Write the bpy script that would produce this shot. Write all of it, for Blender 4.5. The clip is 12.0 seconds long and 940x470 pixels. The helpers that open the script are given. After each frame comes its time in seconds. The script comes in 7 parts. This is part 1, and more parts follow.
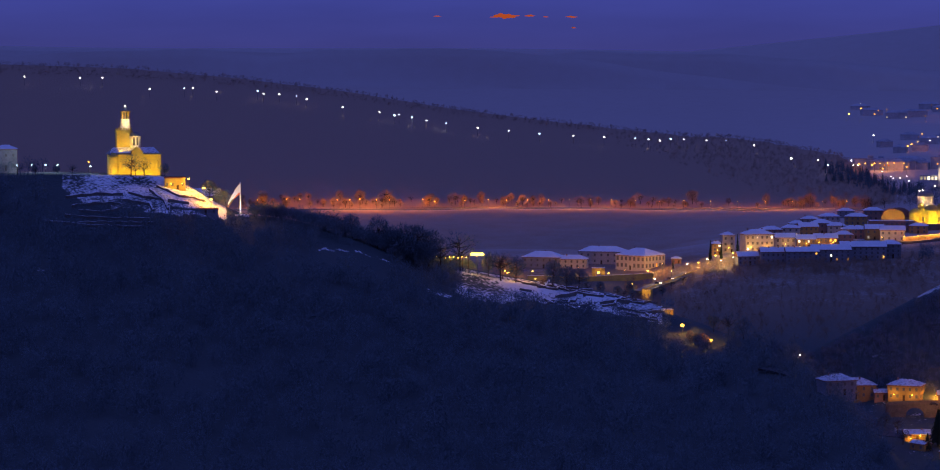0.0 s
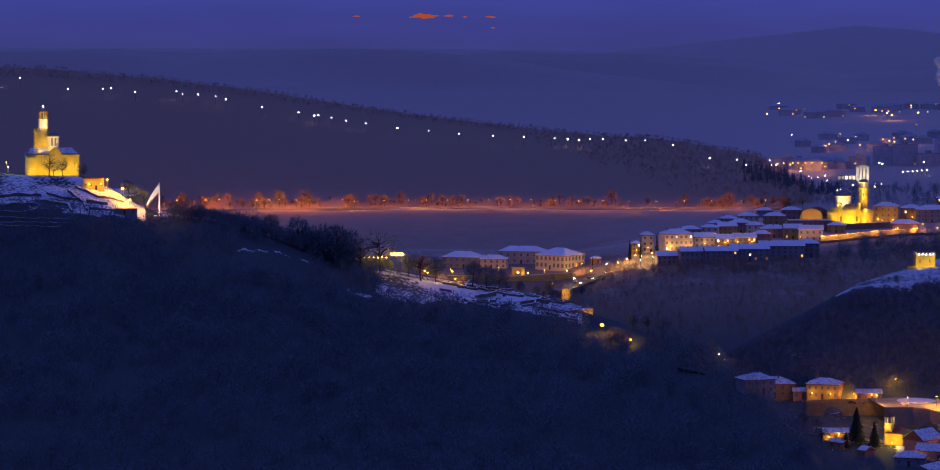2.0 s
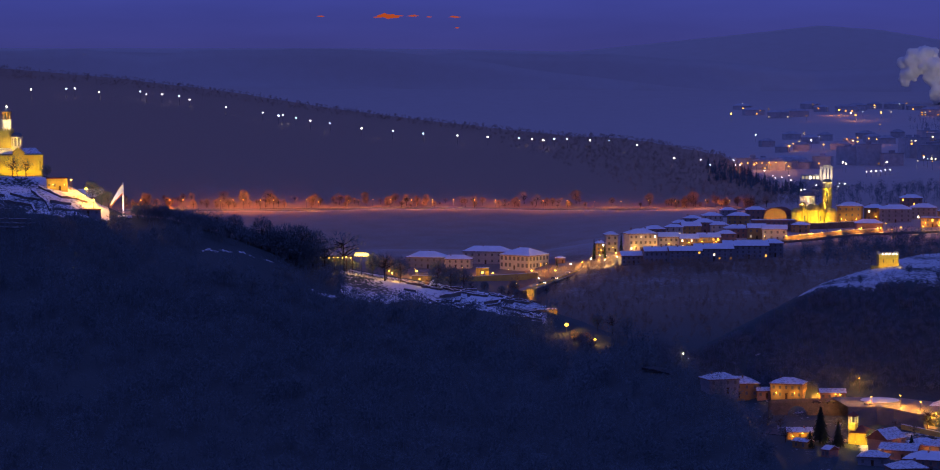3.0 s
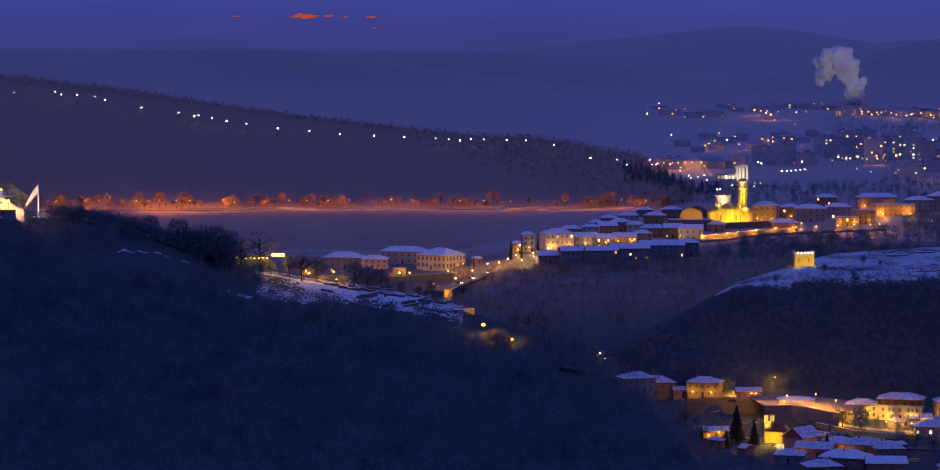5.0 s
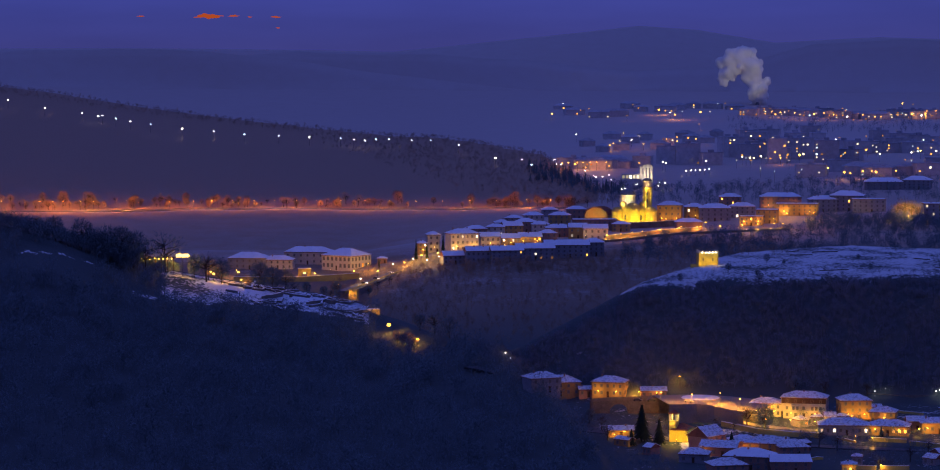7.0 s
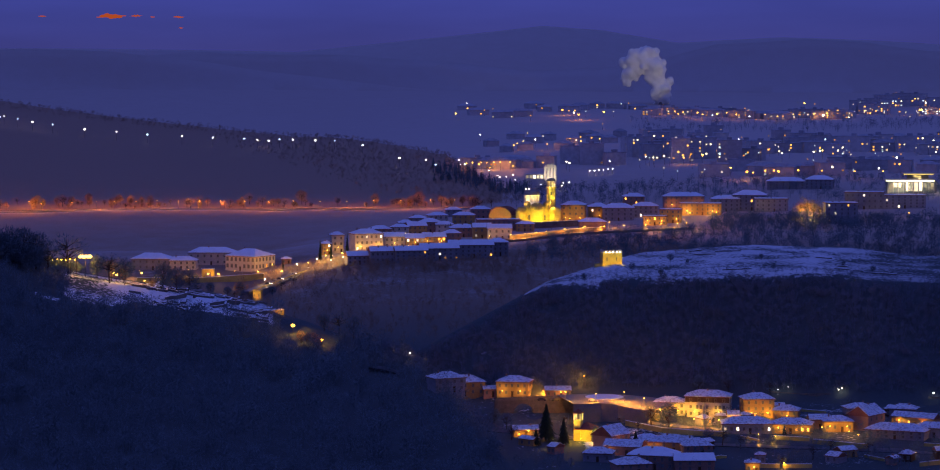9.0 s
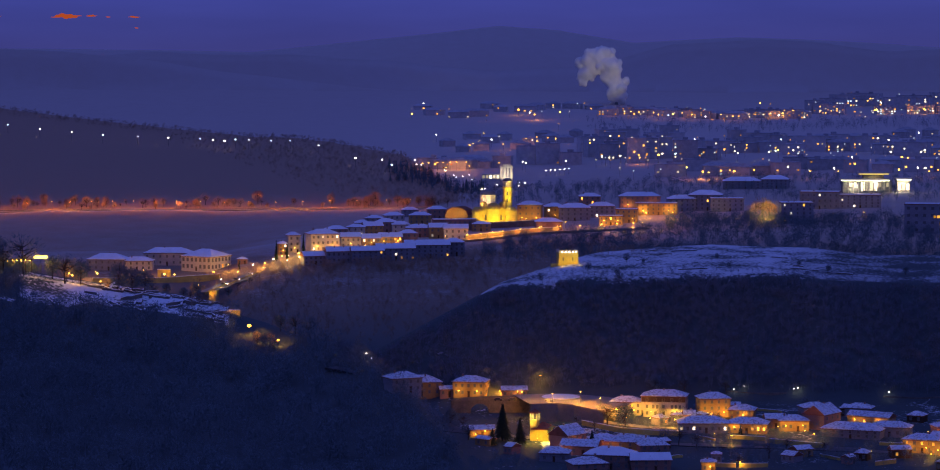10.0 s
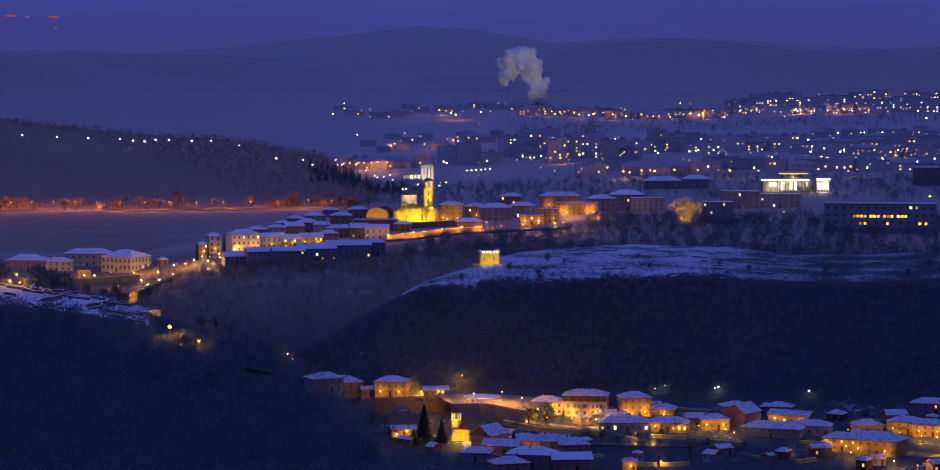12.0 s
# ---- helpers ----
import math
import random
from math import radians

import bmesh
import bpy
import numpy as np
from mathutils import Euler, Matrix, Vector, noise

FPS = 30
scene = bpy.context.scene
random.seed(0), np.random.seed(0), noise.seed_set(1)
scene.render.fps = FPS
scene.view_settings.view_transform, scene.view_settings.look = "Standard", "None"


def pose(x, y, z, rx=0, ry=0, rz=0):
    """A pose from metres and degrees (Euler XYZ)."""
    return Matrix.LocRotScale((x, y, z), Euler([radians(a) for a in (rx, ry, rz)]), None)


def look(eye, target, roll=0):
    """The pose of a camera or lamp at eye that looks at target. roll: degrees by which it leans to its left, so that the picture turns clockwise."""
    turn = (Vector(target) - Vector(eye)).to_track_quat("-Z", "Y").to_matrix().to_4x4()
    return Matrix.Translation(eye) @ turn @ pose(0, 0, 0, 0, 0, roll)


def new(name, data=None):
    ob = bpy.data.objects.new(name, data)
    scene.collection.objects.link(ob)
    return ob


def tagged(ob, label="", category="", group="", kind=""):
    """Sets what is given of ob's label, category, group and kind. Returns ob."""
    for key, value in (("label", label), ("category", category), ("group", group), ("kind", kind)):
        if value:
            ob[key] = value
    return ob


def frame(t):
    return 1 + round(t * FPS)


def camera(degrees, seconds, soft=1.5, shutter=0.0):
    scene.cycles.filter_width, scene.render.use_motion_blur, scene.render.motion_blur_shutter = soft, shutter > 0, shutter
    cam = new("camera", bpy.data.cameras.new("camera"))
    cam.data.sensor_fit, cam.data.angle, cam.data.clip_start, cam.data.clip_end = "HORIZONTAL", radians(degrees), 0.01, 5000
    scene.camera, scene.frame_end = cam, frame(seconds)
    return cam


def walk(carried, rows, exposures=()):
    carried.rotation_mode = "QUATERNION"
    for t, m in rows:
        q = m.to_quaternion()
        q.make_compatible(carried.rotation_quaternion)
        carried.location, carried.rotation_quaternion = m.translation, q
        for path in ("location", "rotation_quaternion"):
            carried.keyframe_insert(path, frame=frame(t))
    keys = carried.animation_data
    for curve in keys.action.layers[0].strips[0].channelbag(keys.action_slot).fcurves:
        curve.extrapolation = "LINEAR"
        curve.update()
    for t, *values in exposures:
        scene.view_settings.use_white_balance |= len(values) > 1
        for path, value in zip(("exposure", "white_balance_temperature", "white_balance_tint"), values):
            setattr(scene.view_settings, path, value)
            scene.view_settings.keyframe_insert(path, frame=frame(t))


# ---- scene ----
# ---- camera: a slow pan from a hilltop, seen through a long lens ----
cam = camera(19.3, 12.0, 1.05)
EYE, TILT, ROLL = 170.0, -3.903, -0.05
PAN = [(0.0, 0.0), (0.5, 0.344), (1.0, 0.77), (1.5, 1.218), (2.0, 1.666), (2.5, 2.031), (3.0, 2.406),
       (5.0, 4.135), (5.5, 4.621), (6.0, 5.126), (6.5, 5.613), (7.0, 6.103), (9.0, 8.094), (9.5, 8.539),
       (10.0, 9.002), (10.5, 9.421), (11.0, 9.861), (11.5, 10.252), (12.0, 10.64)]
walk(cam, [(t, pose(0, 0, EYE, 90 + TILT, 0, -yaw) @ pose(0, 0, 0, 0, 0, ROLL)) for t, yaw in PAN])

# ---- world: the blue sky after sunset ----
world = bpy.data.worlds.new("dusk_sky")
scene.world = world
world.use_nodes = True
wn, wl = world.node_tree.nodes, world.node_tree.links
wc = wn.new("ShaderNodeTexCoord")
ws = wn.new("ShaderNodeSeparateXYZ")
wr = wn.new("ShaderNodeValToRGB")
wl.new(wc.outputs["Generated"], ws.inputs[0])
for k, (at_, col) in enumerate([(0.0, (0.043, 0.045, 0.21)), (0.02, (0.044, 0.054, 0.285)), (0.05, (0.046, 0.060, 0.32)),
                                (0.35, (0.065, 0.087, 0.395)), (1.0, (0.074, 0.107, 0.47))]):
    el = wr.color_ramp.elements[k] if k < 2 else wr.color_ramp.elements.new(at_)
    el.position, el.color = at_, (*col, 1)
wno = wn.new("ShaderNodeTexNoise")
wno.inputs["Scale"].default_value, wno.inputs["Detail"].default_value = 9.0, 4.0
wmap = wn.new("ShaderNodeMapping")
wmap.inputs["Scale"].default_value = (1, 1, 7)
wl.new(wc.outputs["Generated"], wmap.inputs[0])
wl.new(wmap.outputs[0], wno.inputs[0])
wmr = wn.new("ShaderNodeMapRange")
wmr.inputs[3].default_value, wmr.inputs[4].default_value = 0.78, 1.22
wl.new(wno.outputs["Fac"], wmr.inputs[0])
wmul = wn.new("ShaderNodeVectorMath")
wmul.operation = "SCALE"
wl.new(ws.outputs[2], wr.inputs[0])
wl.new(wr.outputs[0], wmul.inputs[0])
wl.new(wmr.outputs[0], wmul.inputs["Scale"])
wl.new(wmul.outputs[0], wn["Background"].inputs[0])
wn["Background"].inputs[1].default_value = 1.07

SODIUM, FLOOD, WARM, COOL = (1.0, 0.42, 0.05), (1.0, 0.62, 0.015), (1.0, 0.72, 0.34), (0.8, 0.92, 1.0)


# ---- materials ----
def material(name, colour, rough=0.85, vary=0.35, grain=1.5, broad=0.12, bump=0.4, metal=0.0, second=None, patch=0.5):
    """A surface with fine grain and broad stains; second: a colour that shows in patches."""
    m = bpy.data.materials.new(name)
    m.use_nodes = True
    n, l = m.node_tree.nodes, m.node_tree.links
    b = n["Principled BSDF"]
    b.inputs["Roughness"].default_value, b.inputs["Metallic"].default_value = rough, metal
    b.inputs["Specular IOR Level"].default_value = 0.5 if rough < 0.7 else 0.12
    g = n.new("ShaderNodeNewGeometry")
    oi = n.new("ShaderNodeObjectInfo")
    fine, wide = n.new("ShaderNodeTexNoise"), n.new("ShaderNodeTexNoise")
    for t, s in ((fine, grain), (wide, broad)):
        t.inputs["Scale"].default_value, t.inputs["Detail"].default_value = s, 5.0
        l.new(g.outputs["Position"], t.inputs["Vector"])
    add = n.new("ShaderNodeMath")
    add.operation = "ADD"
    l.new(fine.outputs["Fac"], add.inputs[0])
    l.new(wide.outputs["Fac"], add.inputs[1])
    add2 = n.new("ShaderNodeMath")
    add2.operation = "MULTIPLY_ADD"
    add2.inputs[1].default_value = 0.25
    l.new(oi.outputs["Random"], add2.inputs[0])
    l.new(add.outputs[0], add2.inputs[2])
    mr = n.new("ShaderNodeMapRange")
    mr.inputs[1].default_value, mr.inputs[2].default_value = 0.75, 1.5
    mr.inputs[3].default_value, mr.inputs[4].default_value = 1 - vary, 1 + vary
    l.new(add2.outputs[0], mr.inputs[0])
    sc = n.new("ShaderNodeVectorMath")
    sc.operation = "SCALE"
    l.new(mr.outputs[0], sc.inputs["Scale"])
    if second:
        mix = n.new("ShaderNodeMix")
        mix.data_type = "RGBA"
        mix.inputs[6].default_value, mix.inputs[7].default_value = (*colour, 1), (*second, 1)
        st = n.new("ShaderNodeMapRange")
        st.inputs[1].default_value, st.inputs[2].default_value = patch - 0.04, patch + 0.04
        l.new(fine.outputs["Fac"], st.inputs[0])
        l.new(st.outputs[0], mix.inputs[0])
        l.new(mix.outputs[2], sc.inputs[0])
    else:
        sc.inputs[0].default_value = colour
    l.new(sc.outputs[0], b.inputs["Base Color"])
    if bump:
        bu = n.new("ShaderNodeBump")
        bu.inputs["Strength"].default_value, bu.inputs["Distance"].default_value = bump, 0.3
        l.new(fine.outputs["Fac"], bu.inputs["Height"])
        l.new(bu.outputs[0], b.inputs["Normal"])
    return m


def glow(name, colour, strength, vary=0.0):
    """Something that gives off light: a bulb, a lit window. Far ones differ a little from one another."""
    m = bpy.data.materials.new(name)
    m.use_nodes = True
    n, l = m.node_tree.nodes, m.node_tree.links
    n.remove(n["Principled BSDF"])
    e = n.new("ShaderNodeEmission")
    e.inputs[0].default_value, e.inputs[1].default_value = (*colour, 1), strength
    if vary:
        oi = n.new("ShaderNodeObjectInfo")
        pw = n.new("ShaderNodeMath")
        pw.operation = "POWER"
        pw.inputs[1].default_value = 1.5
        mr = n.new("ShaderNodeMapRange")
        mr.inputs[3].default_value, mr.inputs[4].default_value = strength * (1 - vary), strength * (1 + vary)
        l.new(oi.outputs["Random"], pw.inputs[0])
        l.new(pw.outputs[0], mr.inputs[0])
        l.new(mr.outputs[0], e.inputs[1])
    l.new(e.outputs[0], n["Material Output"].inputs[0])
    m.cycles.emission_sampling = "NONE"
    return m


def ground_material():
    """Leaf litter and bare earth under snow; the attribute snow says how much of it is covered, soft pales and evens it
    for haze.
    """
    m = bpy.data.materials.new("winter_ground")
    m.use_nodes = True
    n, l = m.node_tree.nodes, m.node_tree.links
    b = n["Principled BSDF"]
    b.inputs["Roughness"].default_value = 0.95
    b.inputs["Specular IOR Level"].default_value = 0.08
    g = n.new("ShaderNodeNewGeometry")
    at = n.new("ShaderNodeAttribute")
    at.attribute_name = "snow"
    tex = []
    for s, dt in ((0.05, 6.0), (0.6, 6.0), (0.011, 4.0)):
        t = n.new("ShaderNodeTexNoise")
        t.inputs["Scale"].default_value, t.inputs["Detail"].default_value = s, dt
        l.new(g.outputs["Position"], t.inputs["Vector"])
        tex.append(t)

    def math2(op, a, c):
        x = n.new("ShaderNodeMath")
        x.operation = op
        for k, v in ((0, a), (1, c)):
            if hasattr(v, "links"):
                l.new(v, x.inputs[k])
            else:
                x.inputs[k].default_value = v
        return x.outputs[0]
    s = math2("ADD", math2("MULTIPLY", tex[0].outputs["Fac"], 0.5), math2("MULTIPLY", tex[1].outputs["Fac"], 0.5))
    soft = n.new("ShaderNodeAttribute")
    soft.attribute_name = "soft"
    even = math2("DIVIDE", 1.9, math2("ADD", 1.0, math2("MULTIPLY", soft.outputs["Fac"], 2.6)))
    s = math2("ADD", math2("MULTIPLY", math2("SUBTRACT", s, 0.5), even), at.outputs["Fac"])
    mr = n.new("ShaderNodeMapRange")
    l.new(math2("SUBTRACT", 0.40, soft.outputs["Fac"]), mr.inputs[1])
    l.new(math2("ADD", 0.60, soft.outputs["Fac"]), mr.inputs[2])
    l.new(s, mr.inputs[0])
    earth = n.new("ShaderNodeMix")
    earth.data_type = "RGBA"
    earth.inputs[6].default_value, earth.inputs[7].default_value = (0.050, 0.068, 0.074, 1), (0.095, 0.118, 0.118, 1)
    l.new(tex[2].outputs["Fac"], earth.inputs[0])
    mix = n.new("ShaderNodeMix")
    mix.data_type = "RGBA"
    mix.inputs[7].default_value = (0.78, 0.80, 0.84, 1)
    paled = n.new("ShaderNodeMix")
    paled.data_type = "RGBA"
    # pale brown, lifted to put the haze into the ground colour
    paled.inputs[7].default_value = (0.36, 0.245, 0.175, 1)
    l.new(math2("MULTIPLY", soft.outputs["Fac"], 2.3), paled.inputs[0])
    l.new(earth.outputs[2], paled.inputs[6])
    cover = n.new("ShaderNodeAttribute")
    cover.attribute_name = "cover"
    l.new(math2("MULTIPLY", mr.outputs[0], cover.outputs["Fac"]), mix.inputs[0])
    l.new(paled.outputs[2], mix.inputs[6])
    l.new(mix.outputs[2], b.inputs["Base Color"])
    bu = n.new("ShaderNodeBump")
    bu.inputs["Strength"].default_value, bu.inputs["Distance"].default_value = 0.6, 1.0
    l.new(tex[1].outputs["Fac"], bu.inputs["Height"])
    l.new(bu.outputs[0], b.inputs["Normal"])
    return m


M = {
    "ground": ground_material(),
    "twig": material("bare_branches", (0.13, 0.175, 0.19), 0.9, 0.3, 0.4, 0.03, 0),
    # three paler copies of the bare branches, with haze put into their colour
    "hazy_twig": material("hazy_grey_branches", (0.18, 0.205, 0.24), 0.9, 0.25, 0.4, 0.03, 0),
    "ridge_twig": material("hazy_ridge_woods", (0.32, 0.235, 0.18), 0.9, 0.2, 0.4, 0.02, 0),
    # this brown one also carries lamplight on the crowns near lamps
    "haze_lit_twig": material("hazy_lamplit_branches", (0.34, 0.235, 0.165), 0.9, 0.4, 0.4, 0.03, 0),
    "bark": material("bark", (0.07, 0.055, 0.045), 0.9, 0.4, 3.0, 0.3, 0.6),
    "needle": material("conifer_needles", (0.030, 0.045, 0.028), 0.9, 0.4, 1.2, 0.1, 0),
    "snow": material("snow", (0.80, 0.82, 0.86), 0.8, 0.10, 1.4, 0.25, 0.3),
    "thin_snow": material("thin_snow_on_tiles", (0.74, 0.76, 0.80), 0.8, 0.12, 0.9, 0.2, 0.3, second=(0.46, 0.44, 0.45), patch=0.54),
    "limestone": material("pale_limestone", (0.47, 0.38, 0.12), 0.85, 0.22, 2.5, 0.3, 0.5),
    "ruin": material("old_rubble_stone", (0.16, 0.145, 0.125), 0.9, 0.4, 2.0, 0.3, 0.8),
    "plaster_white": material("white_plaster", (0.50, 0.45, 0.38), 0.85, 0.18, 1.5, 0.2, 0.2),
    "plaster_ochre": material("ochre_plaster", (0.38, 0.25, 0.105), 0.85, 0.22, 1.5, 0.2, 0.2),
    "plaster_rose": material("rose_plaster", (0.34, 0.20, 0.155), 0.85, 0.22, 1.5, 0.2, 0.2),
    "plaster_grey": material("grey_plaster", (0.26, 0.255, 0.27), 0.85, 0.25, 1.5, 0.2, 0.2),
    # walls and roofs toned to merge with the far ground, as haze would
    "hazed_render": material("hazed_render", (0.50, 0.47, 0.46), 0.85, 0.25, 0.3, 0.02, 0),
    "far_roof": material("hazed_far_roofs", (0.40, 0.39, 0.41), 0.9, 0.3, 0.3, 0.02, 0),
    "concrete": material("weathered_concrete", (0.20, 0.195, 0.19), 0.9, 0.25, 1.0, 0.1, 0.3),
    "timber": material("dark_timber", (0.09, 0.055, 0.035), 0.8, 0.35, 4.0, 0.6, 0.3),
    "tile": material("clay_roof_tiles", (0.22, 0.09, 0.06), 0.85, 0.35, 3.0, 0.4, 0.6),
    "lead": material("lead_sheet", (0.16, 0.17, 0.18), 0.5, 0.25, 1.2, 0.2, 0.2, metal=0.5),
    "asphalt": material("wet_asphalt_with_slush", (0.17, 0.16, 0.15), 0.6, 0.3, 2.0, 0.2, 0.2),
    "steel": material("painted_steel", (0.11, 0.11, 0.115), 0.45, 0.2, 3.0, 0.5, 0.1, metal=0.6),
    "frame_paint": material("weathered_frame_paint", (0.26, 0.23, 0.19), 0.7, 0.2, 2.0, 0.3, 0),
    "white_paint": material("white_paint", (0.70, 0.70, 0.68), 0.5, 0.08, 1.0, 0.2, 0),
    "flag_cloth": material("white_flag_cloth", (0.74, 0.73, 0.70), 0.9, 0.08, 1.0, 0.3, 0.1),
    "flag_green": material("green_flag_cloth", (0.05, 0.22, 0.10), 0.9, 0.08, 1.0, 0.3, 0.1),
    "flag_red": material("red_flag_cloth", (0.62, 0.13, 0.04), 0.9, 0.08, 1.0, 0.3, 0.1),
    "car_dark": material("dark_car_paint", (0.04, 0.045, 0.055), 0.3, 0.1, 1.0, 0.3, 0),
    "car_pale": material("silver_car_paint", (0.42, 0.43, 0.44), 0.3, 0.1, 1.0, 0.3, 0),
    "tyre": material("black_rubber", (0.02, 0.02, 0.02), 0.9, 0.2, 3.0, 1.0, 0),
    "smoke": material("pale_chimney_smoke", (0.84, 0.80, 0.70), 1.0, 0.10, 0.05, 0.012, 0.0),
    "water": material("river_water", (0.02, 0.025, 0.03), 0.45, 0.2, 0.3, 0.05, 0.1),
    "glass": material("dark_window_glass", (0.15, 0.145, 0.15), 0.2, 0.2, 0.5, 0.2, 0),
    "lit": glow("lit_window_yellow", (1.0, 0.44, 0.06), 2.2, 0.85),
    "lit_white": glow("lit_window_white", (1.0, 0.82, 0.55), 2.2, 0.85),
    "lit_cool": glow("lit_window_cool", (0.72, 0.9, 1.0), 2.0, 0.85),
    "bulb_sodium": glow("sodium_lamp", (1.0, 0.44, 0.04), 7.0),
    "bulb_yellow": glow("yellow_lamp", (1.0, 0.58, 0.07), 9.0),
    "bulb_white": glow("white_lamp", (1.0, 0.90, 0.74), 8.0),
    "bulb_cool": glow("cold_white_lamp", (0.75, 0.93, 1.0), 7.0),
    "bulb_faint": glow("faint_far_lamp", (1.0, 0.86, 0.66), 1.1),
    "bulb_faint_cool": glow("faint_cold_far_lamp", (0.75, 0.93, 1.0), 1.0),
    "bulb_faint_warm": glow("faint_sodium_far_lamp", (1.0, 0.42, 0.06), 1.3),
    # glow for the canopy edges, in place of light falling on them
    "canopy_glow": glow("white_fascia_glow", (1.0, 0.93, 0.70), 3.0),
    "lit_canopy": glow("yellow_fascia_glow", (1.0, 0.72, 0.22), 0.9),
    # the sun's orange on the clouds is put in as emission
    "sunset": glow("cloud_sun_glow", (1.0, 0.16, 0.04), 0.42),
}


# ---- the shape of the land, in polar form round the viewpoint: azimuth in degrees, distance and height in metres ----
def line(az, rows, k):
    return np.interp(az, [r[0] for r in rows], [r[k] for r in rows])


FRONT = [(-12, 1700, 27), (-1, 1700, 28.8), (3.44, 1720, 29.4), (4.06, 1720, 32.5), (5.17, 1720, 36.5), (7.02, 1720, 40.3),
         (8.85, 1750, 42.5), (10.3, 1800, 46), (12, 1830, 48), (13.3, 1850, 47), (20.3, 1850, 45)]
BACK = [(-12, 1880, 33), (3.9, 1880, 33), (6.4, 1900, 44.2), (8.84, 1950, 46.5), (9.35, 1950, 46), (12.7, 1970, 50), (20.3, 2000, 54)]
CITY = [(9, 2300, 50), (10.8, 2300, 50), (14.5, 2300, 58), (20, 2300, 60)]
BEYOND = [(0, 3900, 78), (9, 3900, 79), (10.8, 3900, 79), (14.5, 3900, 72), (17, 3900, 76), (20, 3900, 81)]
FAR = [(-9.6, 4600, 172), (-4.7, 4600, 171), (1.4, 4600, 162), (4.5, 4600, 160), (7.1, 4600, 187), (9.6, 4600, 211), (10.8, 4600, 202),
       (12.4, 4600, 176), (14.5, 4600, 182), (17, 4600, 173), (20.3, 4600, 158), (30, 4600, 170)]
# two lower ranges in front of the last one
HILL_NEAR = [(-14, 150), (-9.6, 160), (-7.5, 169), (-5.6, 170), (-4.2, 158), (-3.2, 168), (-1.2, 173), (0.8, 166), (2.7, 149), (5.2, 125), (7.6, 103), (30, 90)]
HILL_MID = [(-14, 168), (-4, 160), (0, 148), (2.5, 160), (5.5, 157), (8, 140), (9.5, 130), (11.6, 140), (13.2, 172), (15.0, 180), (16.3, 176), (17.6, 162), (20.3, 168), (30, 160)]
FORT = [(-14, 1500, 90), (-9.7, 1500, 101), (-8.1, 1500, 101.4), (-6.4, 1500, 100.6), (-5.75, 1490, 94.5), (-5.26, 1480, 86), (-4.7, 1470, 80),
        (-3.8, 1470, 77.5), (-2.3, 1470, 67), (-1.05, 1480, 54.8), (0.2, 1490, 47.9), (1.45, 1490, 41.4), (2.7, 1480, 36.9),
        (3.8, 1470, 32.2), (4.25, 1440, 28.2), (5.2, 1380, 25.9), (6.8, 1290, 24.5), (7.9, 1200, 14.2), (8.9, 1130, -2), (10, 1080, -30)]
TRAP_FRONT = [(5.8, 1340, 6), (6.85, 1340, 20.9), (7.85, 1345, 31.9), (8.85, 1350, 43.7), (9.66, 1360, 52.9), (11.46, 1370, 55.6), (13.3, 1370, 57.6),
              (15.2, 1370, 58.6), (16.4, 1360, 55.4), (18.3, 1360, 53.8), (20.3, 1360, 55.9), (26, 1360, 50)]
TRAP_BACK = [(5.8, 1360, 6), (7.85, 1370, 30), (9.66, 1400, 50.7), (11.1, 1440, 59.2), (11.7, 1480, 59.7), (13.95, 1500, 62.4), (16, 1500, 61.4),
             (17.3, 1500, 57.8), (20.3, 1500, 59.7), (26, 1500, 52)]
RIDGE = [(-14, 2500, 158), (-9.6, 2500, 155), (-7.2, 2500, 152.2), (-4.76, 2500, 141.5), (-2.3, 2500, 128), (0, 2500, 111.8), (1.44, 2500, 103.8),
         (3.9, 2500, 90.5), (5.8, 2480, 86), (7.6, 2430, 75), (8.2, 2380, 61.8), (8.84, 2300, 48.4), (9.7, 2250, 40)]


def rough_noise(x, y):
    """Smooth waves of a few sizes, for uneven ground."""
    s = 0
    for k, (wx, wy, a) in enumerate([(0.011, 0.007, 1.0), (-0.006, 0.013, 1.0), (0.031, 0.022, 0.5), (-0.027, 0.035, 0.5), (0.08, 0.06, 0.22), (-0.07, 0.09, 0.22)]):
        s = s + a * np.sin(wx * x + wy * y + 1.7 * k + 0.8 * np.sin(0.6 * wy * x - 0.7 * wx * y + k))
    return s


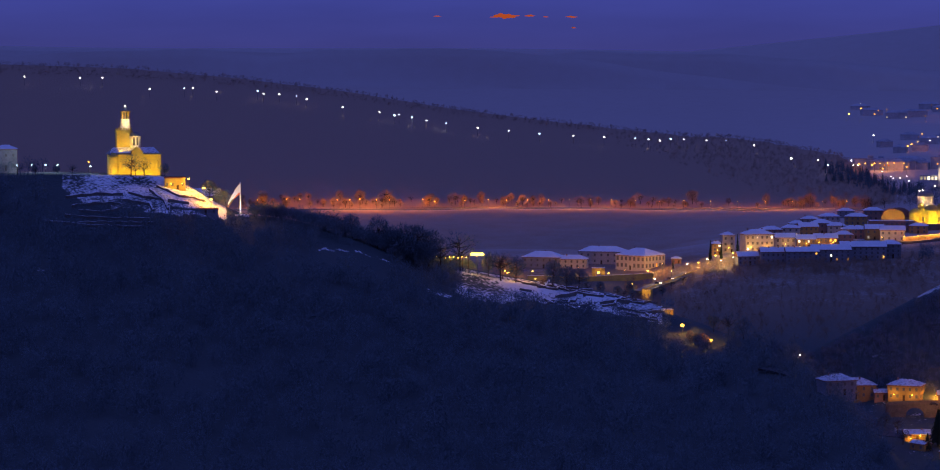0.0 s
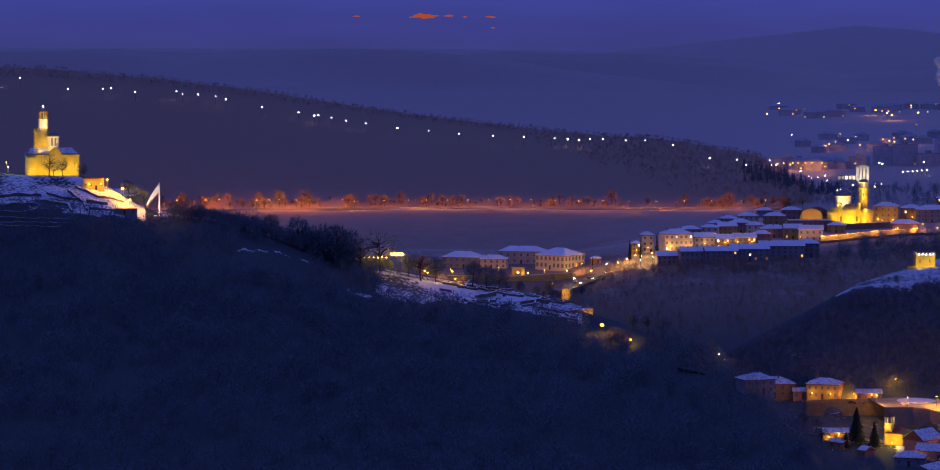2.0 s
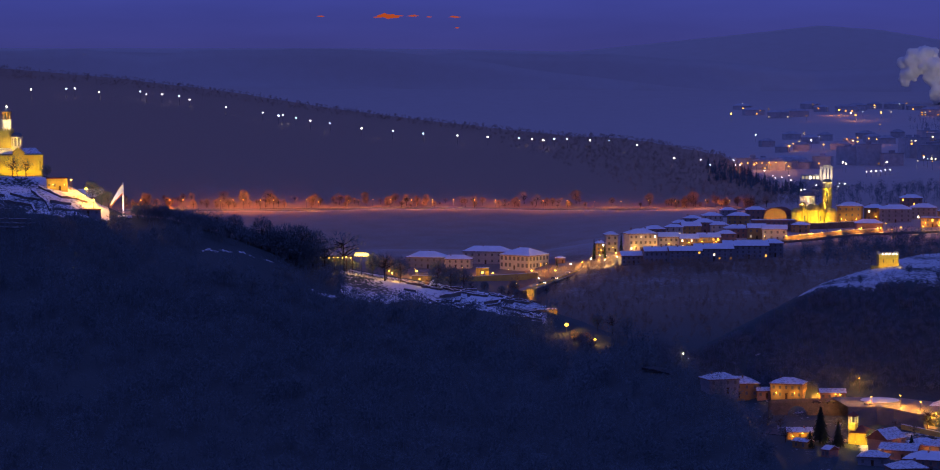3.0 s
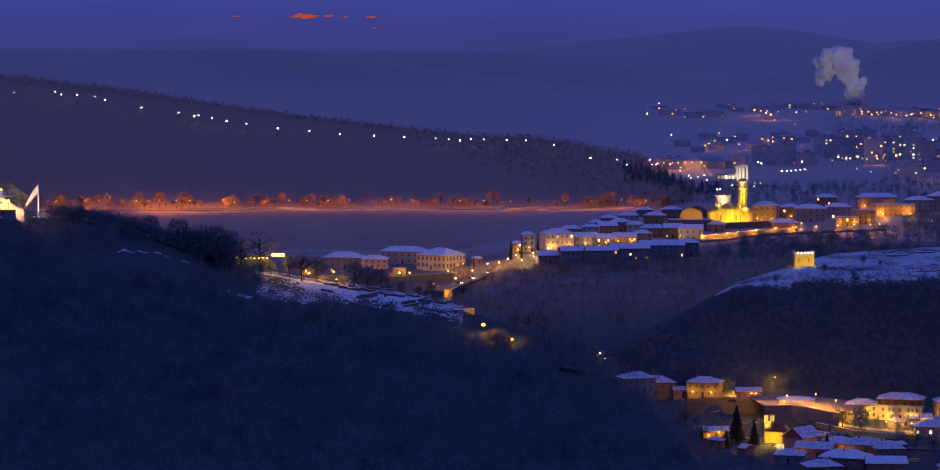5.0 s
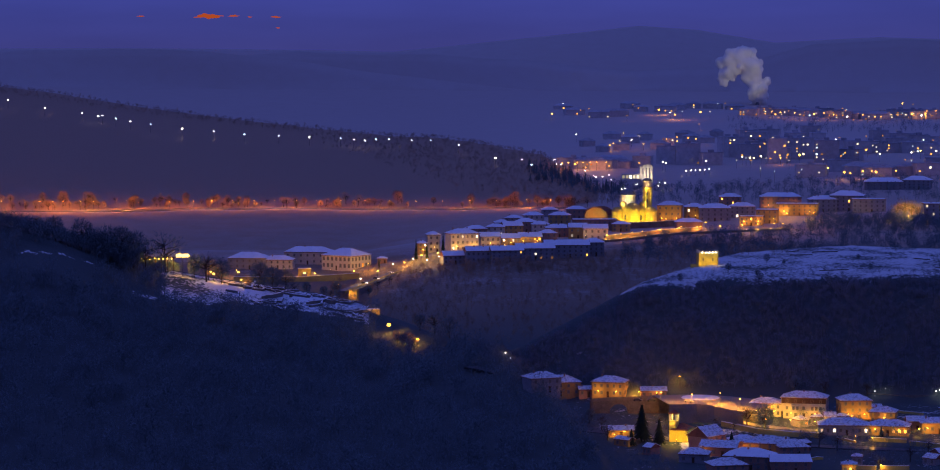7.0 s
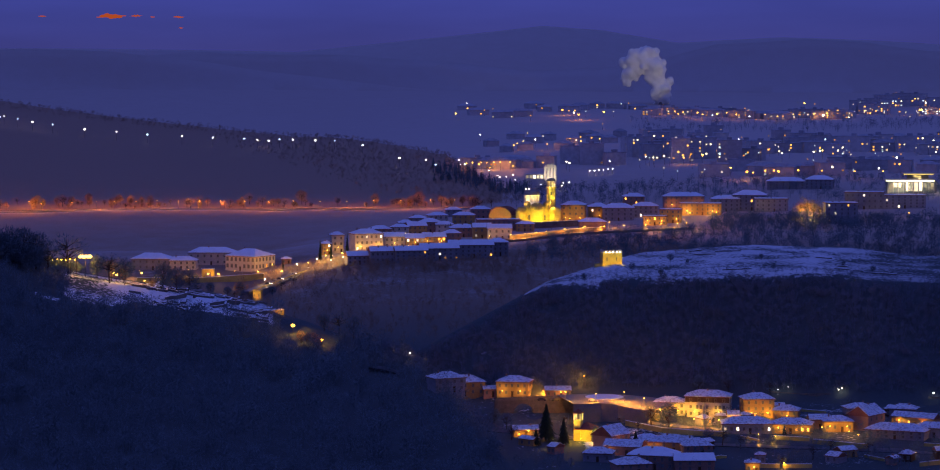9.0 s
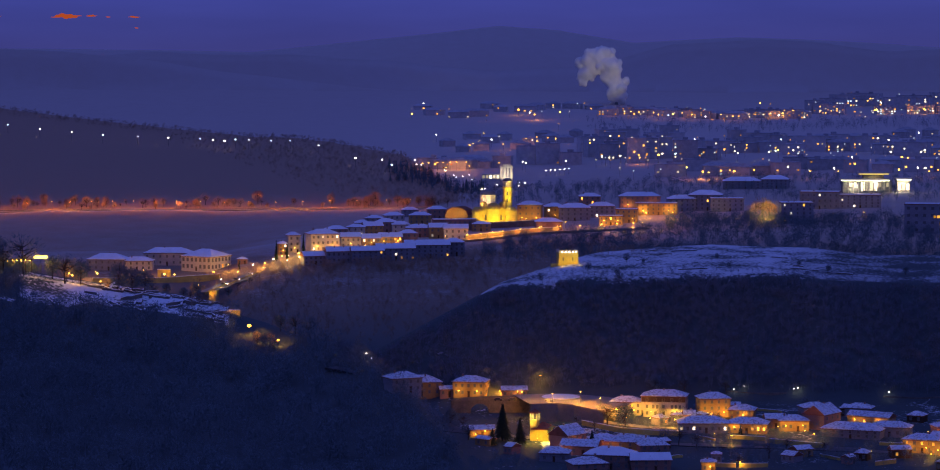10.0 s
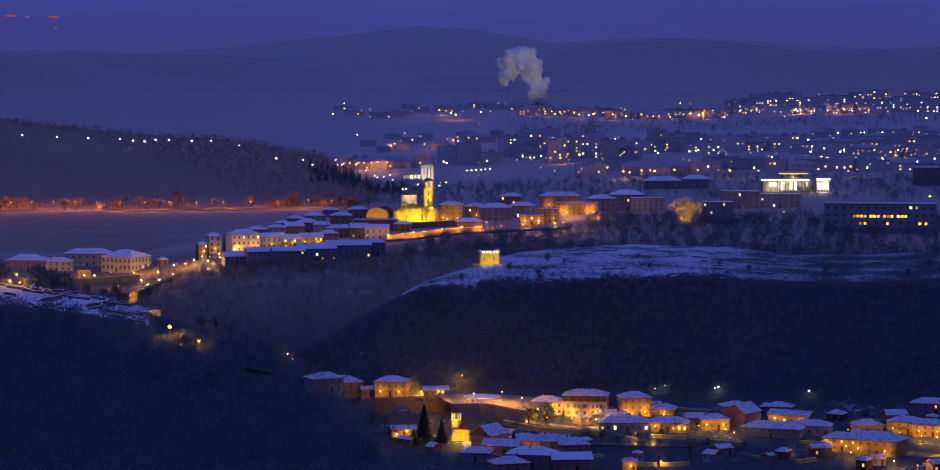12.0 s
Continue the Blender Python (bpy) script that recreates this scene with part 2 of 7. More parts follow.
def land(az, d):
    """Height of the ground and how much snow lies on it; far amounts also pale it for haze."""
    az, d = np.broadcast_arrays(np.asarray(az, float), np.asarray(d, float))
    x, y = d * np.sin(np.radians(az)), d * np.cos(np.radians(az))
    one = np.ones_like(az)
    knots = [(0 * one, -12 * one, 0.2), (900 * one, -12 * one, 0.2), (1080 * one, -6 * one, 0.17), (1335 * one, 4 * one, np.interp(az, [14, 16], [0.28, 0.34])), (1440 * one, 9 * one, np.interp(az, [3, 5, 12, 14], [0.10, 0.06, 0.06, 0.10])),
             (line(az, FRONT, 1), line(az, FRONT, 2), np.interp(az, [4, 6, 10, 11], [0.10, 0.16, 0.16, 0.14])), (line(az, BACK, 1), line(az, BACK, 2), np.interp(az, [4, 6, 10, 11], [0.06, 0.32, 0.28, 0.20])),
             (2100 * one, np.interp(az, [8, 11, 20], [46.5, 50, 56]), 0.22), (2300 * one, line(az, CITY, 2), 0.26),
             # the far snow shares below are set high to stand for haze
             (2900 * one, np.interp(az, [8, 11, 20], [62, 67, 66]), np.interp(az, [5, 10], [0.30, 0.38])), (3900 * one, line(az, BEYOND, 2), np.interp(az, [5, 10], [0.29, 0.34])),
             (4250 * one, np.interp(az, [0, 9, 15, 20], [105, 100, 96, 104]), 0.29), (4480 * one, np.interp(az, [0, 9, 15, 20], [105, 100, 96, 104]), 0.28),
             (line(az, FAR, 1) + 240, line(az, FAR, 2) + 1.5, 0.36), (4960 * one, 90 * one, 0.36)]
    z, snow = knots[0][1].copy(), 0.2 * one
    for (d0, z0, s0), (d1, z1, s1) in zip(knots, knots[1:]):
        f = np.clip((d - d0) / (d1 - d0), 0, 1)
        m = d >= d0
        z = np.where(m, z0 + (z1 - z0) * f, z)
        snow = np.where(m, s0 + (s1 - s0) * f, snow)
    amp = np.interp(d, [0, 900, 1300, 2000, 3000, 4600], [0.2, 0.4, 0.45, 0.6, 0.12, 0.1])
    wob = rough_noise(x, y)
    z = z + amp * wob + np.interp(d, [2500, 3400], [0, 5]) * np.sin(0.0052 * x + 1) * np.sin(0.0043 * y + 0.5)
    snow = np.where((d > 4550) & (d < 4592) & (az > -4.7 + 0.3 * wob) & (az < -3.2 + 0.2 * wob), 0.46, snow)
    for rows, mid, s0 in ((HILL_NEAR, 4340, 0.31), (HILL_MID, 4500, 0.34)):
        h = line(az, rows, 1) - 0.9 * np.abs(d - mid) + 1.2 * np.sin(0.013 * x) + 0.8 * np.sin(0.031 * x + 2)
        m = (h > z) & (d > 4200)
        z, snow = np.where(m, h, z), np.where(m, s0 + 0.03 * np.sin(0.01 * x + 0.02 * y), snow)
    # the road terrace below the wooded ridge
    shelf = (np.abs(d - 2100) < 9) & (az < 9)
    snow = np.where(shelf, 0.2, snow)
    snow = np.where((d > 1890) & (d < 2088) & (az < 7), np.interp(az, [3.5, 7], [0.07, 0.18]), snow)
    # wooded ridge behind the town
    zc, dc = line(az, RIDGE, 2), line(az, RIDGE, 1)
    f = np.clip((d - 2108) / np.maximum(dc - 2108, 20), 0, 1)
    h = np.where(d <= dc, 46.5 + (zc - 46.5) * f ** 0.85, zc - 0.35 * (d - dc)) + np.where(d > 2120, 0.6 * wob * f, 0)
    m = (h > z) & (d > 2104)
    z, snow = np.where(m, h, z), np.where(m, np.interp(d, [2110, 2180], [0.05, -0.02]) - np.interp(az, [-9, -3], [0.20, 0]), snow)
    bank = (az > 10.6) & (az < 12.7) & (d > 1202 + 3 * wob) & (d < 1234)
    snow = np.where(bank | ((az > 10.5) & (az < 11.6) & (d > 1165 + 3 * wob) & (d < 1200)), 0.55, snow)
    # the flat-topped hill over the village
    df, zf, db, zb = line(az, TRAP_FRONT, 1), line(az, TRAP_FRONT, 2), line(az, TRAP_BACK, 1), line(az, TRAP_BACK, 2)
    foot = df - 6 - 1.0 * np.maximum(zf - 5, 0)
    f = np.clip((d - foot) / (df - foot), 0, 1)
    h = np.where(d < df, 3 + (zf - 3) * (f ** 0.9), np.where(d < db, zf + (zb - zf) * (d - df) / (db - df), zb - 0.38 * (d - db)))
    h = np.where(az < 5.8, -50, h) + 0.5 * wob
    m = (h > z) & (d > foot)
    top = (d > df + 1 + 2.2 * wob) & (d < db + 20) & (az > 9.3 + 0.1 * wob)
    z, snow = np.where(m, h, z), np.where(m, np.where(top, 0.58 + 0.09 * np.sin(0.09 * x + 0.05 * y) * np.sin(0.11 * y - 0.03 * x) - np.interp(az, [15.6, 16.6, 18.5], [0.03, 0.13, 0.19]), 0.09), snow)
    # the fortress hill
    zc, dc = line(az, FORT, 2), line(az, FORT, 1)
    flat = np.interp(az, [-10, -5, 0, 4, 7], [25, 12, 26, 12, 3])
    f = np.clip((d - 1092) / np.maximum(dc - flat - 1092, 10), 0, 1)
    h = np.where(d < dc - flat, -9 + (zc + 7 - np.interp(az, [0, 4, 7], [0, 0, -1])) * f ** np.interp(az, [-10, 0, 6], [1.1, 0.95, 0.8]),
                 np.where(d < dc + 22, zc + 0 * d, zc - 0.42 * (d - dc - 22)))
    h = np.where(f <= 0, -60, h) + 0.5 * wob
    m = h > z
    s1 = 0.045 + 0.05 * np.clip(wob, 0, 2)
    ruin_slope = (az > -8.6 + 0.12 * wob) & (az < -5.05) & (d > np.interp(az, [-8.7, -8, -6, -5], [1470, 1436, 1430, 1450]) + 5 * wob) & (d < 1500)
    terrace = (az > -0.2 + 0.1 * wob) & (az < 4.05) & (d > dc - 52 - 4 * wob + np.interp(az, [-0.2, 0.7, 1.2, 4], [-26, -18, 0, 12])) & (d < dc + 14)
    # less snow towards the left paints the unlit part of the slope darker
    s1 = np.where(ruin_slope, np.interp(az, [-8.6, -7.6, -6], [0.42, 0.53, 0.58]), s1)
    # extra snow here paints the lamps' pool of light brighter
    s1 = np.where(ruin_slope & (az > -6.5), 0.62 + 0.05 * wob, s1)
    s1 = np.where(terrace, np.interp(az, [0.3, 0.9], [0.44, 0.58]), s1)
    ledge = (az > -3.15) & (az < -1.7) & (np.abs(d - np.interp(az, [-3.15, -2.6, -1.7], [1426, 1436, 1446])) < 2.2)
    s1 = np.where(ledge, 0.47 + 0.08 * wob, s1)
    s1 = np.where((az > -0.9) & (az < 0.9) & (d > dc - 75) & (d < dc - 12) & (wob > -0.4), 0.50, s1)
    z, snow = np.where(m, h, z), np.where(m, s1, snow)
    # the viewpoint's own hilltop
    h = 168.3 - 0.55 * np.maximum(d - 2, 0)
    z = np.maximum(z, h)
    return z, snow


def spot(az, d, up=0.0):
    """The place on the ground at an azimuth and a distance."""
    a = math.radians(az)
    return Vector((d * math.sin(a), d * math.cos(a), float(land(az, d)[0]) + up))
# ---- end of the land ----


def ground_sheet():
    az = np.concatenate([np.arange(-180, -11.5, 5.5), np.arange(-11, 22.01, 0.075), np.arange(23, 179, 5.5)])
    d = np.concatenate([np.array([0.02, 2, 10, 60, 150, 300, 500, 800, 1000]), np.arange(1050, 2120, 5.0), np.arange(2120, 2700, 14.0), np.arange(2700, 4201, 45.0), np.arange(4215, 4961, 15.0)])
    A, D = np.meshgrid(az, d, indexing="ij")
    z, snow = land(A, D)
    co = np.stack([D * np.sin(np.radians(A)), D * np.cos(np.radians(A)), z], -1).reshape(-1, 3)
    na, nd = A.shape
    i = np.arange(na)[:, None] * nd + np.arange(nd - 1)[None, :]
    j = ((np.arange(na) + 1) % na)[:, None] * nd + np.arange(nd - 1)[None, :]
    faces = np.stack([i, i + 1, j + 1, j], -1).reshape(-1, 4)
    me = bpy.data.meshes.new("ground")
    me.from_pydata(co.tolist(), [], faces.tolist() + [[k * nd for k in range(na)]])
    # far ground is an even mix of snow and pale brown, which paints its haze
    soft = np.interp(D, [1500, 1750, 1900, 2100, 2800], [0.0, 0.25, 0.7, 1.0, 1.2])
    # the slope below the town gets some of this haze colour too
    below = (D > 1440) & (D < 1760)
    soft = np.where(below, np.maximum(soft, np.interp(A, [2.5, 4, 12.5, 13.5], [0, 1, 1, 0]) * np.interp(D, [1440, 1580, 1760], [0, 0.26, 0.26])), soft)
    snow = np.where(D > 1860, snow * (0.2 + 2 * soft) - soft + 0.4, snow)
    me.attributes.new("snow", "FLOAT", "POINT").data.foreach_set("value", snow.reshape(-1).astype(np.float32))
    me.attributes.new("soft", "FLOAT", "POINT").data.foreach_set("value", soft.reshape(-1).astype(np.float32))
    # thin snow with grass showing through lies on the flat hill
    thin = np.where((A > 9.0) & (D > 1300) & (D < 1530), np.interp(A, [9, 11, 15.5, 17, 20], [0.72, 0.8, 0.78, 0.50, 0.42]), 1.0)
    me.attributes.new("cover", "FLOAT", "POINT").data.foreach_set("value", thin.reshape(-1).astype(np.float32))
    me.polygons.foreach_set("use_smooth", np.ones(len(faces) + 1, bool))
    me.materials.append(M["ground"])
    return tagged(new("ground", me), "hilly winter ground with woods, terraces and patchy snow", "ground", kind="structure")


ground_sheet()


# ---- trees ----
def sticks(rows):
    """Three-sided tapered sticks: rows of start, end, start radius, end radius. Returns points and triangles."""
    P, Q, r0, r1 = [np.array(x, float) for x in zip(*rows)]
    a = Q - P
    a /= np.linalg.norm(a, axis=1)[:, None] + 1e-9
    side = np.cross(a, np.where(np.abs(a[:, 2:3]) > 0.8, [[1.0, 0, 0]], [[0, 0, 1.0]]))
    side /= np.linalg.norm(side, axis=1)[:, None] + 1e-9
    up = np.cross(a, side)
    v = []
    for c, r in ((P, r0), (Q, r1)):
        for k in range(3):
            t = 2 * math.pi * k / 3
            v.append(c + r[:, None] * (math.cos(t) * side + math.sin(t) * up))
    v = np.stack(v, 1)
    f = np.array([[0, 1, 4], [0, 4, 3], [1, 2, 5], [1, 5, 4], [2, 0, 3], [2, 3, 5]])
    n = len(P)
    return v.reshape(-1, 3), (np.arange(n)[:, None, None] * 6 + f[None]).reshape(-1, 3)


def bare_tree(rng, h, limbs=9, twigs=60, wide=0.36, thick=1.0, fine=0.010):
    """Trunk and limbs, and a rounded crown of thin twigs: two lots of points and triangles."""
    lean = rng.normal(0, 0.04, 2) * h
    fork = np.array([lean[0] * 0.4, lean[1] * 0.4, 0.26 * h])
    top = np.array([lean[0], lean[1], 0.86 * h])
    rows = [((0, 0, -0.6), fork, 0.026 * h * thick, 0.018 * h * thick), (fork, top, 0.018 * h * thick, 0.004 * h)]
    mid = np.array([lean[0], lean[1], 0.60 * h])
    size = np.array([wide, wide, 0.40]) * h
    lumps = rng.normal(0, 1, (7, 3))
    lumps /= np.linalg.norm(lumps, axis=1)[:, None]

    def edge(v):
        return 0.78 + 0.34 * np.max(lumps @ v) ** 3
    for k in range(limbs):
        v = rng.normal(0, 1, 3)
        v[2] = abs(v[2]) * 0.7 - 0.25
        v /= np.linalg.norm(v)
        s = rng.uniform(0.0, 0.75)
        rows.append((fork + (top - fork) * s, mid + v * size * edge(v) * 0.85, 0.009 * h * thick, 0.002 * h))
    pts, tris = [], []
    for k in range(twigs):
        v = rng.normal(0, 1, 3)
        v /= np.linalg.norm(v)
        p = mid + v * size * edge(v) * rng.uniform(0.1, 1.0) ** 0.45
        q = v + rng.normal(0, 0.6, 3) + np.array([0, 0, 0.35])
        q = q / np.linalg.norm(q) * h * rng.uniform(0.05, 0.15)
        w = np.cross(q, rng.normal(0, 1, 3))
        w = w / (np.linalg.norm(w) + 1e-9) * h * fine
        pts += [p - w, p + w, p + q]
        tris.append([3 * k, 3 * k + 1, 3 * k + 2])
    return sticks(rows), (np.array(pts), np.array(tris))


def conifer(rng, h, rings=9, per=11):
    pts, tris = [], []
    for k in range(rings):
        z = h * (0.10 + 0.88 * k / rings)
        r = 0.27 * h * (1 - k / rings) + 0.02 * h
        for j in range(per):
            t = 2 * math.pi * (j + 0.5 * (k % 2)) / per + rng.uniform(-0.2, 0.2)
            rr = r * rng.uniform(0.7, 1.15)
            c, s = math.cos(t), math.sin(t)
            w = 0.20 * r + 0.02 * h
            n = len(pts)
            pts += [np.array([-s * w, c * w, z + (0.12 * (1 - k / rings) + 0.03) * h]), np.array([s * w, -c * w, z + (0.11 * (1 - k / rings) + 0.03) * h]), np.array([c * rr, s * rr, z - 0.05 * h * rng.uniform(0.4, 1.4)])]
            tris.append([n, n + 1, n + 2])
    return sticks([((0, 0, -0.5), (0, 0, h), 0.02 * h, 0.003 * h)]), (np.array(pts), np.array(tris))


def mesh_of(name, v, f, mat):
    me = bpy.data.meshes.new(name)
    me.vertices.add(len(v))
    me.vertices.foreach_set("co", np.asarray(v, np.float32).reshape(-1))
    me.loops.add(3 * len(f))
    me.loops.foreach_set("vertex_index", np.asarray(f, np.int32).reshape(-1))
    me.polygons.add(len(f))
    me.polygons.foreach_set("loop_start", np.arange(0, 3 * len(f), 3, dtype=np.int32))
    me.update(calc_edges=True)
    me.materials.append(mat)
    return me


def forest(name, label, places, heights, seed, kinds=5, evergreen=0.0, detail=1.0, mat="twig", fine=0.017):
    """A wood nobody could count: many bare trees joined into one."""
    rng = np.random.default_rng(seed)
    models = []
    for k in range(kinds):
        if k < round(evergreen * kinds):
            (v1, f1), (v2, f2) = conifer(rng, 1.0, 7, 8)
        else:
            (v1, f1), (v2, f2) = bare_tree(rng, 1.0, int(5 * detail) + 2, int(105 * detail), 0.36, 0.8, fine)
        models.append((np.concatenate([v1, v2]), np.concatenate([f1, f2 + len(v1)])))
    V, F, n = [], [], 0
    for (az, d), h in zip(places, heights):
        v, f = models[rng.integers(kinds)]
        t = rng.uniform(0, 6.28)
        c, s = math.cos(t), math.sin(t)
        wide = rng.uniform(0.85, 1.3)
        w = np.stack([(v[:, 0] * c - v[:, 1] * s) * wide, (v[:, 0] * s + v[:, 1] * c) * wide, v[:, 2]], 1) * h
        V.append(w + np.array(spot(az, d)))
        F.append(f + n)
        n += len(v)
    ob = new(name, mesh_of(name, np.concatenate(V), np.concatenate(F), M[mat]))
    return tagged(ob, label, "trees", kind="stuff")


def scatter(n, az0, az1, d0, d1, keep, seed, h0, h1):
    """Random places in a stretch of the plan where keep() holds, with tree heights."""
    rng = np.random.default_rng(seed)
    az = rng.uniform(az0, az1, 6 * n)
    d = np.sqrt(rng.uniform(d0 ** 2, d1 ** 2, 6 * n))
    ok = np.nonzero(keep(az, d))[0][:n]
    return list(zip(az[ok], d[ok])), rng.uniform(h0, h1, len(ok))


def fort_woods(az, d):
    dc = line(az, FORT, 1)
    clear = ((az > -0.2) & (az < 4.0) & (d > dc - np.interp(az, [-0.2, 0.7, 1.2], [84, 74, 55]))) | ((az > -8.7) & (az < -5.0) & (d > 1432)) | ((az < -4.9) & (d > dc - 14)) | (d > dc + 6) | ((az > 4.15) & (az < 5.3) & (d > dc - 60)) | ((az > -3.2) & (az < -1.6) & (d > 1400) & (d < 1446)) | ((az > -1.0) & (az < 0.5) & (d > dc - 78) & (rough_noise(d * np.sin(np.radians(az)), d * np.cos(np.radians(az))) > -0.5))
    return ~clear & (line(az, FORT, 2) > 0)


forest("woodland", "bare dark winter wood on the fortress slope", *scatter(3300, -10.6, 8.6, 1095, 1500, fort_woods, 1, 6, 11), 1)
forest("woodland", "bare winter wood on the steep slope over the village",
       *scatter(5200, 6.3, 21.5, 1285, 1375, lambda a, d: (d < line(a, TRAP_FRONT, 1) - 3) & (land(a, d)[0] > 7), 2, 2.6, 5), 2, detail=0.5, mat="hazy_twig", fine=0.028)
forest("shrubs", "bare thorny shrubs along the edge of the snow field",
       *scatter(420, 9.8, 21.3, 1350, 1420, lambda a, d: (np.abs(d - line(a, TRAP_FRONT, 1) - 6) < 14), 12, 1.2, 3.2), 12, mat="hazy_twig")
forest("woodland", "bare hazy wood on the slope below the old town",
       *scatter(2000, 3.2, 12.8, 1460, 1800, lambda a, d: (d < line(a, FRONT, 1) - 12), 3, 3, 5.5), 3, detail=0.5, mat="haze_lit_twig", fine=0.03)
forest("woodland", "distant dark wood on the long ridge",
       *scatter(3200, -10.5, 9.5, 2130, 2530, lambda a, d: (d < line(a, RIDGE, 1) + 15) & (d > np.interp(a + 0.8 * np.sin(37 * a + 0.3 * d), [3, 8], [1, 0.85]) * (line(a, RIDGE, 1) - 40)), 4, 2.4, 4.4), 4, detail=0.4, mat="ridge_twig", fine=0.034)
forest("woodland", "winter trees on the slope behind the flat hill",
       *scatter(1700, 9.3, 21.3, 1700, 1955, lambda a, d: (d < line(a, FRONT, 1) + np.where(a > 13, 85, -8)), 5, 5, 10), 5)
forest("woodland", "far dark woods between the city quarters",
       *scatter(700, 9.0, 21.0, 2080, 2330, lambda a, d: a > 9, 6, 5, 9), 6, evergreen=0.0, detail=0.8)
forest("woodland", "far dark woods between the city quarters",
       *scatter(520, 11.4, 21.0, 3330, 3640, lambda a, d: a > 11.4, 7, 5, 9), 7, detail=0.4, mat="hazy_twig")
forest("woodland", "dark evergreen wood at the end of the ridge",
       *scatter(150, 7.3, 9.3, 2240, 2345, lambda a, d: a > 7.3, 8, 5, 10), 8, evergreen=0.6, detail=0.8)
forest("woodland", "dense dark wood along the fortress crest",
       *scatter(330, -4.5, 0.1, 1450, 1486, lambda a, d: np.abs(d - line(a, FORT, 1) + 2) < np.interp(a, [-4.5, -2.5, -1.8, -0.4], [8, 9, 15, 9]), 9, 4.5, 8.5), 9, detail=1.6)
forest("woodland", "tall dense trees on the fortress crest",
       *scatter(60, -1.9, -0.75, 1456, 1482, lambda a, d: np.abs(a + 1.25 + 0.35 * np.sin(0.3 * d)) < 0.6, 10, 10, 14), 10, detail=2.2)
forest("shrubs", "thorny shrubs on the slope below the cathedral",
       *scatter(90, -8.5, -5.4, 1425, 1492, lambda a, d: rough_noise(40 * a, 3 * d) > 0.5, 13, 1.0, 2.4), 13)
forest("woodland", "bare trees under the front row of the old town",
       *scatter(170, 5.4, 9.2, 1655, 1692, lambda a, d: a > 5.4, 15, 3, 6.5), 15, mat="haze_lit_twig")
forest("shrubs", "bare garden trees and hedges between village houses",
       *scatter(230, 8.6, 20.6, 1120, 1300, lambda a, d: rough_noise(60 * a, 2 * d) > 0.35, 14, 2.5, 6.5), 14, detail=1.2)



# ---- helpers for building things ----
def box(bm, x0, x1, y0, y1, z0, z1):
    v = [bm.verts.new(p) for p in ((x0, y0, z0), (x1, y0, z0), (x1, y1, z0), (x0, y1, z0), (x0, y0, z1), (x1, y0, z1), (x1, y1, z1), (x0, y1, z1))]
    for f in ((0, 3, 2, 1), (4, 5, 6, 7), (0, 1, 5, 4), (1, 2, 6, 5), (2, 3, 7, 6), (3, 0, 4, 7)):
        bm.faces.new([v[k] for k in f])


def turned(bm, rows, n=12, x=0.0, y=0.0, half=False):
    """A lathe form: rows of radius and height, from below. half: the side towards -y alone."""
    span = math.pi if half else 2 * math.pi
    count = n + 1 if half else n
    rings = [[bm.verts.new((x + r * math.cos(span * k / n + (math.pi if half else 0)), y + r * math.sin(span * k / n + (math.pi if half else 0)), z))
              for k in range(count)] for r, z in rows]
    for a, b in zip(rings, rings[1:]):
        for k in range(n):
            j = (k + 1) % count
            bm.faces.new((a[k], a[j], b[j], b[k]))
    bm.faces.new(rings[-1])
    bm.faces.new(list(reversed(rings[0])))


def dome_rows(r, z, h, n=5):
    return [(max(r * math.cos(0.5 * math.pi * k / n), 0.02), z + h * math.sin(0.5 * math.pi * k / n)) for k in range(n + 1)]


def hip(bm, w, d, z, rh, over=0.6, ridge=None, thick=0.25):
    """A hipped roof with eaves; ridge: the length of its ridge (the full width makes a gable)."""
    a, b = w / 2 + over, d / 2 + over
    r = max(w - d, 0.3 * w) / 2 if ridge is None else ridge / 2
    lo = [bm.verts.new(p) for p in ((-a, -b, z - thick), (a, -b, z - thick), (a, b, z - thick), (-a, b, z - thick))]
    up = [bm.verts.new(p) for p in ((-a, -b, z), (a, -b, z), (a, b, z), (-a, b, z))]
    t = [bm.verts.new((-r, 0, z + rh)), bm.verts.new((r, 0, z + rh))]
    bm.faces.new(list(reversed(lo)))
    for k in range(4):
        bm.faces.new((lo[k], lo[(k + 1) % 4], up[(k + 1) % 4], up[k]))
    bm.faces.new((up[0], up[1], t[1], t[0]))
    bm.faces.new((up[2], up[3], t[0], t[1]))
    bm.faces.new((up[1], up[2], t[1]))
    bm.faces.new((up[3], up[0], t[0]))


def done(name, bm, mat, smooth=False):
    me = bpy.data.meshes.new(name)
    bmesh.ops.recalc_face_normals(bm, faces=bm.faces[:])
    bm.to_mesh(me)
    bm.free()
    me.materials.append(mat)
    if smooth:
        me.polygons.foreach_set("use_smooth", np.ones(len(me.polygons), bool))
    return me


def part(name, bm, mat, parent, label="", m=None, smooth=False):
    """One mesh object under a thing or under a part; bm: a bmesh, or a mesh that alike parts share."""
    me = done(name, bm, mat, smooth) if isinstance(bm, bmesh.types.BMesh) else bm
    ob = new(name, me)
    ob.parent = parent
    if m is not None:
        ob.matrix_basis = m
    return tagged(ob, label)


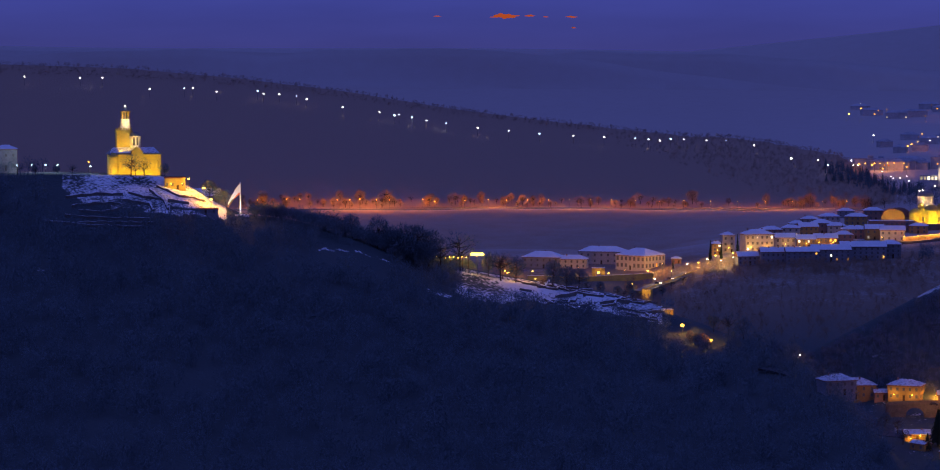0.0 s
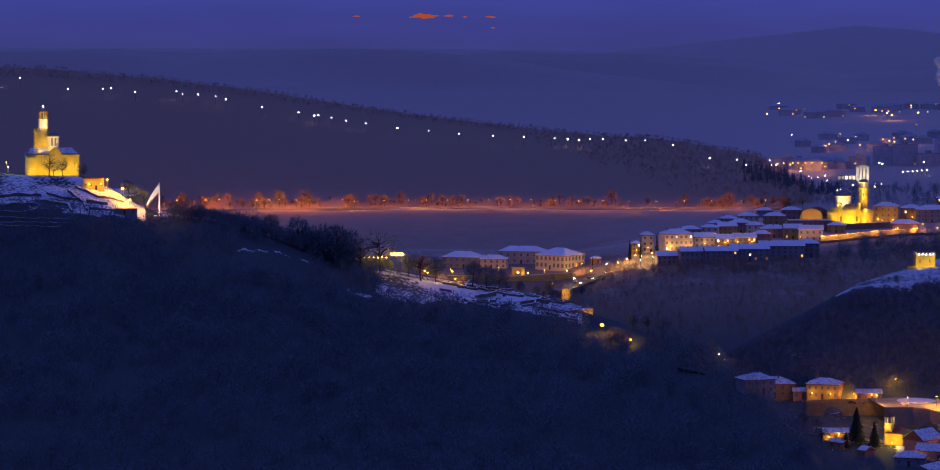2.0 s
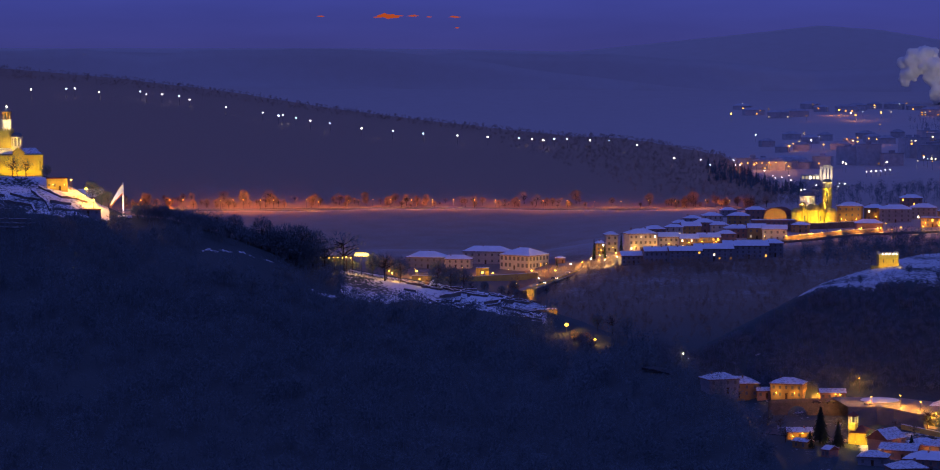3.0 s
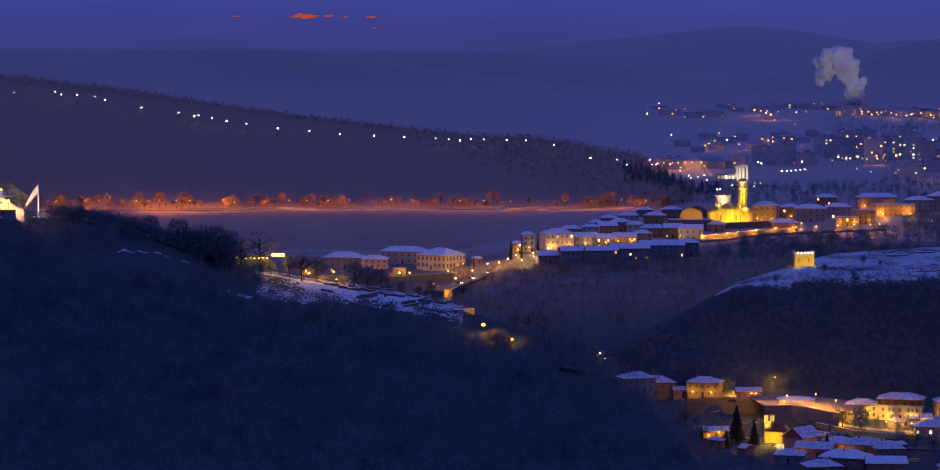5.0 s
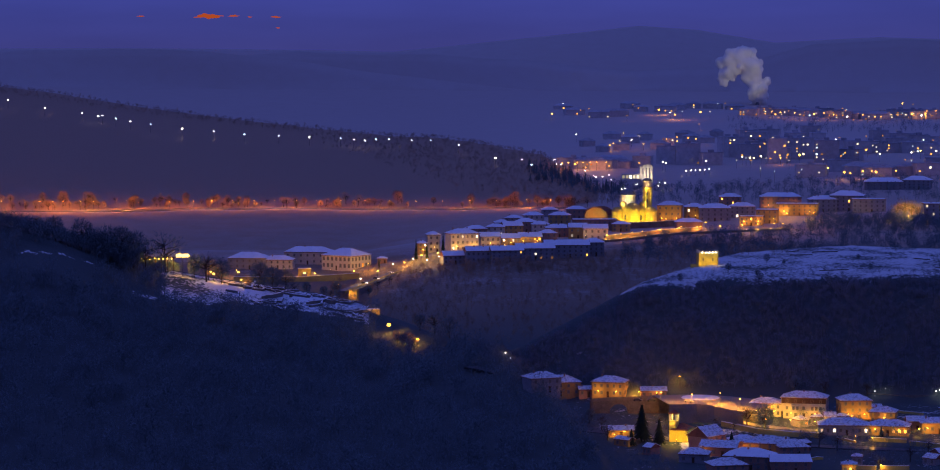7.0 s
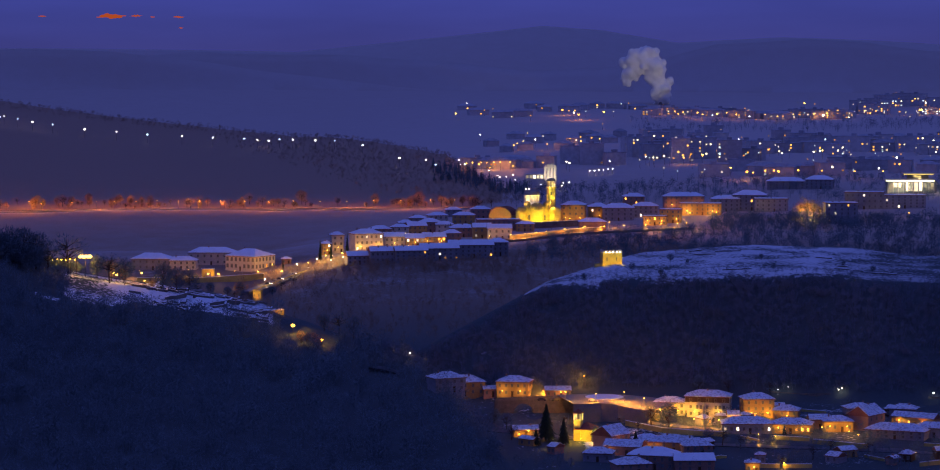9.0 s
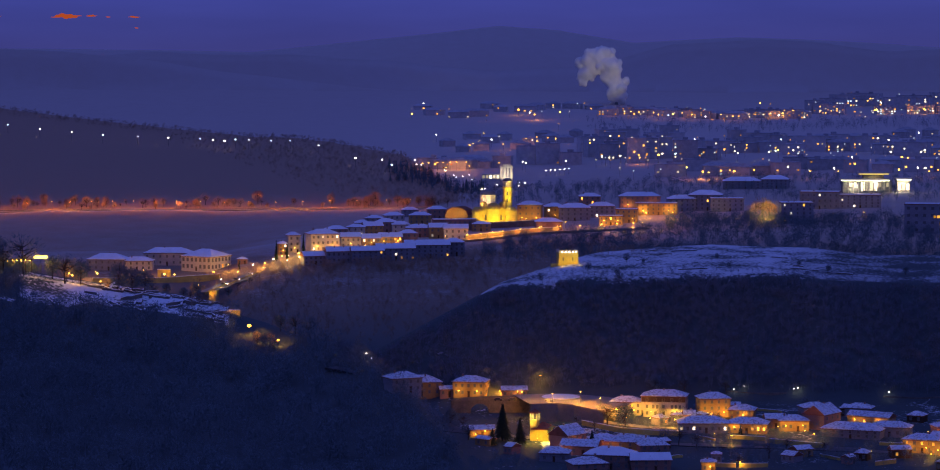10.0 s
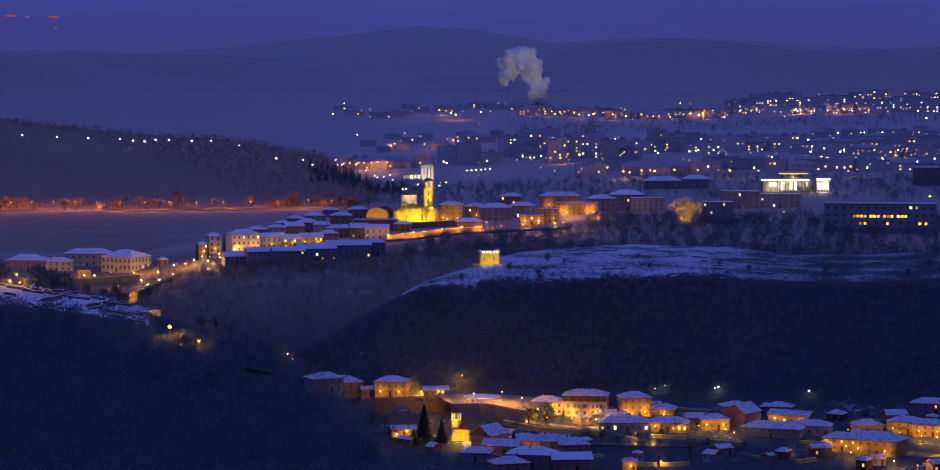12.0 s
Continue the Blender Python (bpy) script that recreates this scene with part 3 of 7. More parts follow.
def thing(name, az, d, label, category, group="", rot=0.0, up=0.0):
    """An Empty at a thing's base, on the ground, facing the viewpoint and turned by rot."""
    ob = new(name)
    ob.matrix_basis = Matrix.Translation(spot(az, d, up)) @ pose(0, 0, 0, 0, 0, -az + rot)
    return tagged(ob, label, category, group)


CACHE = {}


def window_meshes(w, h):
    key = ("window", w, h)
    if key not in CACHE:
        f = bmesh.new()
        t = 0.12
        box(f, -w / 2 - t, -w / 2, -0.10, 0.05, -t, h + t)
        box(f, w / 2, w / 2 + t, -0.10, 0.05, -t, h + t)
        box(f, -w / 2, w / 2, -0.10, 0.05, h, h + t)
        box(f, -w / 2 - 0.1, w / 2 + 0.1, -0.2, 0.05, -0.14, 0)
        box(f, -0.04, 0.04, -0.07, 0.03, 0, h)
        CACHE[key] = done("window_frame", f, M["frame_paint"])
        for mat in ("glass", "lit", "lit_white", "lit_cool"):
            p = bmesh.new()
            box(p, -w / 2, w / 2, -0.045, 0.045, 0, h)
            CACHE[key + (mat,)] = done("pane", p, M[mat])
    return key


def window(parent, x, y, z, w=0.9, h=1.4, pane="glass", rz=0.0, frame_too=True):
    key = window_meshes(w, h)
    m = pose(x, y, z, 0, 0, rz)
    if not frame_too:
        return part("window", CACHE[key + (pane,)], None, parent, "lit window" if pane != "glass" else "", m)
    win = part("window", CACHE[key], None, parent, "", m)
    part("pane", CACHE[key + (pane,)], None, win, "lit pane" if pane != "glass" else "")
    return win


def light(name, colour, power, place, radius=0.4, parent=None):
    """A lamp's own light."""
    da = bpy.data.lights.new(name, "POINT")
    da.color, da.energy, da.shadow_soft_size = colour, power, radius
    ob = new(name, da)
    ob.location = place
    ob.parent = parent
    return ob


def flood(name, colour, power, place, target, degrees=70, radius=0.4, parent=None):
    """A floodlight's beam."""
    da = bpy.data.lights.new(name, "SPOT")
    da.color, da.energy, da.shadow_soft_size, da.spot_size, da.spot_blend = colour, power, radius, radians(degrees), 0.5
    ob = new(name, da)
    if parent is not None:
        # never lower than a little over the ground
        w = parent.matrix_basis @ Vector(place)
        low = float(land(math.degrees(math.atan2(w.x, w.y)), math.hypot(w.x, w.y))[0]) + 0.9
        place = (place[0], place[1], place[2] + max(0.0, low - w.z))
    ob.matrix_basis = look(place, target)
    ob.parent = parent
    return ob


RNG = random.Random(11)


def house(az, d, w, dp, h, label, wall="plaster_white", roof="hip", rh=None, rot=0.0, rows=2, cols=4, lit=0.2, glowing=("lit",), name="house", category="house",
          group="houses of the old town", up=0.0, chimneys=1, jetty=0.0, snow=1.0, side=0, pw=0.95, ph=1.35, frames=True, door=True, cover="snow", balcony=False, over=0.6, lamps=()):
    """A house: walls, roof under snow, chimneys, windows with panes, a door."""
    rng = random.Random(round(az * 977) + round(d * 3))
    ob = thing(name, az, d, label, category, group, rot, up)
    rh = rh if rh is not None else 0.24 * dp
    storey = h / rows
    b = bmesh.new()
    if jetty and rows > 1:
        box(b, -w / 2, w / 2, -dp / 2, dp / 2, -3.0, storey)
        box(b, -w / 2 - jetty, w / 2 + jetty, -dp / 2 - jetty, dp / 2 + jetty, storey, h)
    else:
        box(b, -w / 2 - 0.08, w / 2 + 0.08, -dp / 2 - 0.08, dp / 2 + 0.08, -3.0, 0.5)
        box(b, -w / 2, w / 2, -dp / 2, dp / 2, 0.5, h)
        box(b, -w / 2 - 0.15, w / 2 + 0.15, -dp / 2 - 0.15, dp / 2 + 0.15, h - 0.35, h)
    if roof == "gable":
        v = [b.verts.new(p) for p in ((-w / 2, -dp / 2, h), (-w / 2, dp / 2, h), (-w / 2, 0, h + rh), (w / 2, -dp / 2, h), (w / 2, dp / 2, h), (w / 2, 0, h + rh))]
        for f in ((0, 1, 2), (3, 5, 4), (0, 3, 4, 1)):
            b.faces.new([v[k] for k in f])
    part("wall", b, M[wall], ob)
    r, s = bmesh.new(), bmesh.new()
    if roof == "flat":
        box(r, -w / 2 - 0.25, w / 2 + 0.25, -dp / 2 - 0.25, dp / 2 + 0.25, h + 0.003, h + 0.5)
        box(s, -w / 2 + 0.1, w / 2 - 0.1, -dp / 2 + 0.1, dp / 2 - 0.1, h + 0.5, h + 0.72)
    else:
        ridge = w + 2 * over - 0.2 if roof == "gable" else None
        hip(r, w + 2 * jetty, dp + 2 * jetty, h + 0.15, rh, over, ridge)
        hip(s, w + 2 * jetty, dp + 2 * jetty, h + 0.36, rh, over - 0.12, None if roof == "hip" else w + 2 * over - 0.5, 0.18)
    rf = part("roof", r, M["tile"], ob)
    if snow:
        part("snow_cover", s, M[cover], rf, "layer of snow on the roof")
    else:
        s.free()
    for k in range(chimneys):
        c = bmesh.new()
        cx, cy = rng.uniform(-0.3, 0.3) * w, rng.uniform(-0.12, 0.25) * dp
        top = h + (rh if roof != "flat" else 0.5) + 0.7
        box(c, cx - 0.35, cx + 0.35, cy - 0.35, cy + 0.35, h, top)
        box(c, cx - 0.45, cx + 0.45, cy - 0.45, cy + 0.45, top, top + 0.15)
        part("chimney", c, M["plaster_rose"], rf)
    for i in range(rows):
        j = jetty if i else 0.0
        for k in range(cols):
            x = w * ((k + 0.5) / cols - 0.5)
            if door and i == 0 and k == cols // 2:
                continue
            pane = rng.choice(glowing) if rng.random() < lit else "glass"
            window(ob, x, -dp / 2 - j - 0.03, i * storey + 0.32 * storey, pw, min(ph, 0.55 * storey), pane, 0, frames)
        for sx in ((-1, 1) if side else ()):
            for k in range(side):
                pane = rng.choice(glowing) if rng.random() < lit else "glass"
                window(ob, sx * (w / 2 + j + 0.03), dp * ((k + 0.5) / side - 0.5), i * storey + 0.32 * storey, pw, min(ph, 0.55 * storey), pane, 90 * sx, frames)
    if door:
        x = w * ((cols // 2 + 0.5) / cols - 0.5)
        b = bmesh.new()
        box(b, x - 0.55, x + 0.55, -dp / 2 - 0.12, -dp / 2, -0.5, 2.1)
        box(b, x - 0.7, x + 0.7, -dp / 2 - 0.5, -dp / 2, 2.2, 2.32)
        part("door", b, M["timber"], ob, "dark wooden door")
    # lamps added at chosen spots to brighten the front, not known fittings
    for x, z, power, bulb, colour in lamps:
        e = bmesh.new()
        turned(e, [(0.12, -0.25), (0.32, 0.0), (0.12, 0.25)], 8)
        part("wall_lamp", e, M[bulb], ob, "glowing lamp added to brighten the front", pose(x * w, -dp / 2 - jetty - 0.9, z))
        light("wall_light", colour, power, (x * w, -dp / 2 - jetty - 2.2, z - 0.2), 0.4, ob)
    if balcony:
        b = bmesh.new()
        y0 = -dp / 2 - jetty
        box(b, -w * 0.3, w * 0.3, y0 - 1.2, y0, storey - 0.15, storey)
        for k in range(9):
            x = -w * 0.3 + w * 0.6 * k / 8
            box(b, x - 0.05, x + 0.05, y0 - 1.2, y0 - 1.1, storey, storey + 0.95)
        box(b, -w * 0.3, w * 0.3, y0 - 1.22, y0 - 1.08, storey + 0.95, storey + 1.05)
        part("balcony", b, M["timber"], ob, "wooden balcony")
    return ob


def street_lamp(az, d, h=7.0, bulb="bulb_sodium", colour=SODIUM, power=0.0, size=0.5, label="tall street lamp with a glowing sodium head", group="street lamps", up=0.0, base=None):
    """A post, an arm and a glowing head."""
    ob = thing("street_lamp", az, d, label, "street lamp", group, 0, up if base is None else base - spot(az, d).z)
    key = ("lamp", h, bulb, size)
    if key not in CACHE:
        p, a, e = bmesh.new(), bmesh.new(), bmesh.new()
        turned(p, [(0.14, -1.0), (0.13, 0.6), (0.07, h)], 6)
        box(a, -0.05, 0.05, -0.9, 0.06, h - 0.05, h + 0.05)
        box(a, -0.2, 0.2, -1.1, -0.3, h + 0.05, h + 0.12)
        size *= 0.65
        turned(e, [(0.3 * size, h - 1.5 * size), (0.85 * size, h - 1.2 * size), (size, h - 0.7 * size), (0.7 * size, h - 0.25 * size), (0.2 * size, h - 0.1 * size)], 8, 0, -0.7)
        CACHE[key] = (done("post", p, M["steel"]), done("arm", a, M["steel"]), done("lamp_head", e, M[bulb]))
    for nm, me, lb in zip(("post", "arm", "lamp_head"), CACHE[key], ("", "", "glowing lamp head")):
        part(nm, me, None, ob, lb)
    if power:
        light("lamp_light", colour, power, (0, -0.7 - size - 0.3, h - 0.5), 0.5, ob)
    return ob


def tree_models(kind, seed, h):
    key = ("tree", kind, seed)
    if key not in CACHE:
        rng = np.random.default_rng(seed)
        if kind == "conifer":
            (v1, f1), (v2, f2) = conifer(rng, h, 15, 19)
            v2 = v2 * np.array([1.25, 1.25, 1.0])
        elif kind == "cypress":
            (v1, f1), (v2, f2) = conifer(rng, h, 14, 12)
            v2 = v2 * np.array([0.5, 0.5, 1.0])
        else:
            (v1, f1), (v2, f2) = bare_tree(rng, h, 26, 950 if seed < 6 else 300, 0.36 if seed < 6 else 0.5, 1.0 if seed < 6 else 1.5)
        # the paler brown crowns put some lamplight into the colour of trees near lamps
        crown_mat = {"bare": "twig", "paled": "haze_lit_twig"}.get(kind, "needle")
        CACHE[key] = (mesh_of("trunk", v1, f1, M["bark"]), mesh_of("crown", v2, f2, M[crown_mat]))
    return CACHE[key]


def tree(az, d, h, kind="bare", seed=1, label="", group="", up=-0.2, turn=0.0):
    """One tree: a trunk with its limbs, and a crown."""
    base = {"bare": "bare_tree", "paled": "paled_tree", "conifer": "spruce_tree", "cypress": "cypress_tree"}[kind]
    words = {"bare": "leafless winter tree with a dense twiggy crown", "paled": "bare tree with a crown paled to look lamplit", "conifer": "dark green spruce standing among the houses", "cypress": "slender dark cypress beside pale houses"}[kind]
    ob = thing(base, az, d, label or words, "tree", group or {"bare": "leafless trees", "paled": "oaks", "conifer": "spruces", "cypress": "cypresses"}[kind], turn, up)
    ob.scale = (h / 10, h / 10, h / 10)
    a, b = tree_models(kind, seed, 10.0)
    part("trunk", a, None, ob)
    part("crown", b, None, ob)
    return ob


def ribbon(name, rows, width, label, mat, category="road", kind="structure", lift=0.25, thick=1.2, group=""):
    """A strip that follows the ground through places (azimuth, distance): a road, a quay or a path with its edge."""
    pts = []
    for p, q in zip(rows, rows[1:]):
        for k in range(8):
            c = [u + (v - u) * k / 8 for u, v in zip(p, q)]
            g = spot(c[0], c[1])
            pts.append(g if len(c) == 2 else Vector((g.x, g.y, c[2])))
    g = spot(*rows[-1][:2])
    pts.append(g if len(rows[-1]) == 2 else Vector((g.x, g.y, rows[-1][2])))
    zs = [p.z for p in pts]
    for k, p in enumerate(pts):
        near = zs[max(0, k - 3):k + 4]
        p.z = sum(near) / len(near) + lift
    b = bmesh.new()
    last = None
    for k, p in enumerate(pts):
        t = pts[min(k + 1, len(pts) - 1)] - pts[max(k - 1, 0)]
        s = Vector((-t.y, t.x, 0)).normalized() * width / 2
        ring = [b.verts.new(q) for q in (p + s, p - s, p - s - Vector((0, 0, thick)), p + s - Vector((0, 0, thick)))]
        if last:
            for i in range(4):
                b.faces.new((last[i], last[(i + 1) % 4], ring[(i + 1) % 4], ring[i]))
        last = ring
    return tagged(new(name, done(name, b, M[mat])), label, category, group, kind)


def stone_wall(rows, h, t, label, mat="ruin", group="ruined walls", name="ruin_wall", category="ruin", cap=True, broken=True):
    """A low wall over uneven ground, with a broken top and snow on it."""
    ends = [spot(*r[:2]) for r in rows]
    for p, r in zip(ends, rows):
        p.z = r[2] if len(r) > 2 else p.z
    pts = [ends[0]]
    for p, q in zip(ends, ends[1:]):
        n = max(1, int((q - p).length / 2.5))
        pts += [p.lerp(q, (k + 1) / n) for k in range(n)]
    b, s = bmesh.new(), bmesh.new()
    rng = random.Random(round(rows[0][0] * 1000))
    tops = [h * (rng.uniform(0.6, 1.1) if broken else 1.0) for _ in pts]
    for bm, w in ((b, 1.0), (s, 0.85)):
        last = None
        for k, p in enumerate(pts):
            q = pts[min(k + 1, len(pts) - 1)] - pts[max(k - 1, 0)]
            side = Vector((-q.y, q.x, 0)).normalized() * t / 2 * w
            z0, z1 = (-1.0, tops[k]) if bm is b else (tops[k] + 0.004, tops[k] + 0.18)
            ring = [bm.verts.new(p + c) for c in (-side + Vector((0, 0, z0)), side + Vector((0, 0, z0)), side + Vector((0, 0, z1)), -side + Vector((0, 0, z1)))]
            if last:
                for i in range(4):
                    bm.faces.new((last[i], last[(i + 1) % 4], ring[(i + 1) % 4], ring[i]))
            else:
                bm.faces.new(list(reversed(ring)))
            last = ring
        bm.faces.new(last)
    ob = new(name)
    ob.location = pts[0]
    tagged(ob, label, category, group)
    inv = Matrix.Translation(-pts[0])
    part("masonry", b, M[mat], ob, "", inv)
    if cap:
        part("snow_cap", s, M["snow"], ob, "snow lying on the wall top", inv)
    else:
        s.free()
    return ob


def car(az, d, rot, paint="car_dark", label="dark parked car with its headlights on", lights_on=True, tail=False, base=None):
    ob = thing("car", az, d, label, "car", "cars on the road", rot, 0.3 if base is None else base - spot(az, d).z)
    b = bmesh.new()
    prof = [(-2.1, 0.35), (-2.15, 0.8), (-1.2, 0.95), (-0.6, 1.45), (1.1, 1.45), (1.8, 0.95), (2.1, 0.9), (2.1, 0.35)]
    L = [b.verts.new((-0.85, y, z)) for y, z in prof]
    R = [b.verts.new((0.85, y, z)) for y, z in prof]
    b.faces.new(L)
    b.faces.new(list(reversed(R)))
    for k in range(len(prof)):
        j = (k + 1) % len(prof)
        b.faces.new((L[k], R[k], R[j], L[j]))
    part("body", b, M[paint], ob)
    for x in (-0.8, 0.8):
        for y in (-1.3, 1.3):
            w = bmesh.new()
            turned(w, [(0.32, -0.12), (0.32, 0.12)], 10)
            part("wheel", w, M["tyre"], ob, "", pose(x, y, 0.32, 0, 90, 0))
        if lights_on:
            e = bmesh.new()
            turned(e, [(0.2, -0.12), (0.32, 0.0), (0.2, 0.12)], 8)
            part("headlight", e, M["bulb_sodium" if tail else "bulb_white"], ob, "glowing lamp", pose(x * 0.75, -2.2, 0.7, 90, 0, 0))
    return ob



# ---- the fortress hill: cathedral, flag, ruins, lamps ----
def cross(bm, x, y, z, s=1.0):
    box(bm, x - 0.08 * s, x + 0.08 * s, y - 0.08 * s, y + 0.08 * s, z, z + 1.8 * s)
    box(bm, x - 0.5 * s, x + 0.5 * s, y - 0.08 * s, y + 0.08 * s, z + 1.05 * s, z + 1.22 * s)


def arcade(owner, mat, r, z0, z1, n, x=0.0, y=0.0, t=0.35):
    """Pillars in a ring under a ring beam, each a part of its owner."""
    for k in range(n):
        a = 2 * math.pi * k / n
        b = bmesh.new()
        turned(b, [(t, z0), (t * 0.85, z1 - 0.5), (t * 1.3, z1 - 0.3), (t * 1.3, z1)], 6, x + r * math.cos(a), y + r * math.sin(a))
        part("pillar", b, M[mat], owner)
    b = bmesh.new()
    turned(b, [(r + t, z1), (r + t + 0.2, z1 + 0.35), (r + t + 0.2, z1 + 0.6)], 16, x, y)
    part("cornice", b, M[mat], owner)


def hill_cathedral():
    ob = thing("cathedral", -6.942, 1508, "floodlit yellow stone cathedral with a tall bell tower", "cathedral", rot=6)
    b = bmesh.new()
    box(b, -13.6, 14.2, -6, 7, -4, 11.2)
    box(b, -13.9, 14.5, -6.3, 7.3, 10.7, 11.2)
    for x in (-9, -4.5, 5.5, 10):
        box(b, x - 0.35, x + 0.35, -6.35, -6, -3, 10.4)
    part("nave", b, M["limestone"], ob)
    for x in (-6.8, 7.8, 12.2):
        b = bmesh.new()
        turned(b, [(0.9, 3.0), (0.9, 6.6), (0.6, 7.5), (0.1, 7.9)], 10, x, -5.75, half=True)
        part("blind_arch", b, M["limestone"], ob, "shallow arched bay in the wall")
    b = bmesh.new()
    hip(b, 28, 13, 11.25, 3.2, 0.5, 22)
    r = part("roof", b, M["lead"], ob, "low lead roof with thin snow")
    b = bmesh.new()
    hip(b, 27, 12, 11.6, 3.1, 0.2, 22, 0.2)
    part("snow_cover", b, M["thin_snow"], r, "thin snow on the roof")
    b = bmesh.new()
    box(b, -1.9, 4.2, -7.6, 0, -4, 12.4)
    v = [b.verts.new(p) for p in ((-2.2, -7.9, 12.4), (4.5, -7.9, 12.4), (1.15, -7.9, 15.2), (-2.2, 1, 12.4), (4.5, 1, 12.4), (1.15, 1, 15.2))]
    for f in ((0, 1, 2), (5, 4, 3), (0, 2, 5, 3), (1, 4, 5, 2), (0, 3, 4, 1)):
        b.faces.new([v[k] for k in f])
    part("porch", b, M["limestone"], ob, "gabled bay in pale stone")
    b = bmesh.new()
    turned(b, [(3.0, -4), (3.0, 9.2), (3.3, 9.4), (3.3, 9.8)], 12, -11.5, -5.2)
    turned(b, dome_rows(3.0, 9.8, 2.2), 12, -11.5, -5.2)
    part("apse", b, M["limestone"], ob, smooth=False)
    # drum over the crossing
    b = bmesh.new()
    turned(b, [(2.9, 12), (2.9, 15.6), (2.7, 15.7)], 10, 0.9, -1)
    drum = part("drum", b, M["plaster_white"], ob, "white arcaded drum under a dark cap")
    arcade(drum, "plaster_white", 2.6, 15.6, 20.2, 8, 0.9, -1, 0.42)
    # dark stone core paints the shade between the pillars
    b = bmesh.new()
    turned(b, [(1.5, 15.6), (1.5, 20.8)], 10, 0.9, -1)
    part("core", b, M["ruin"], drum, "inner core darkened like the shade between pillars")
    b = bmesh.new()
    turned(b, [(3.3, 20.85)] + dome_rows(3.0, 21.0, 2.2), 12, 0.9, -1)
    part("dome", b, M["lead"], drum, "dark lead dome", smooth=True)
    # bell tower
    b = bmesh.new()
    box(b, -9.2, -0.6, 0, 7.6, -4, 24.0)
    box(b, -9.5, -0.3, -0.3, 7.9, 22.8, 23.4)
    for k in range(7):
        box(b, -9.5 + k * 1.35, -9.5 + k * 1.35 + 0.75, -0.3, 0.2, 23.4, 25.2)
    for z in (15, 18.6):
        for x in (-7.2, -4.9, -2.6):
            box(b, x - 0.35, x + 0.35, -0.06, 0, z, z + 1.8)
    tower = part("bell_tower", b, M["limestone"], ob, "square stone bell tower")
    b = bmesh.new()
    turned(b, [(2.6, 24.0), (2.6, 29.4), (2.95, 29.6), (2.95, 30.0)], 8, -3.9, 3.8)
    part("upper_stage", b, M["plaster_white"], tower, "brightly lit octagonal upper stage")
    b = bmesh.new()
    arcade(tower, "plaster_ochre", 2.1, 30.0, 33.6, 8, -3.9, 3.8, 0.42)
    # this core is dark too, for the shade inside the open arches
    turned(b, [(1.1, 30.0), (1.1, 33.6)], 8, -3.9, 3.8)
    part("lantern", b, M["ruin"], tower, "lantern core darkened like the shade in its arches")
    b = bmesh.new()
    turned(b, [(2.9, 34.2), (2.6, 34.5), (1.2, 35.6), (0.2, 36.6)], 10, -3.9, 3.8)
    cross(b, -3.9, 3.8, 36.4, 0.8)
    part("spire", b, M["lead"], tower, "small dark cap with a cross")
    e = bmesh.new()
    turned(e, [(0.3, 36.6), (0.45, 36.9), (0.3, 37.2)], 8, -3.9, 3.4)
    part("beacon", e, M["bulb_white"], tower, "small white beacon lamp")
    for x, p in ((-13, 3000), (-6, 3300), (1, 4000), (8, 3700), (13, 3000)):
        flood("flood_light", FLOOD, p, (x, -13.5, 0.4), (x * 0.95, -6, 5), 125, 0.4, ob)
    flood("flood_light", FLOOD, 2600, (-7.5, -5.6, 12.6), (-5, 0.5, 19), 110, 0.4, ob)
    flood("flood_light", FLOOD, 1800, (-3, -5.6, 13), (-3, 0.5, 20), 110, 0.4, ob)
    flood("flood_light", WARM, 5200, (-6.5, -3.5, 25.4), (-3.9, 2.6, 28), 70, 0.3, ob)
    flood("flood_light", WARM, 4200, (-0.6, -2.5, 25.4), (-3.9, 2.6, 28.5), 70, 0.3, ob)
    flood("flood_light", WARM, 3800, (0.9, -8.4, 15.6), (0.9, -1, 19), 80, 0.3, ob)
    flood("lantern_light", (1.0, 0.62, 0.1), 1500, (-3.9, -3.0, 27.6), (-3.9, 2.4, 31.8), 60, 0.3, ob)
    return ob


hill_cathedral()


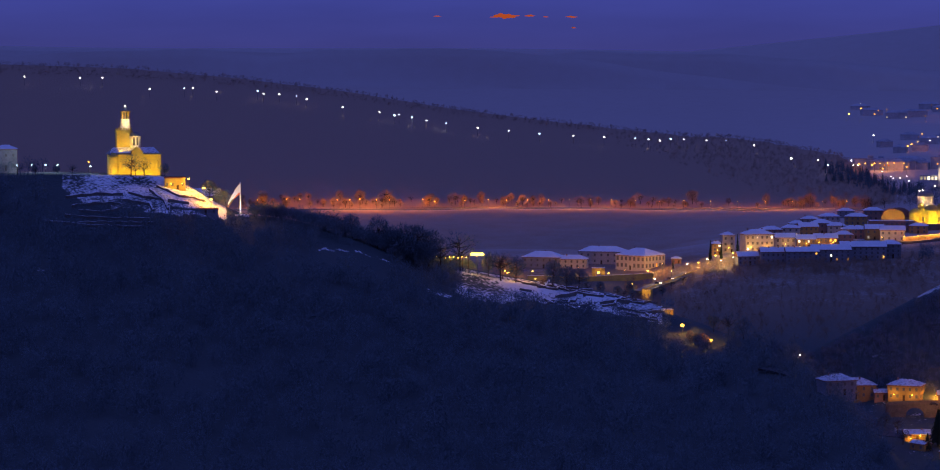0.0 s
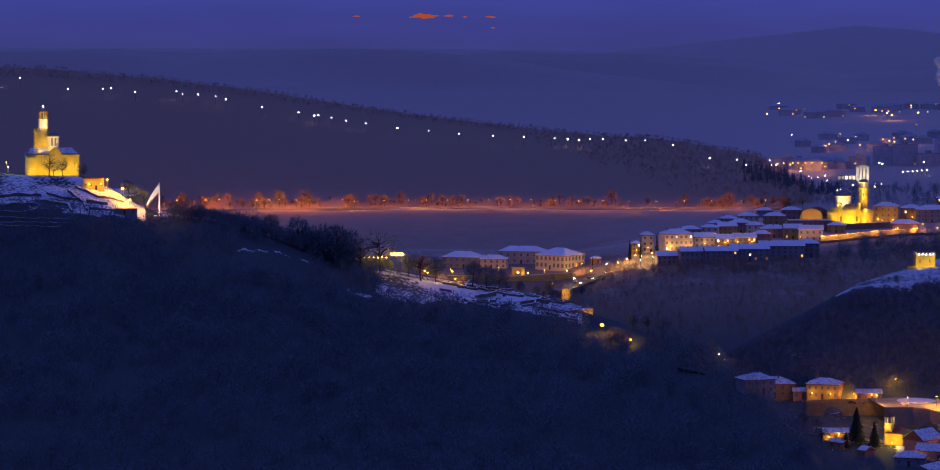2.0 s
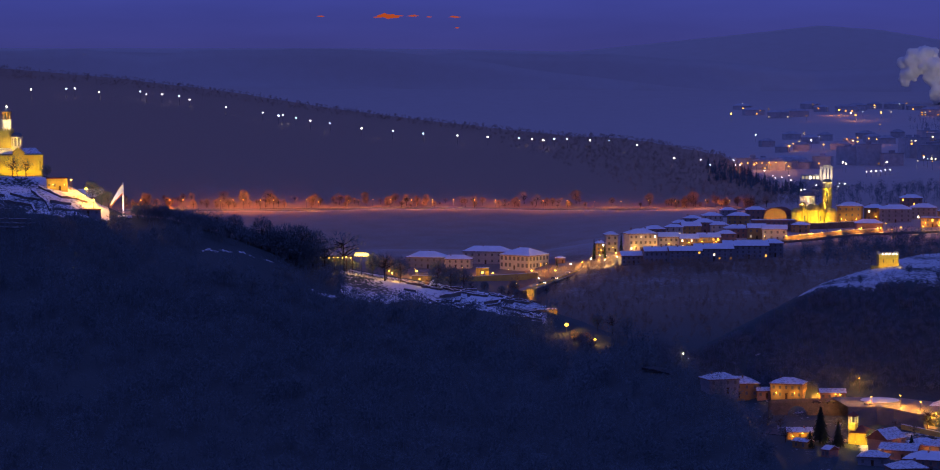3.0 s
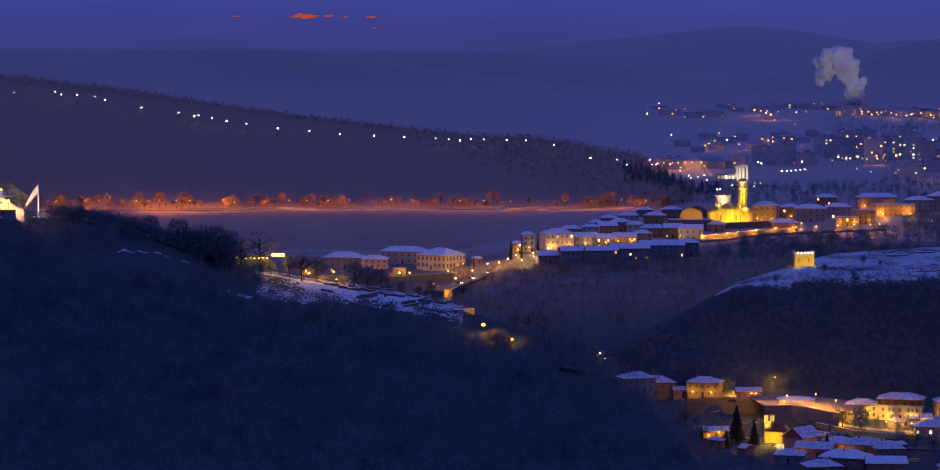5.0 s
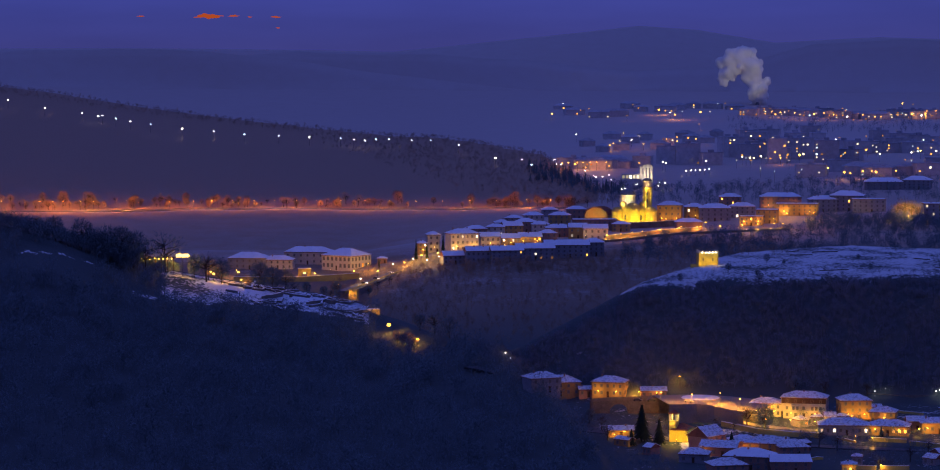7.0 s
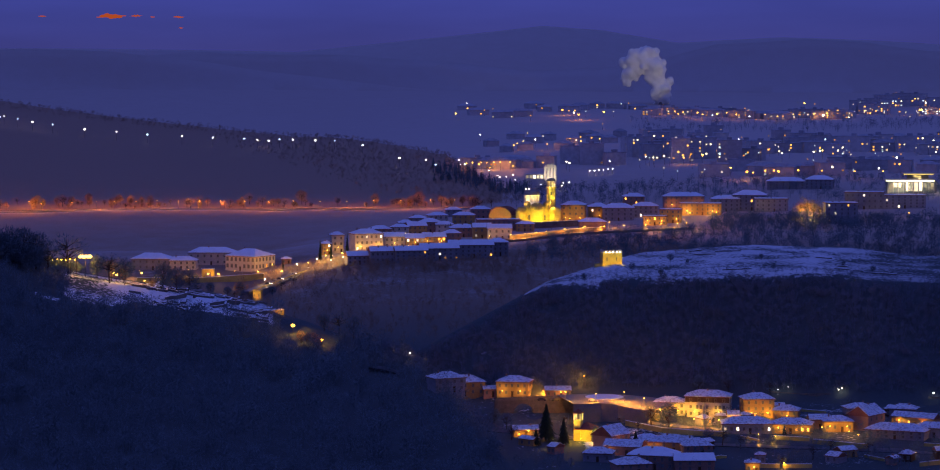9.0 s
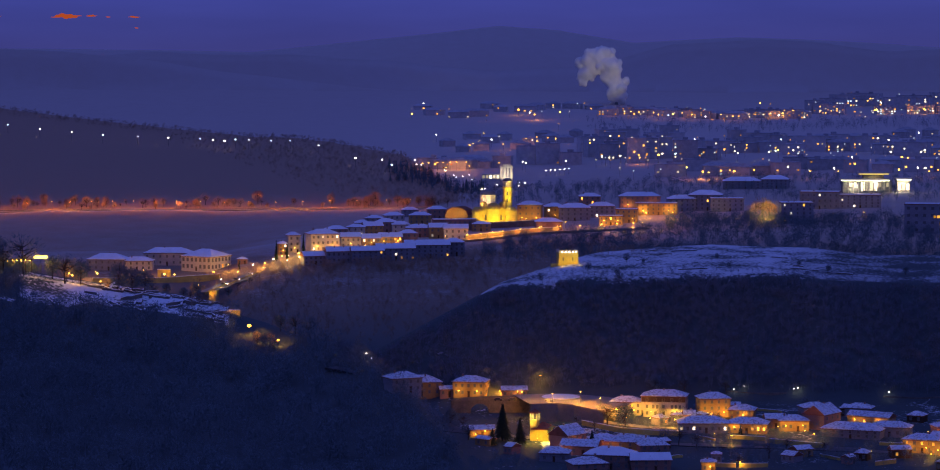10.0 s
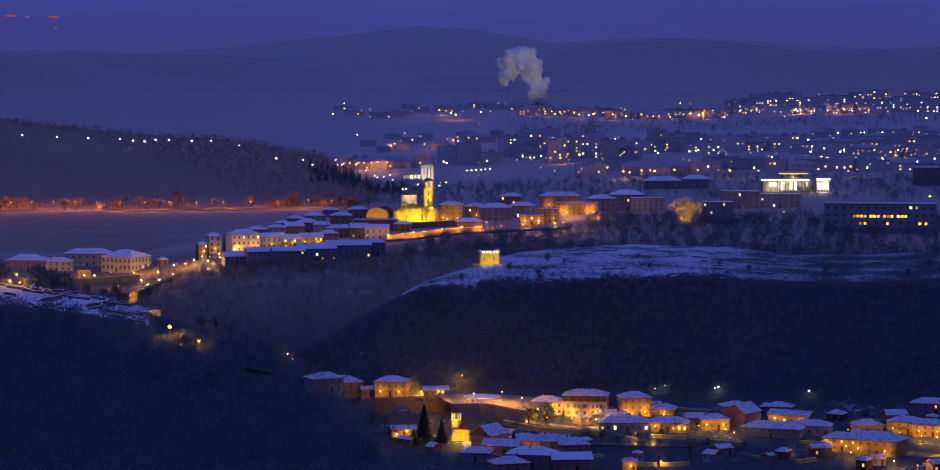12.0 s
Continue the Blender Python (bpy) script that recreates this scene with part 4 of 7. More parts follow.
def flag_mast():
    ob = thing("flag_mast", -4.756, 1466, "white mast with a white, green and red flag", "flag")
    p = bmesh.new()
    turned(p, [(0.5, -1), (0.42, 1.5), (0.26, 17.2), (0.36, 17.3), (0.1, 17.7)], 8)
    part("mast", p, M["white_paint"], ob)
    b = bmesh.new()
    cols = []
    for i in range(10):
        s = i / 9
        cols.append([])
        for j in range(7):
            q = j / 6
            x = -0.2 - 6.4 * s ** 0.9
            z = 16.8 - 1.2 * s - 9.0 * s ** 1.15 - q * 5.6 * (1 - 0.55 * s)
            cols[-1].append(b.verts.new((x, 0.35 * math.sin(5 * s + 2 * q), z)))
    for a, c in zip(cols, cols[1:]):
        for j in range(6):
            b.faces.new((a[j], c[j], c[j + 1], a[j + 1]))
    b.faces.ensure_lookup_table()
    for i in range(9):
        b.faces[6 * i + 5].material_index = 2
        b.faces[6 * i + 4].material_index = 1 if i > 4 else 0
        if i == 8:
            b.faces[6 * i + 3].material_index = 2
    me = done("flag", b, M["flag_cloth"], True)
    me.materials.append(M["flag_green"])
    me.materials.append(M["flag_red"])
    fl = part("flag", me, None, ob, "tricolour cloth flag hanging in folds")
    so = fl.modifiers.new("thickness", "SOLIDIFY")
    so.thickness = 0.05
    b = bmesh.new()
    turned(b, [(4.6, -1.5), (4.6, 0.25), (4.3, 0.4)], 16)
    part("plinth", b, M["snow"], ob, "round snow-covered plinth")
    flood("flood_light", (1.0, 0.86, 0.66), 11000, (0.5, -7, 0.6), (-1.5, 0, 10), 95, 0.4, ob)
    light("mast_light", WARM, 60, (0.9, -1.2, 1.2), 0.2, ob)
    return ob


flag_mast()

# ruins on the snowy slope below the cathedral
for rows in ([-8.327, 1450, -7.716, 1456, -7.166, 1458], [-8.207, 1437, -7.657, 1443, -7.229, 1443], [-8.355, 1423, -7.353, 1421, -6.618, 1421], 
             [-7.167, 1450, -6.616, 1445, -6.543, 1436], [-7.043, 1462, -6.737, 1456, -6.369, 1455], [-8.085, 1431, -7.597, 1429, -7.229, 1436],
             [-6.466, 1474, -6.000, 1465, -5.508, 1470], [-6.246, 1454, -5.816, 1456], [-6.614, 1468, -6.308, 1451, -6.248, 1440], [-6.186, 1443, -5.632, 1449, -5.361, 1462],
             [-8.757, 1414, -7.844, 1409, -6.742, 1409], [-8.210, 1412, -7.232, 1415, -6.471, 1415]):
    stone_wall([tuple(rows[k:k + 2]) for k in range(0, len(rows), 2)], 1.5, 1.1, "low ruined stone wall lying in the snow")

# small stone house under the cathedral, lit by the lamps
house(-6.097, 1479, 11, 7, 6.0, "low floodlit stone house below the cathedral", "limestone", "flat", rows=1, cols=4, lit=0, group="houses on the fortress hill", chimneys=0, name="stone_house", up=-1.0, snow=0.0, lamps=[(-0.2, 3.0, 500, "bulb_yellow", (1.0, 0.55, 0.02)), (0.35, 3.0, 500, "bulb_yellow", (1.0, 0.55, 0.02))])
house(-9.534, 1530, 12, 9, 11, "dark house with a snow-covered hipped roof", "plaster_grey", "hip", rows=2, cols=3, lit=0, group="houses on the fortress hill", up=5.0)
house(-7.710, 1560, 14, 8, 6, "dim house with a snowy roof among trees", "plaster_rose", "hip", rows=2, cols=4, lit=0, group="houses on the fortress hill", up=4)
house(-5.504, 1545, 18, 9, 5, "dim long house with a snowy gabled roof", "plaster_grey", "gable", rh=4, rows=1, cols=4, lit=0, group="houses on the fortress hill", up=8)
for a, d, p in ((-5.814, 1477, 4500), (-5.506, 1478, 5200), (-5.359, 1466, 5200)):
    street_lamp(a, d, 5.0, "bulb_yellow", (1.0, 0.40, 0.015), p * 1.9, 1.15 if p > 5000 else 0.8, "bright yellow street lamp on the snowy slope", "lamps on the fortress hill")
street_lamp(-7.858, 1520, 6.0, "bulb_sodium", SODIUM, 900, 0.6, group="lamps on the fortress hill")
street_lamp(-6.390, 1496, 5.0, "bulb_yellow", FLOOD, 300, 0.35, group="lamps on the fortress hill")
for a, d in ((-9.014, 1516), (-8.492, 1512), (-9.317, 1520), (-8.735, 1515), (-7.822, 1504)):
    street_lamp(a, d, 4.5, "bulb_cool", COOL, 1400, 0.7, "short lamp with a cold white head", "white lamps on the fortress hill")

house(-5.472, 1451, 13, 6, 2.4, "low dark shed on the edge of the slope", "plaster_grey", "flat", rows=1, cols=3, lit=0, group="houses on the fortress hill", chimneys=0, name="shed", category="shed", snow=0.0)
# the gate terrace with its string of lights, floodlights and lit trees
def pergola():
    ob = thing("pergola", -0.398, 1478, "timber pergola hung with a row of small lamps", "pergola", up=3.6)
    b = bmesh.new()
    for k in range(7):
        for y in (-2, 2):
            box(b, -10 + k * 3.2, -9.75 + k * 3.2, y - 0.12, y + 0.12, -6.0, 3.4)
    for y in (-2, 2):
        box(b, -10.6, 10, y - 0.12, y + 0.12, 3.4, 3.65)
    part("frame", b, M["timber"], ob)
    for k in range(12):
        b = bmesh.new()
        box(b, -10.2 + k * 1.78, -10.05 + k * 1.78, -2.8, 2.8, 3.65, 3.85)
        part("slat", b, M["timber"], ob)
    for k in range(9):
        e = bmesh.new()
        turned(e, [(0.1, -0.3), (0.34, 0), (0.1, 0.3)], 8)
        part("lamp", e, M["bulb_yellow"], ob, "small glowing lamp", pose(-10 + k * 2.3, -2.4, 3.2 + 0.25 * math.sin(2 * k)))
    for x in (-7, 0, 7):
        light("pergola_light", (1.0, 0.46, 0.03), 700, (x, -3.2, 2.6), 0.4, ob)
    return ob


pergola()


def floodlight_mast(az, d, h, label, group, lamps=5, bulb="bulb_yellow", colour=(1.0, 0.45, 0.03), power=6000):
    ob = thing("floodlight_mast", az, d, label, "floodlight", group)
    p = bmesh.new()
    turned(p, [(0.22, -1), (0.14, h)], 6)
    part("mast", p, M["steel"], ob)
    b = bmesh.new()
    box(b, -3.0, 3.0, -0.1, 0.1, h - 0.1, h + 0.1)
    part("crossbar", b, M["steel"], ob)
    for k in range(lamps):
        e = bmesh.new()
        turned(e, [(0.5, -0.35), (0.95, 0.0), (0.6, 0.4)], 8)
        part("floodlight", e, M[bulb], ob, "glowing floodlight", pose(-2.6 + 5.2 * k / max(1, lamps - 1), -0.4, h, 60, 0, 0))
    light("mast_light", colour, power, (0, -1.6, h - 0.6), 0.8, ob)
    return ob


floodlight_mast(0.150, 1480, 11.0, "mast with a row of yellow floodlights", "floodlights")
street_lamp(0.786, 1480, 4.6, "bulb_yellow", (1.0, 0.44, 0.03), 3000, 0.9, "bright yellow lamp beside a bare tree", "lamps on the fortress hill")
street_lamp(1.359, 1482, 4.0, "bulb_yellow", (1.0, 0.44, 0.03), 3000, 0.7, "bright yellow lamp beside a bare tree", "lamps on the fortress hill")
street_lamp(4.412, 1402, 5.0, "bulb_sodium", (1.0, 0.45, 0.03), 3600, 1.6, "bright sodium lamp under the terrace wall", "lamps on the fortress hill")
street_lamp(5.009, 1365, 3.4, "bulb_sodium", (1.0, 0.45, 0.03), 1200, 1.0, "bright sodium lamp under the terrace wall", "lamps on the fortress hill")
street_lamp(4.748, 1377, 3.2, "bulb_sodium", (1.0, 0.5, 0.06), 2200, 0.3, "bright sodium lamp under the terrace wall", "lamps on the fortress hill")
for k, (a, d, h) in enumerate([(4.562, 1380, 6), (4.686, 1373, 6), (4.810, 1368, 7), (4.935, 1363, 5), (0.674, 1483, 13), (0.923, 1484, 9), (1.509, 1484, 6)]):
    tree(a, d, h, "paled", 1 + k % 3, label="brown bush glowing in lamplight", group="lamplit bushes", turn=33 * k)
street_lamp(6.840, 1289, 3.4, "bulb_white", (1.0, 0.7, 0.6), 120, 0.5, "lone white lamp on the dark slope", "lamps on the fortress hill")
street_lamp(6.942, 1285, 2.4, "bulb_cool", COOL, 0, 0.22, "lone white lamp on the dark slope", "lamps on the fortress hill")


def gate_turret():
    ob = thing("gate_turret", 3.688, 1500, "square stone gate turret lit orange from below", "tower", rot=-12, up=2.6)
    b = bmesh.new()
    box(b, -2.2, 2.2, -2.6, 2.6, -6, 5.0)
    for k in range(4):
        box(b, -2.3 + k * 1.25, -1.55 + k * 1.25, -2.8, -2.2, 5.0, 6.0)
    for s in (-1, 1):
        box(b, s * 2.1 - 0.3, s * 2.1 + 0.3, -1.6, 2.6, 5.0, 6.0)
    part("shaft", b, M["limestone"], ob)
    for x in (-1.2, 1.0):
        b = bmesh.new()
        box(b, x - 0.3, x + 0.3, -2.66, -2.58, 2.0, 3.6)
        part("slit", b, M["glass"], ob, "narrow dark opening")
    flood("flood_light", (1.0, 0.42, 0.03), 3000, (-3, -8, 0), (0, -2, 2.5), 90, 0.4, ob)


gate_turret()


def terrace_wall():
    ob = thing("terrace_wall", 4.013, 1452, "high retaining wall of stone lit orange", "wall", rot=14, up=-2.4)
    b = bmesh.new()
    for k in range(5):
        box(b, -5.2 + k * 0.04, 5.2 - k * 0.04, -2 + 0.12 * k, 3, -4 + k * 1.5, -4 + (k + 1) * 1.5)
    part("masonry", b, M["limestone"], ob)
    b = bmesh.new()
    box(b, -5.2, 5.2, -1.4, 3.2, 3.5, 3.85)
    part("snow_cap", b, M["snow"], ob, "snow on the wall top")
    flood("flood_light", (1.0, 0.40, 0.03), 2600, (2, -9, 0), (0, -2, 1), 100, 0.4, ob)


terrace_wall()
# walls of the excavated houses on the snow terrace
rng_r = random.Random(4)
for k in range(46):
    az0 = rng_r.uniform(0.9, 3.75)
    dc = float(line(az0, FORT, 1))
    d0 = dc - rng_r.uniform(-8, 46)
    ln = rng_r.uniform(0.15, 0.5)
    turn_ = rng_r.uniform(-9, 9)
    stone_wall([(az0, d0), (az0 + ln, d0 + turn_)] + ([(az0 + ln + 0.03, d0 + turn_ + 9)] if k % 2 else []), 1.3, 1.2, "low ruined stone wall lying in the snow", group="ruined walls on the terrace")

for k, (a, d, h) in enumerate([(-7.0, 1486, 12), (-6.72, 1489, 10), (-6.9, 1488, 8)]):
    tree(a, d, h, "bare", 6, label="gnarled bare tree before the floodlit cathedral", group="trees before the cathedral", turn=70 * k)
# trees along the crest
for k, (a, d, h) in enumerate([(-1.917, 1466, 17), (-1.606, 1468, 15), (-1.171, 1470, 21), (-0.859, 1472, 20), (-1.395, 1468, 18), (-0.199, 1480, 22), (-0.610, 1470, 17),
                               (0.636, 1470, 16), (0.948, 1476, 14), (0.387, 1482, 13), (1.696, 1478, 16), (2.008, 1480, 14), (2.257, 1482, 13), (-2.787, 1466, 13),
                               (-3.283, 1466, 8), (3.191, 1478, 6), (3.377, 1482, 6), (-3.903, 1466, 9), (-4.212, 1470, 8), (-4.460, 1474, 7), 
                               (-8.508, 1480, 6), (-8.934, 1482, 5), (-9.298, 1484, 7), (-8.203, 1484, 6), (-6.305, 1492, 8), (-5.199, 1484, 10), (-5.040, 1482, 10),
                               (-5.384, 1488, 11), (4.749, 1363, 7), (4.910, 1355, 6), (4.587, 1371, 6), (5.368, 1385, 12), (5.678, 1372, 11), (5.058, 1396, 9), (-2.439, 1468, 14)]):
    tree(a, d, h, "bare", 1 + k % 8, turn=37 * k, group="trees on the fortress hill")

# ---- the college below the fortress and the road into the old town ----
G = "college buildings"
house(1.521, 1754, 24, 14, 6.6, "long plastered building under a snowy hipped roof", "plaster_grey", rows=2, cols=6, lit=0.0, group=G, rot=-14, side=3)
house(2.131, 1750, 19, 10, 5.6, "long plastered building under a snowy hipped roof", "plaster_white", rows=2, cols=5, lit=0.0, group=G, rot=-8)
house(2.765, 1775, 30, 13, 7.6, "long plastered building under a snowy hipped roof", "plaster_white", rows=2, cols=7, lit=0.0, group=G, rot=-10, chimneys=2)
house(3.535, 1741, 23, 21, 8.4, "two-storey college building with a snowy hipped roof", "plaster_white", rows=2, cols=7, lit=0.03, group=G, rot=-37, rh=4.2, side=6, pw=1.5, ph=2.2)
house(4.280, 1740, 6, 5, 3.0, "small kiosk with a snowy roof", "plaster_rose", rows=1, cols=2, lit=0, group="kiosks", name="kiosk", category="kiosk", chimneys=0)


def arch_gate():
    ob = thing("arched_gate", 2.666, 1700, "stone gate with a lit arched opening", "gate")
    b = bmesh.new()
    box(b, -4, -1.6, -1, 1, -3, 6)
    box(b, 1.6, 4, -1, 1, -3, 6)
    box(b, -4, 4, -1, 1, 4.6, 6.6)
    part("masonry", b, M["limestone"], ob)
    b = bmesh.new()
    box(b, -4.2, 4.2, -1.2, 1.2, 6.6, 6.85)
    part("snow_cap", b, M["snow"], ob)
    light("gate_light", (1.0, 0.62, 0.1), 420, (0, 0.2, 2.6), 0.3, ob)
    e = bmesh.new()
    turned(e, [(0.4, 3.2), (0.7, 3.6), (0.4, 4.1)], 8, 0, 0.4)
    part("lamp", e, M["bulb_yellow"], ob, "glowing yellow lamp")


arch_gate()
stone_wall([(1.197, 1690), (2.567, 1690), (3.809, 1692)], 3.0, 0.8, "long stone boundary wall with snow on top", "limestone", "boundary walls", "boundary_wall", "wall", broken=False)
for a, d, p, s in ((2.878, 1694, 1300, 0.75), (3.685, 1696, 1500, 0.8), (3.375, 1650, 400, 0.4), (2.817, 1600, 120, 0.3), (1.297, 1700, 1500, 0.9), (2.256, 1712, 1400, 0.3), (3.213, 1706, 1200, 0.3), (1.259, 1706, 1000, 0.3), (3.995, 1712, 2200, 0.4), (0.723, 1700, 1600, 0.9), (0.526, 1640, 1300, 0.5), (0.402, 1640, 600, 0.3)):
    street_lamp(a, d, 4.8, "bulb_yellow", (1.0, 0.42, 0.035), p * 3.6, s, "bright yellow lamp by the college wall", "lamps by the college")
ribbon("road", [(3.513, 1610, 27.49), (3.810, 1640, 28.11), (4.182, 1668, 29.76), (4.553, 1695, 31.62), (4.923, 1715, 33.43), (5.232, 1735, 34.55), (5.664, 1758, 35.16)], 9.0, "wet asphalt causeway lit by street lamps", "asphalt", lift=0.0, thick=9.0)
stone_wall([(3.513, 1605, 27.49), (3.810, 1635, 28.11), (4.182, 1663, 29.76), (4.553, 1690, 31.62), (4.923, 1710, 33.43), (5.232, 1730, 34.55), (5.664, 1753, 35.16)], 0.45, 0.5, "stone parapet along the causeway into the town", "limestone", "parapets", "parapet", "wall", cap=False, broken=False)
for k, (a, d, z, p) in enumerate([(3.835, 1644, 27.77, 1500), (4.182, 1672, 29.42, 1800), (4.503, 1696, 30.98, 2200), (4.738, 1709, 32.38, 2600), (4.923, 1719, 33.11, 3000), (5.096, 1730, 33.78, 3000), (5.220, 1739, 34.24, 2500), (5.442, 1750, 34.57, 2500)]):
    street_lamp(a, d, 4.6 + 0.7 * (k % 3), "bulb_yellow" if k % 2 else "bulb_white", (1.0, 0.48, 0.06), p * 1.6, 0.75, "street lamp with a warm bright head", "lamps along the town road", base=z)
for k, (a, d, z) in enumerate([(4.454, 1690, 30.91), (4.157, 1666, 29.56), (4.738, 1706, 32.44), (4.911, 1716, 33.16), (5.072, 1727, 33.83), (3.910, 1647, 28.42)]):
    car(a, d, 38, "car_dark" if k % 2 else "car_pale", ("dark car on the lit road with headlights on" if k % 2 else "silver car on the lit road with headlights on"), base=z + 0.05)

# trees in front of the college
for k, (a, d, h) in enumerate([(2.692, 1640, 8), (3.065, 1630, 7), (3.313, 1640, 8), (2.443, 1640, 9), (4.183, 1640, 6), (4.431, 1650, 6), (3.998, 1620, 6), (1.758, 1650, 9), (0.452, 1634, 6), (0.601, 1636, 6), (0.303, 1634, 5), (1.570, 1660, 8), (2.092, 1660, 9)]):
    tree(a, d, h, "bare", 3 + k % 6, turn=53 * k, group="trees by the college")

# ---- the promenade under the long ridge ----
PROM = [(-10.5, 2100), (-7, 2100), (-3.5, 2100), (0, 2100), (3, 2100), (6, 2100), (8.6, 2100)]
ribbon("promenade", PROM, 9.0, "riverside road lit by sodium lamps", "asphalt", lift=0.3, thick=2.0)
for k, x in enumerate((430, 478, 500, 562, 583, 600, 628, 650, 705, 725, 775, 815, 845, 880, 915, 950, 985, 1020, 1060, 1100, 1140, 1185, 1230, 1275, 1320, 1370, 1410)):
    a = (x - 784) / 4612 * 57.3
    street_lamp(round(a, 3), 2101 + 2 * (k % 3), 7.5 if x < 720 else 6.5, "bulb_sodium", (1.0, 0.27, 0.02), 6300 if x > 720 else 8000, 0.55 if x < 700 else 0.4, "sodium street lamp on the promenade", "promenade lamps")
rng_p = random.Random(8)
stone_wall([(a, 2107.5) for a in (-5.6, -2, 1, 4, 6.5, 8.4)], 0.5, 0.6, "low stone wall behind the lamplit promenade", "ruin", "promenade walls", "promenade_wall", "wall", cap=False, broken=False)
clumps = [rng_p.uniform(-5.5, 8.3) for k in range(46)]
for k in range(190):
    a = rng_p.choice(clumps) + rng_p.gauss(0, 0.13) if k % 4 else rng_p.uniform(-5.5, 8.3)
    tree(round(a, 3), round(2108 + rng_p.uniform(0, 16)), rng_p.uniform(3.0, 6.5) + rng_p.random() ** 3 * 5.0, "paled", 1 + k % 7, label="leafless tree lit orange by a street lamp", group="trees on the promenade", turn=29 * k)

# lamps along the ridge road
for k, (a, d) in enumerate([(-9.142, 2428), (-8.014, 2428), (-7.564, 2428), (-6.600, 2396), (-5.889, 2408), (-5.717, 2412), (-5.225, 2404), (-4.387, 2420), (-4.264, 2412), (-3.943, 2416), (-3.585, 2416), (-2.632, 2392), (-1.876, 2388), (-1.554, 2384), (-1.467, 2388),
                           (-0.896, 2380), (-0.486, 2380), (0.160, 2376), (0.806, 2376), (1.439, 2376), (2.147, 2384), (2.779, 2392), (3.424, 2404), (3.696, 2404), (3.931, 2404), (4.154, 2412), (4.426, 2412),
                           (4.895, 2408), (5.289, 2408), (5.869, 2388), (6.632, 2324), (7.381, 2292), (7.184, 2320), (-3.375, 2408), (-1.194, 2384)]):
    street_lamp(a, d, 8.0, "bulb_cool" if k % 3 == 1 else "bulb_white", COOL, 0, (1.2 if k in (1, 13, 17, 24, 30) else 1.0 if k % 2 else 0.85), "cold white lamp on the dark ridge", "lamps along the ridge")



# ---- the old town: the domed cathedral, houses, the terrace road ----
def town_cathedral():
    ob = thing("cathedral", 9.519, 1950, "floodlit domed cathedral with a round bell tower", "cathedral")
    b = bmesh.new()
    box(b, -13, 11, -7, 9, -4, 9.5)
    box(b, -13.4, 11.4, -7.4, 9.4, 9.5, 10.2)
    box(b, -8, 6, -9, 11, -4, 11.5)
    part("nave", b, M["limestone"], ob)
    for x, r, h in ((-12, 4.2, 8.0), (-1, 5.2, 10.0), (11.5, 4.2, 8.0)):
        b = bmesh.new()
        turned(b, [(r, -4), (r, h), (r + 0.35, h + 0.2), (r + 0.35, h + 0.7)], 14, x, -6.5)
        turned(b, dome_rows(r, h + 0.7, r * 0.75), 14, x, -6.5)
        part("apse", b, M["limestone"], ob)
    for x in (-8, 5.5):
        b = bmesh.new()
        turned(b, [(2.4, 9), (2.4, 13), (2.7, 13.2)] + dome_rows(2.5, 13.3, 2.2), 12, x, -4)
        part("small_dome", b, M["limestone"], ob)
    for x in (-9.8, -6.6, -3.2, 1.2, 4.4, 7.8):
        b = bmesh.new()
        turned(b, [(0.6, 2.5), (0.6, 5.4), (0.35, 6.2), (0.05, 6.5)], 8, x, -9.05 if -8 < x < 6 else -7.05, half=True)
        part("arched_window", b, M["glass"], ob, "tall narrow arched window")
    b = bmesh.new()
    turned(b, [(5.6, 11), (5.6, 15.4), (5.2, 15.5), (5.2, 19.6)], 16, -5.0, 1)
    drum = part("drum", b, M["plaster_white"], ob, "white arcaded drum")
    arcade(drum, "plaster_white", 5.2, 15.4, 19.4, 14, -5.0, 1, 0.4)
    b = bmesh.new()
    turned(b, [(6.0, 20.02)] + dome_rows(5.6, 20.1, 4.0), 18, -5.0, 1)
    cross(b, -5.0, 1, 24, 0.8)
    part("dome", b, M["lead"], drum, "low dark dome", smooth=True)
    b = bmesh.new()
    turned(b, [(3.5, -4), (3.5, 12), (3.3, 12.2), (3.2, 24.4), (3.7, 24.8), (3.7, 25.4)], 12, 8.8, 3)
    tower = part("bell_tower", b, M["limestone"], ob, "slender round bell tower")
    for z in (14.5, 19.5):
        b = bmesh.new()
        turned(b, [(0.5, z), (0.5, z + 2.0), (0.1, z + 2.6)], 8, 8.8, -0.25, half=True)
        part("arched_window", b, M["glass"], tower, "narrow arched window")
    b = bmesh.new()
    arcade(tower, "plaster_white", 2.9, 25.4, 29.0, 10, 8.8, 3, 0.36)
    turned(b, [(2.2, 25.4), (2.2, 29.2)], 10, 8.8, 3)
    part("belfry", b, M["plaster_white"], tower, "white open belfry")
    b = bmesh.new()
    turned(b, [(3.7, 29.62)] + dome_rows(3.3, 29.7, 2.0), 12, 8.8, 3)
    cross(b, 8.8, 3, 31.6, 0.7)
    part("cap", b, M["lead"], tower, "small dark cap with a cross")
    for x, p in ((-14, 4000), (-7, 4600), (-1, 5600), (5, 7000), (12, 4400)):
        flood("flood_light", (1.0, 0.68, 0.02), p, (x, -17.5, 0.6), (x * 0.95, -8, 5), 125, 0.4, ob)
    flood("flood_light", WARM, 7000, (-9, -9.5, 13), (-5, 1, 18), 80, 0.3, ob)
    flood("flood_light", WARM, 5000, (0, -9.5, 14), (-4, 1, 18), 80, 0.3, ob)
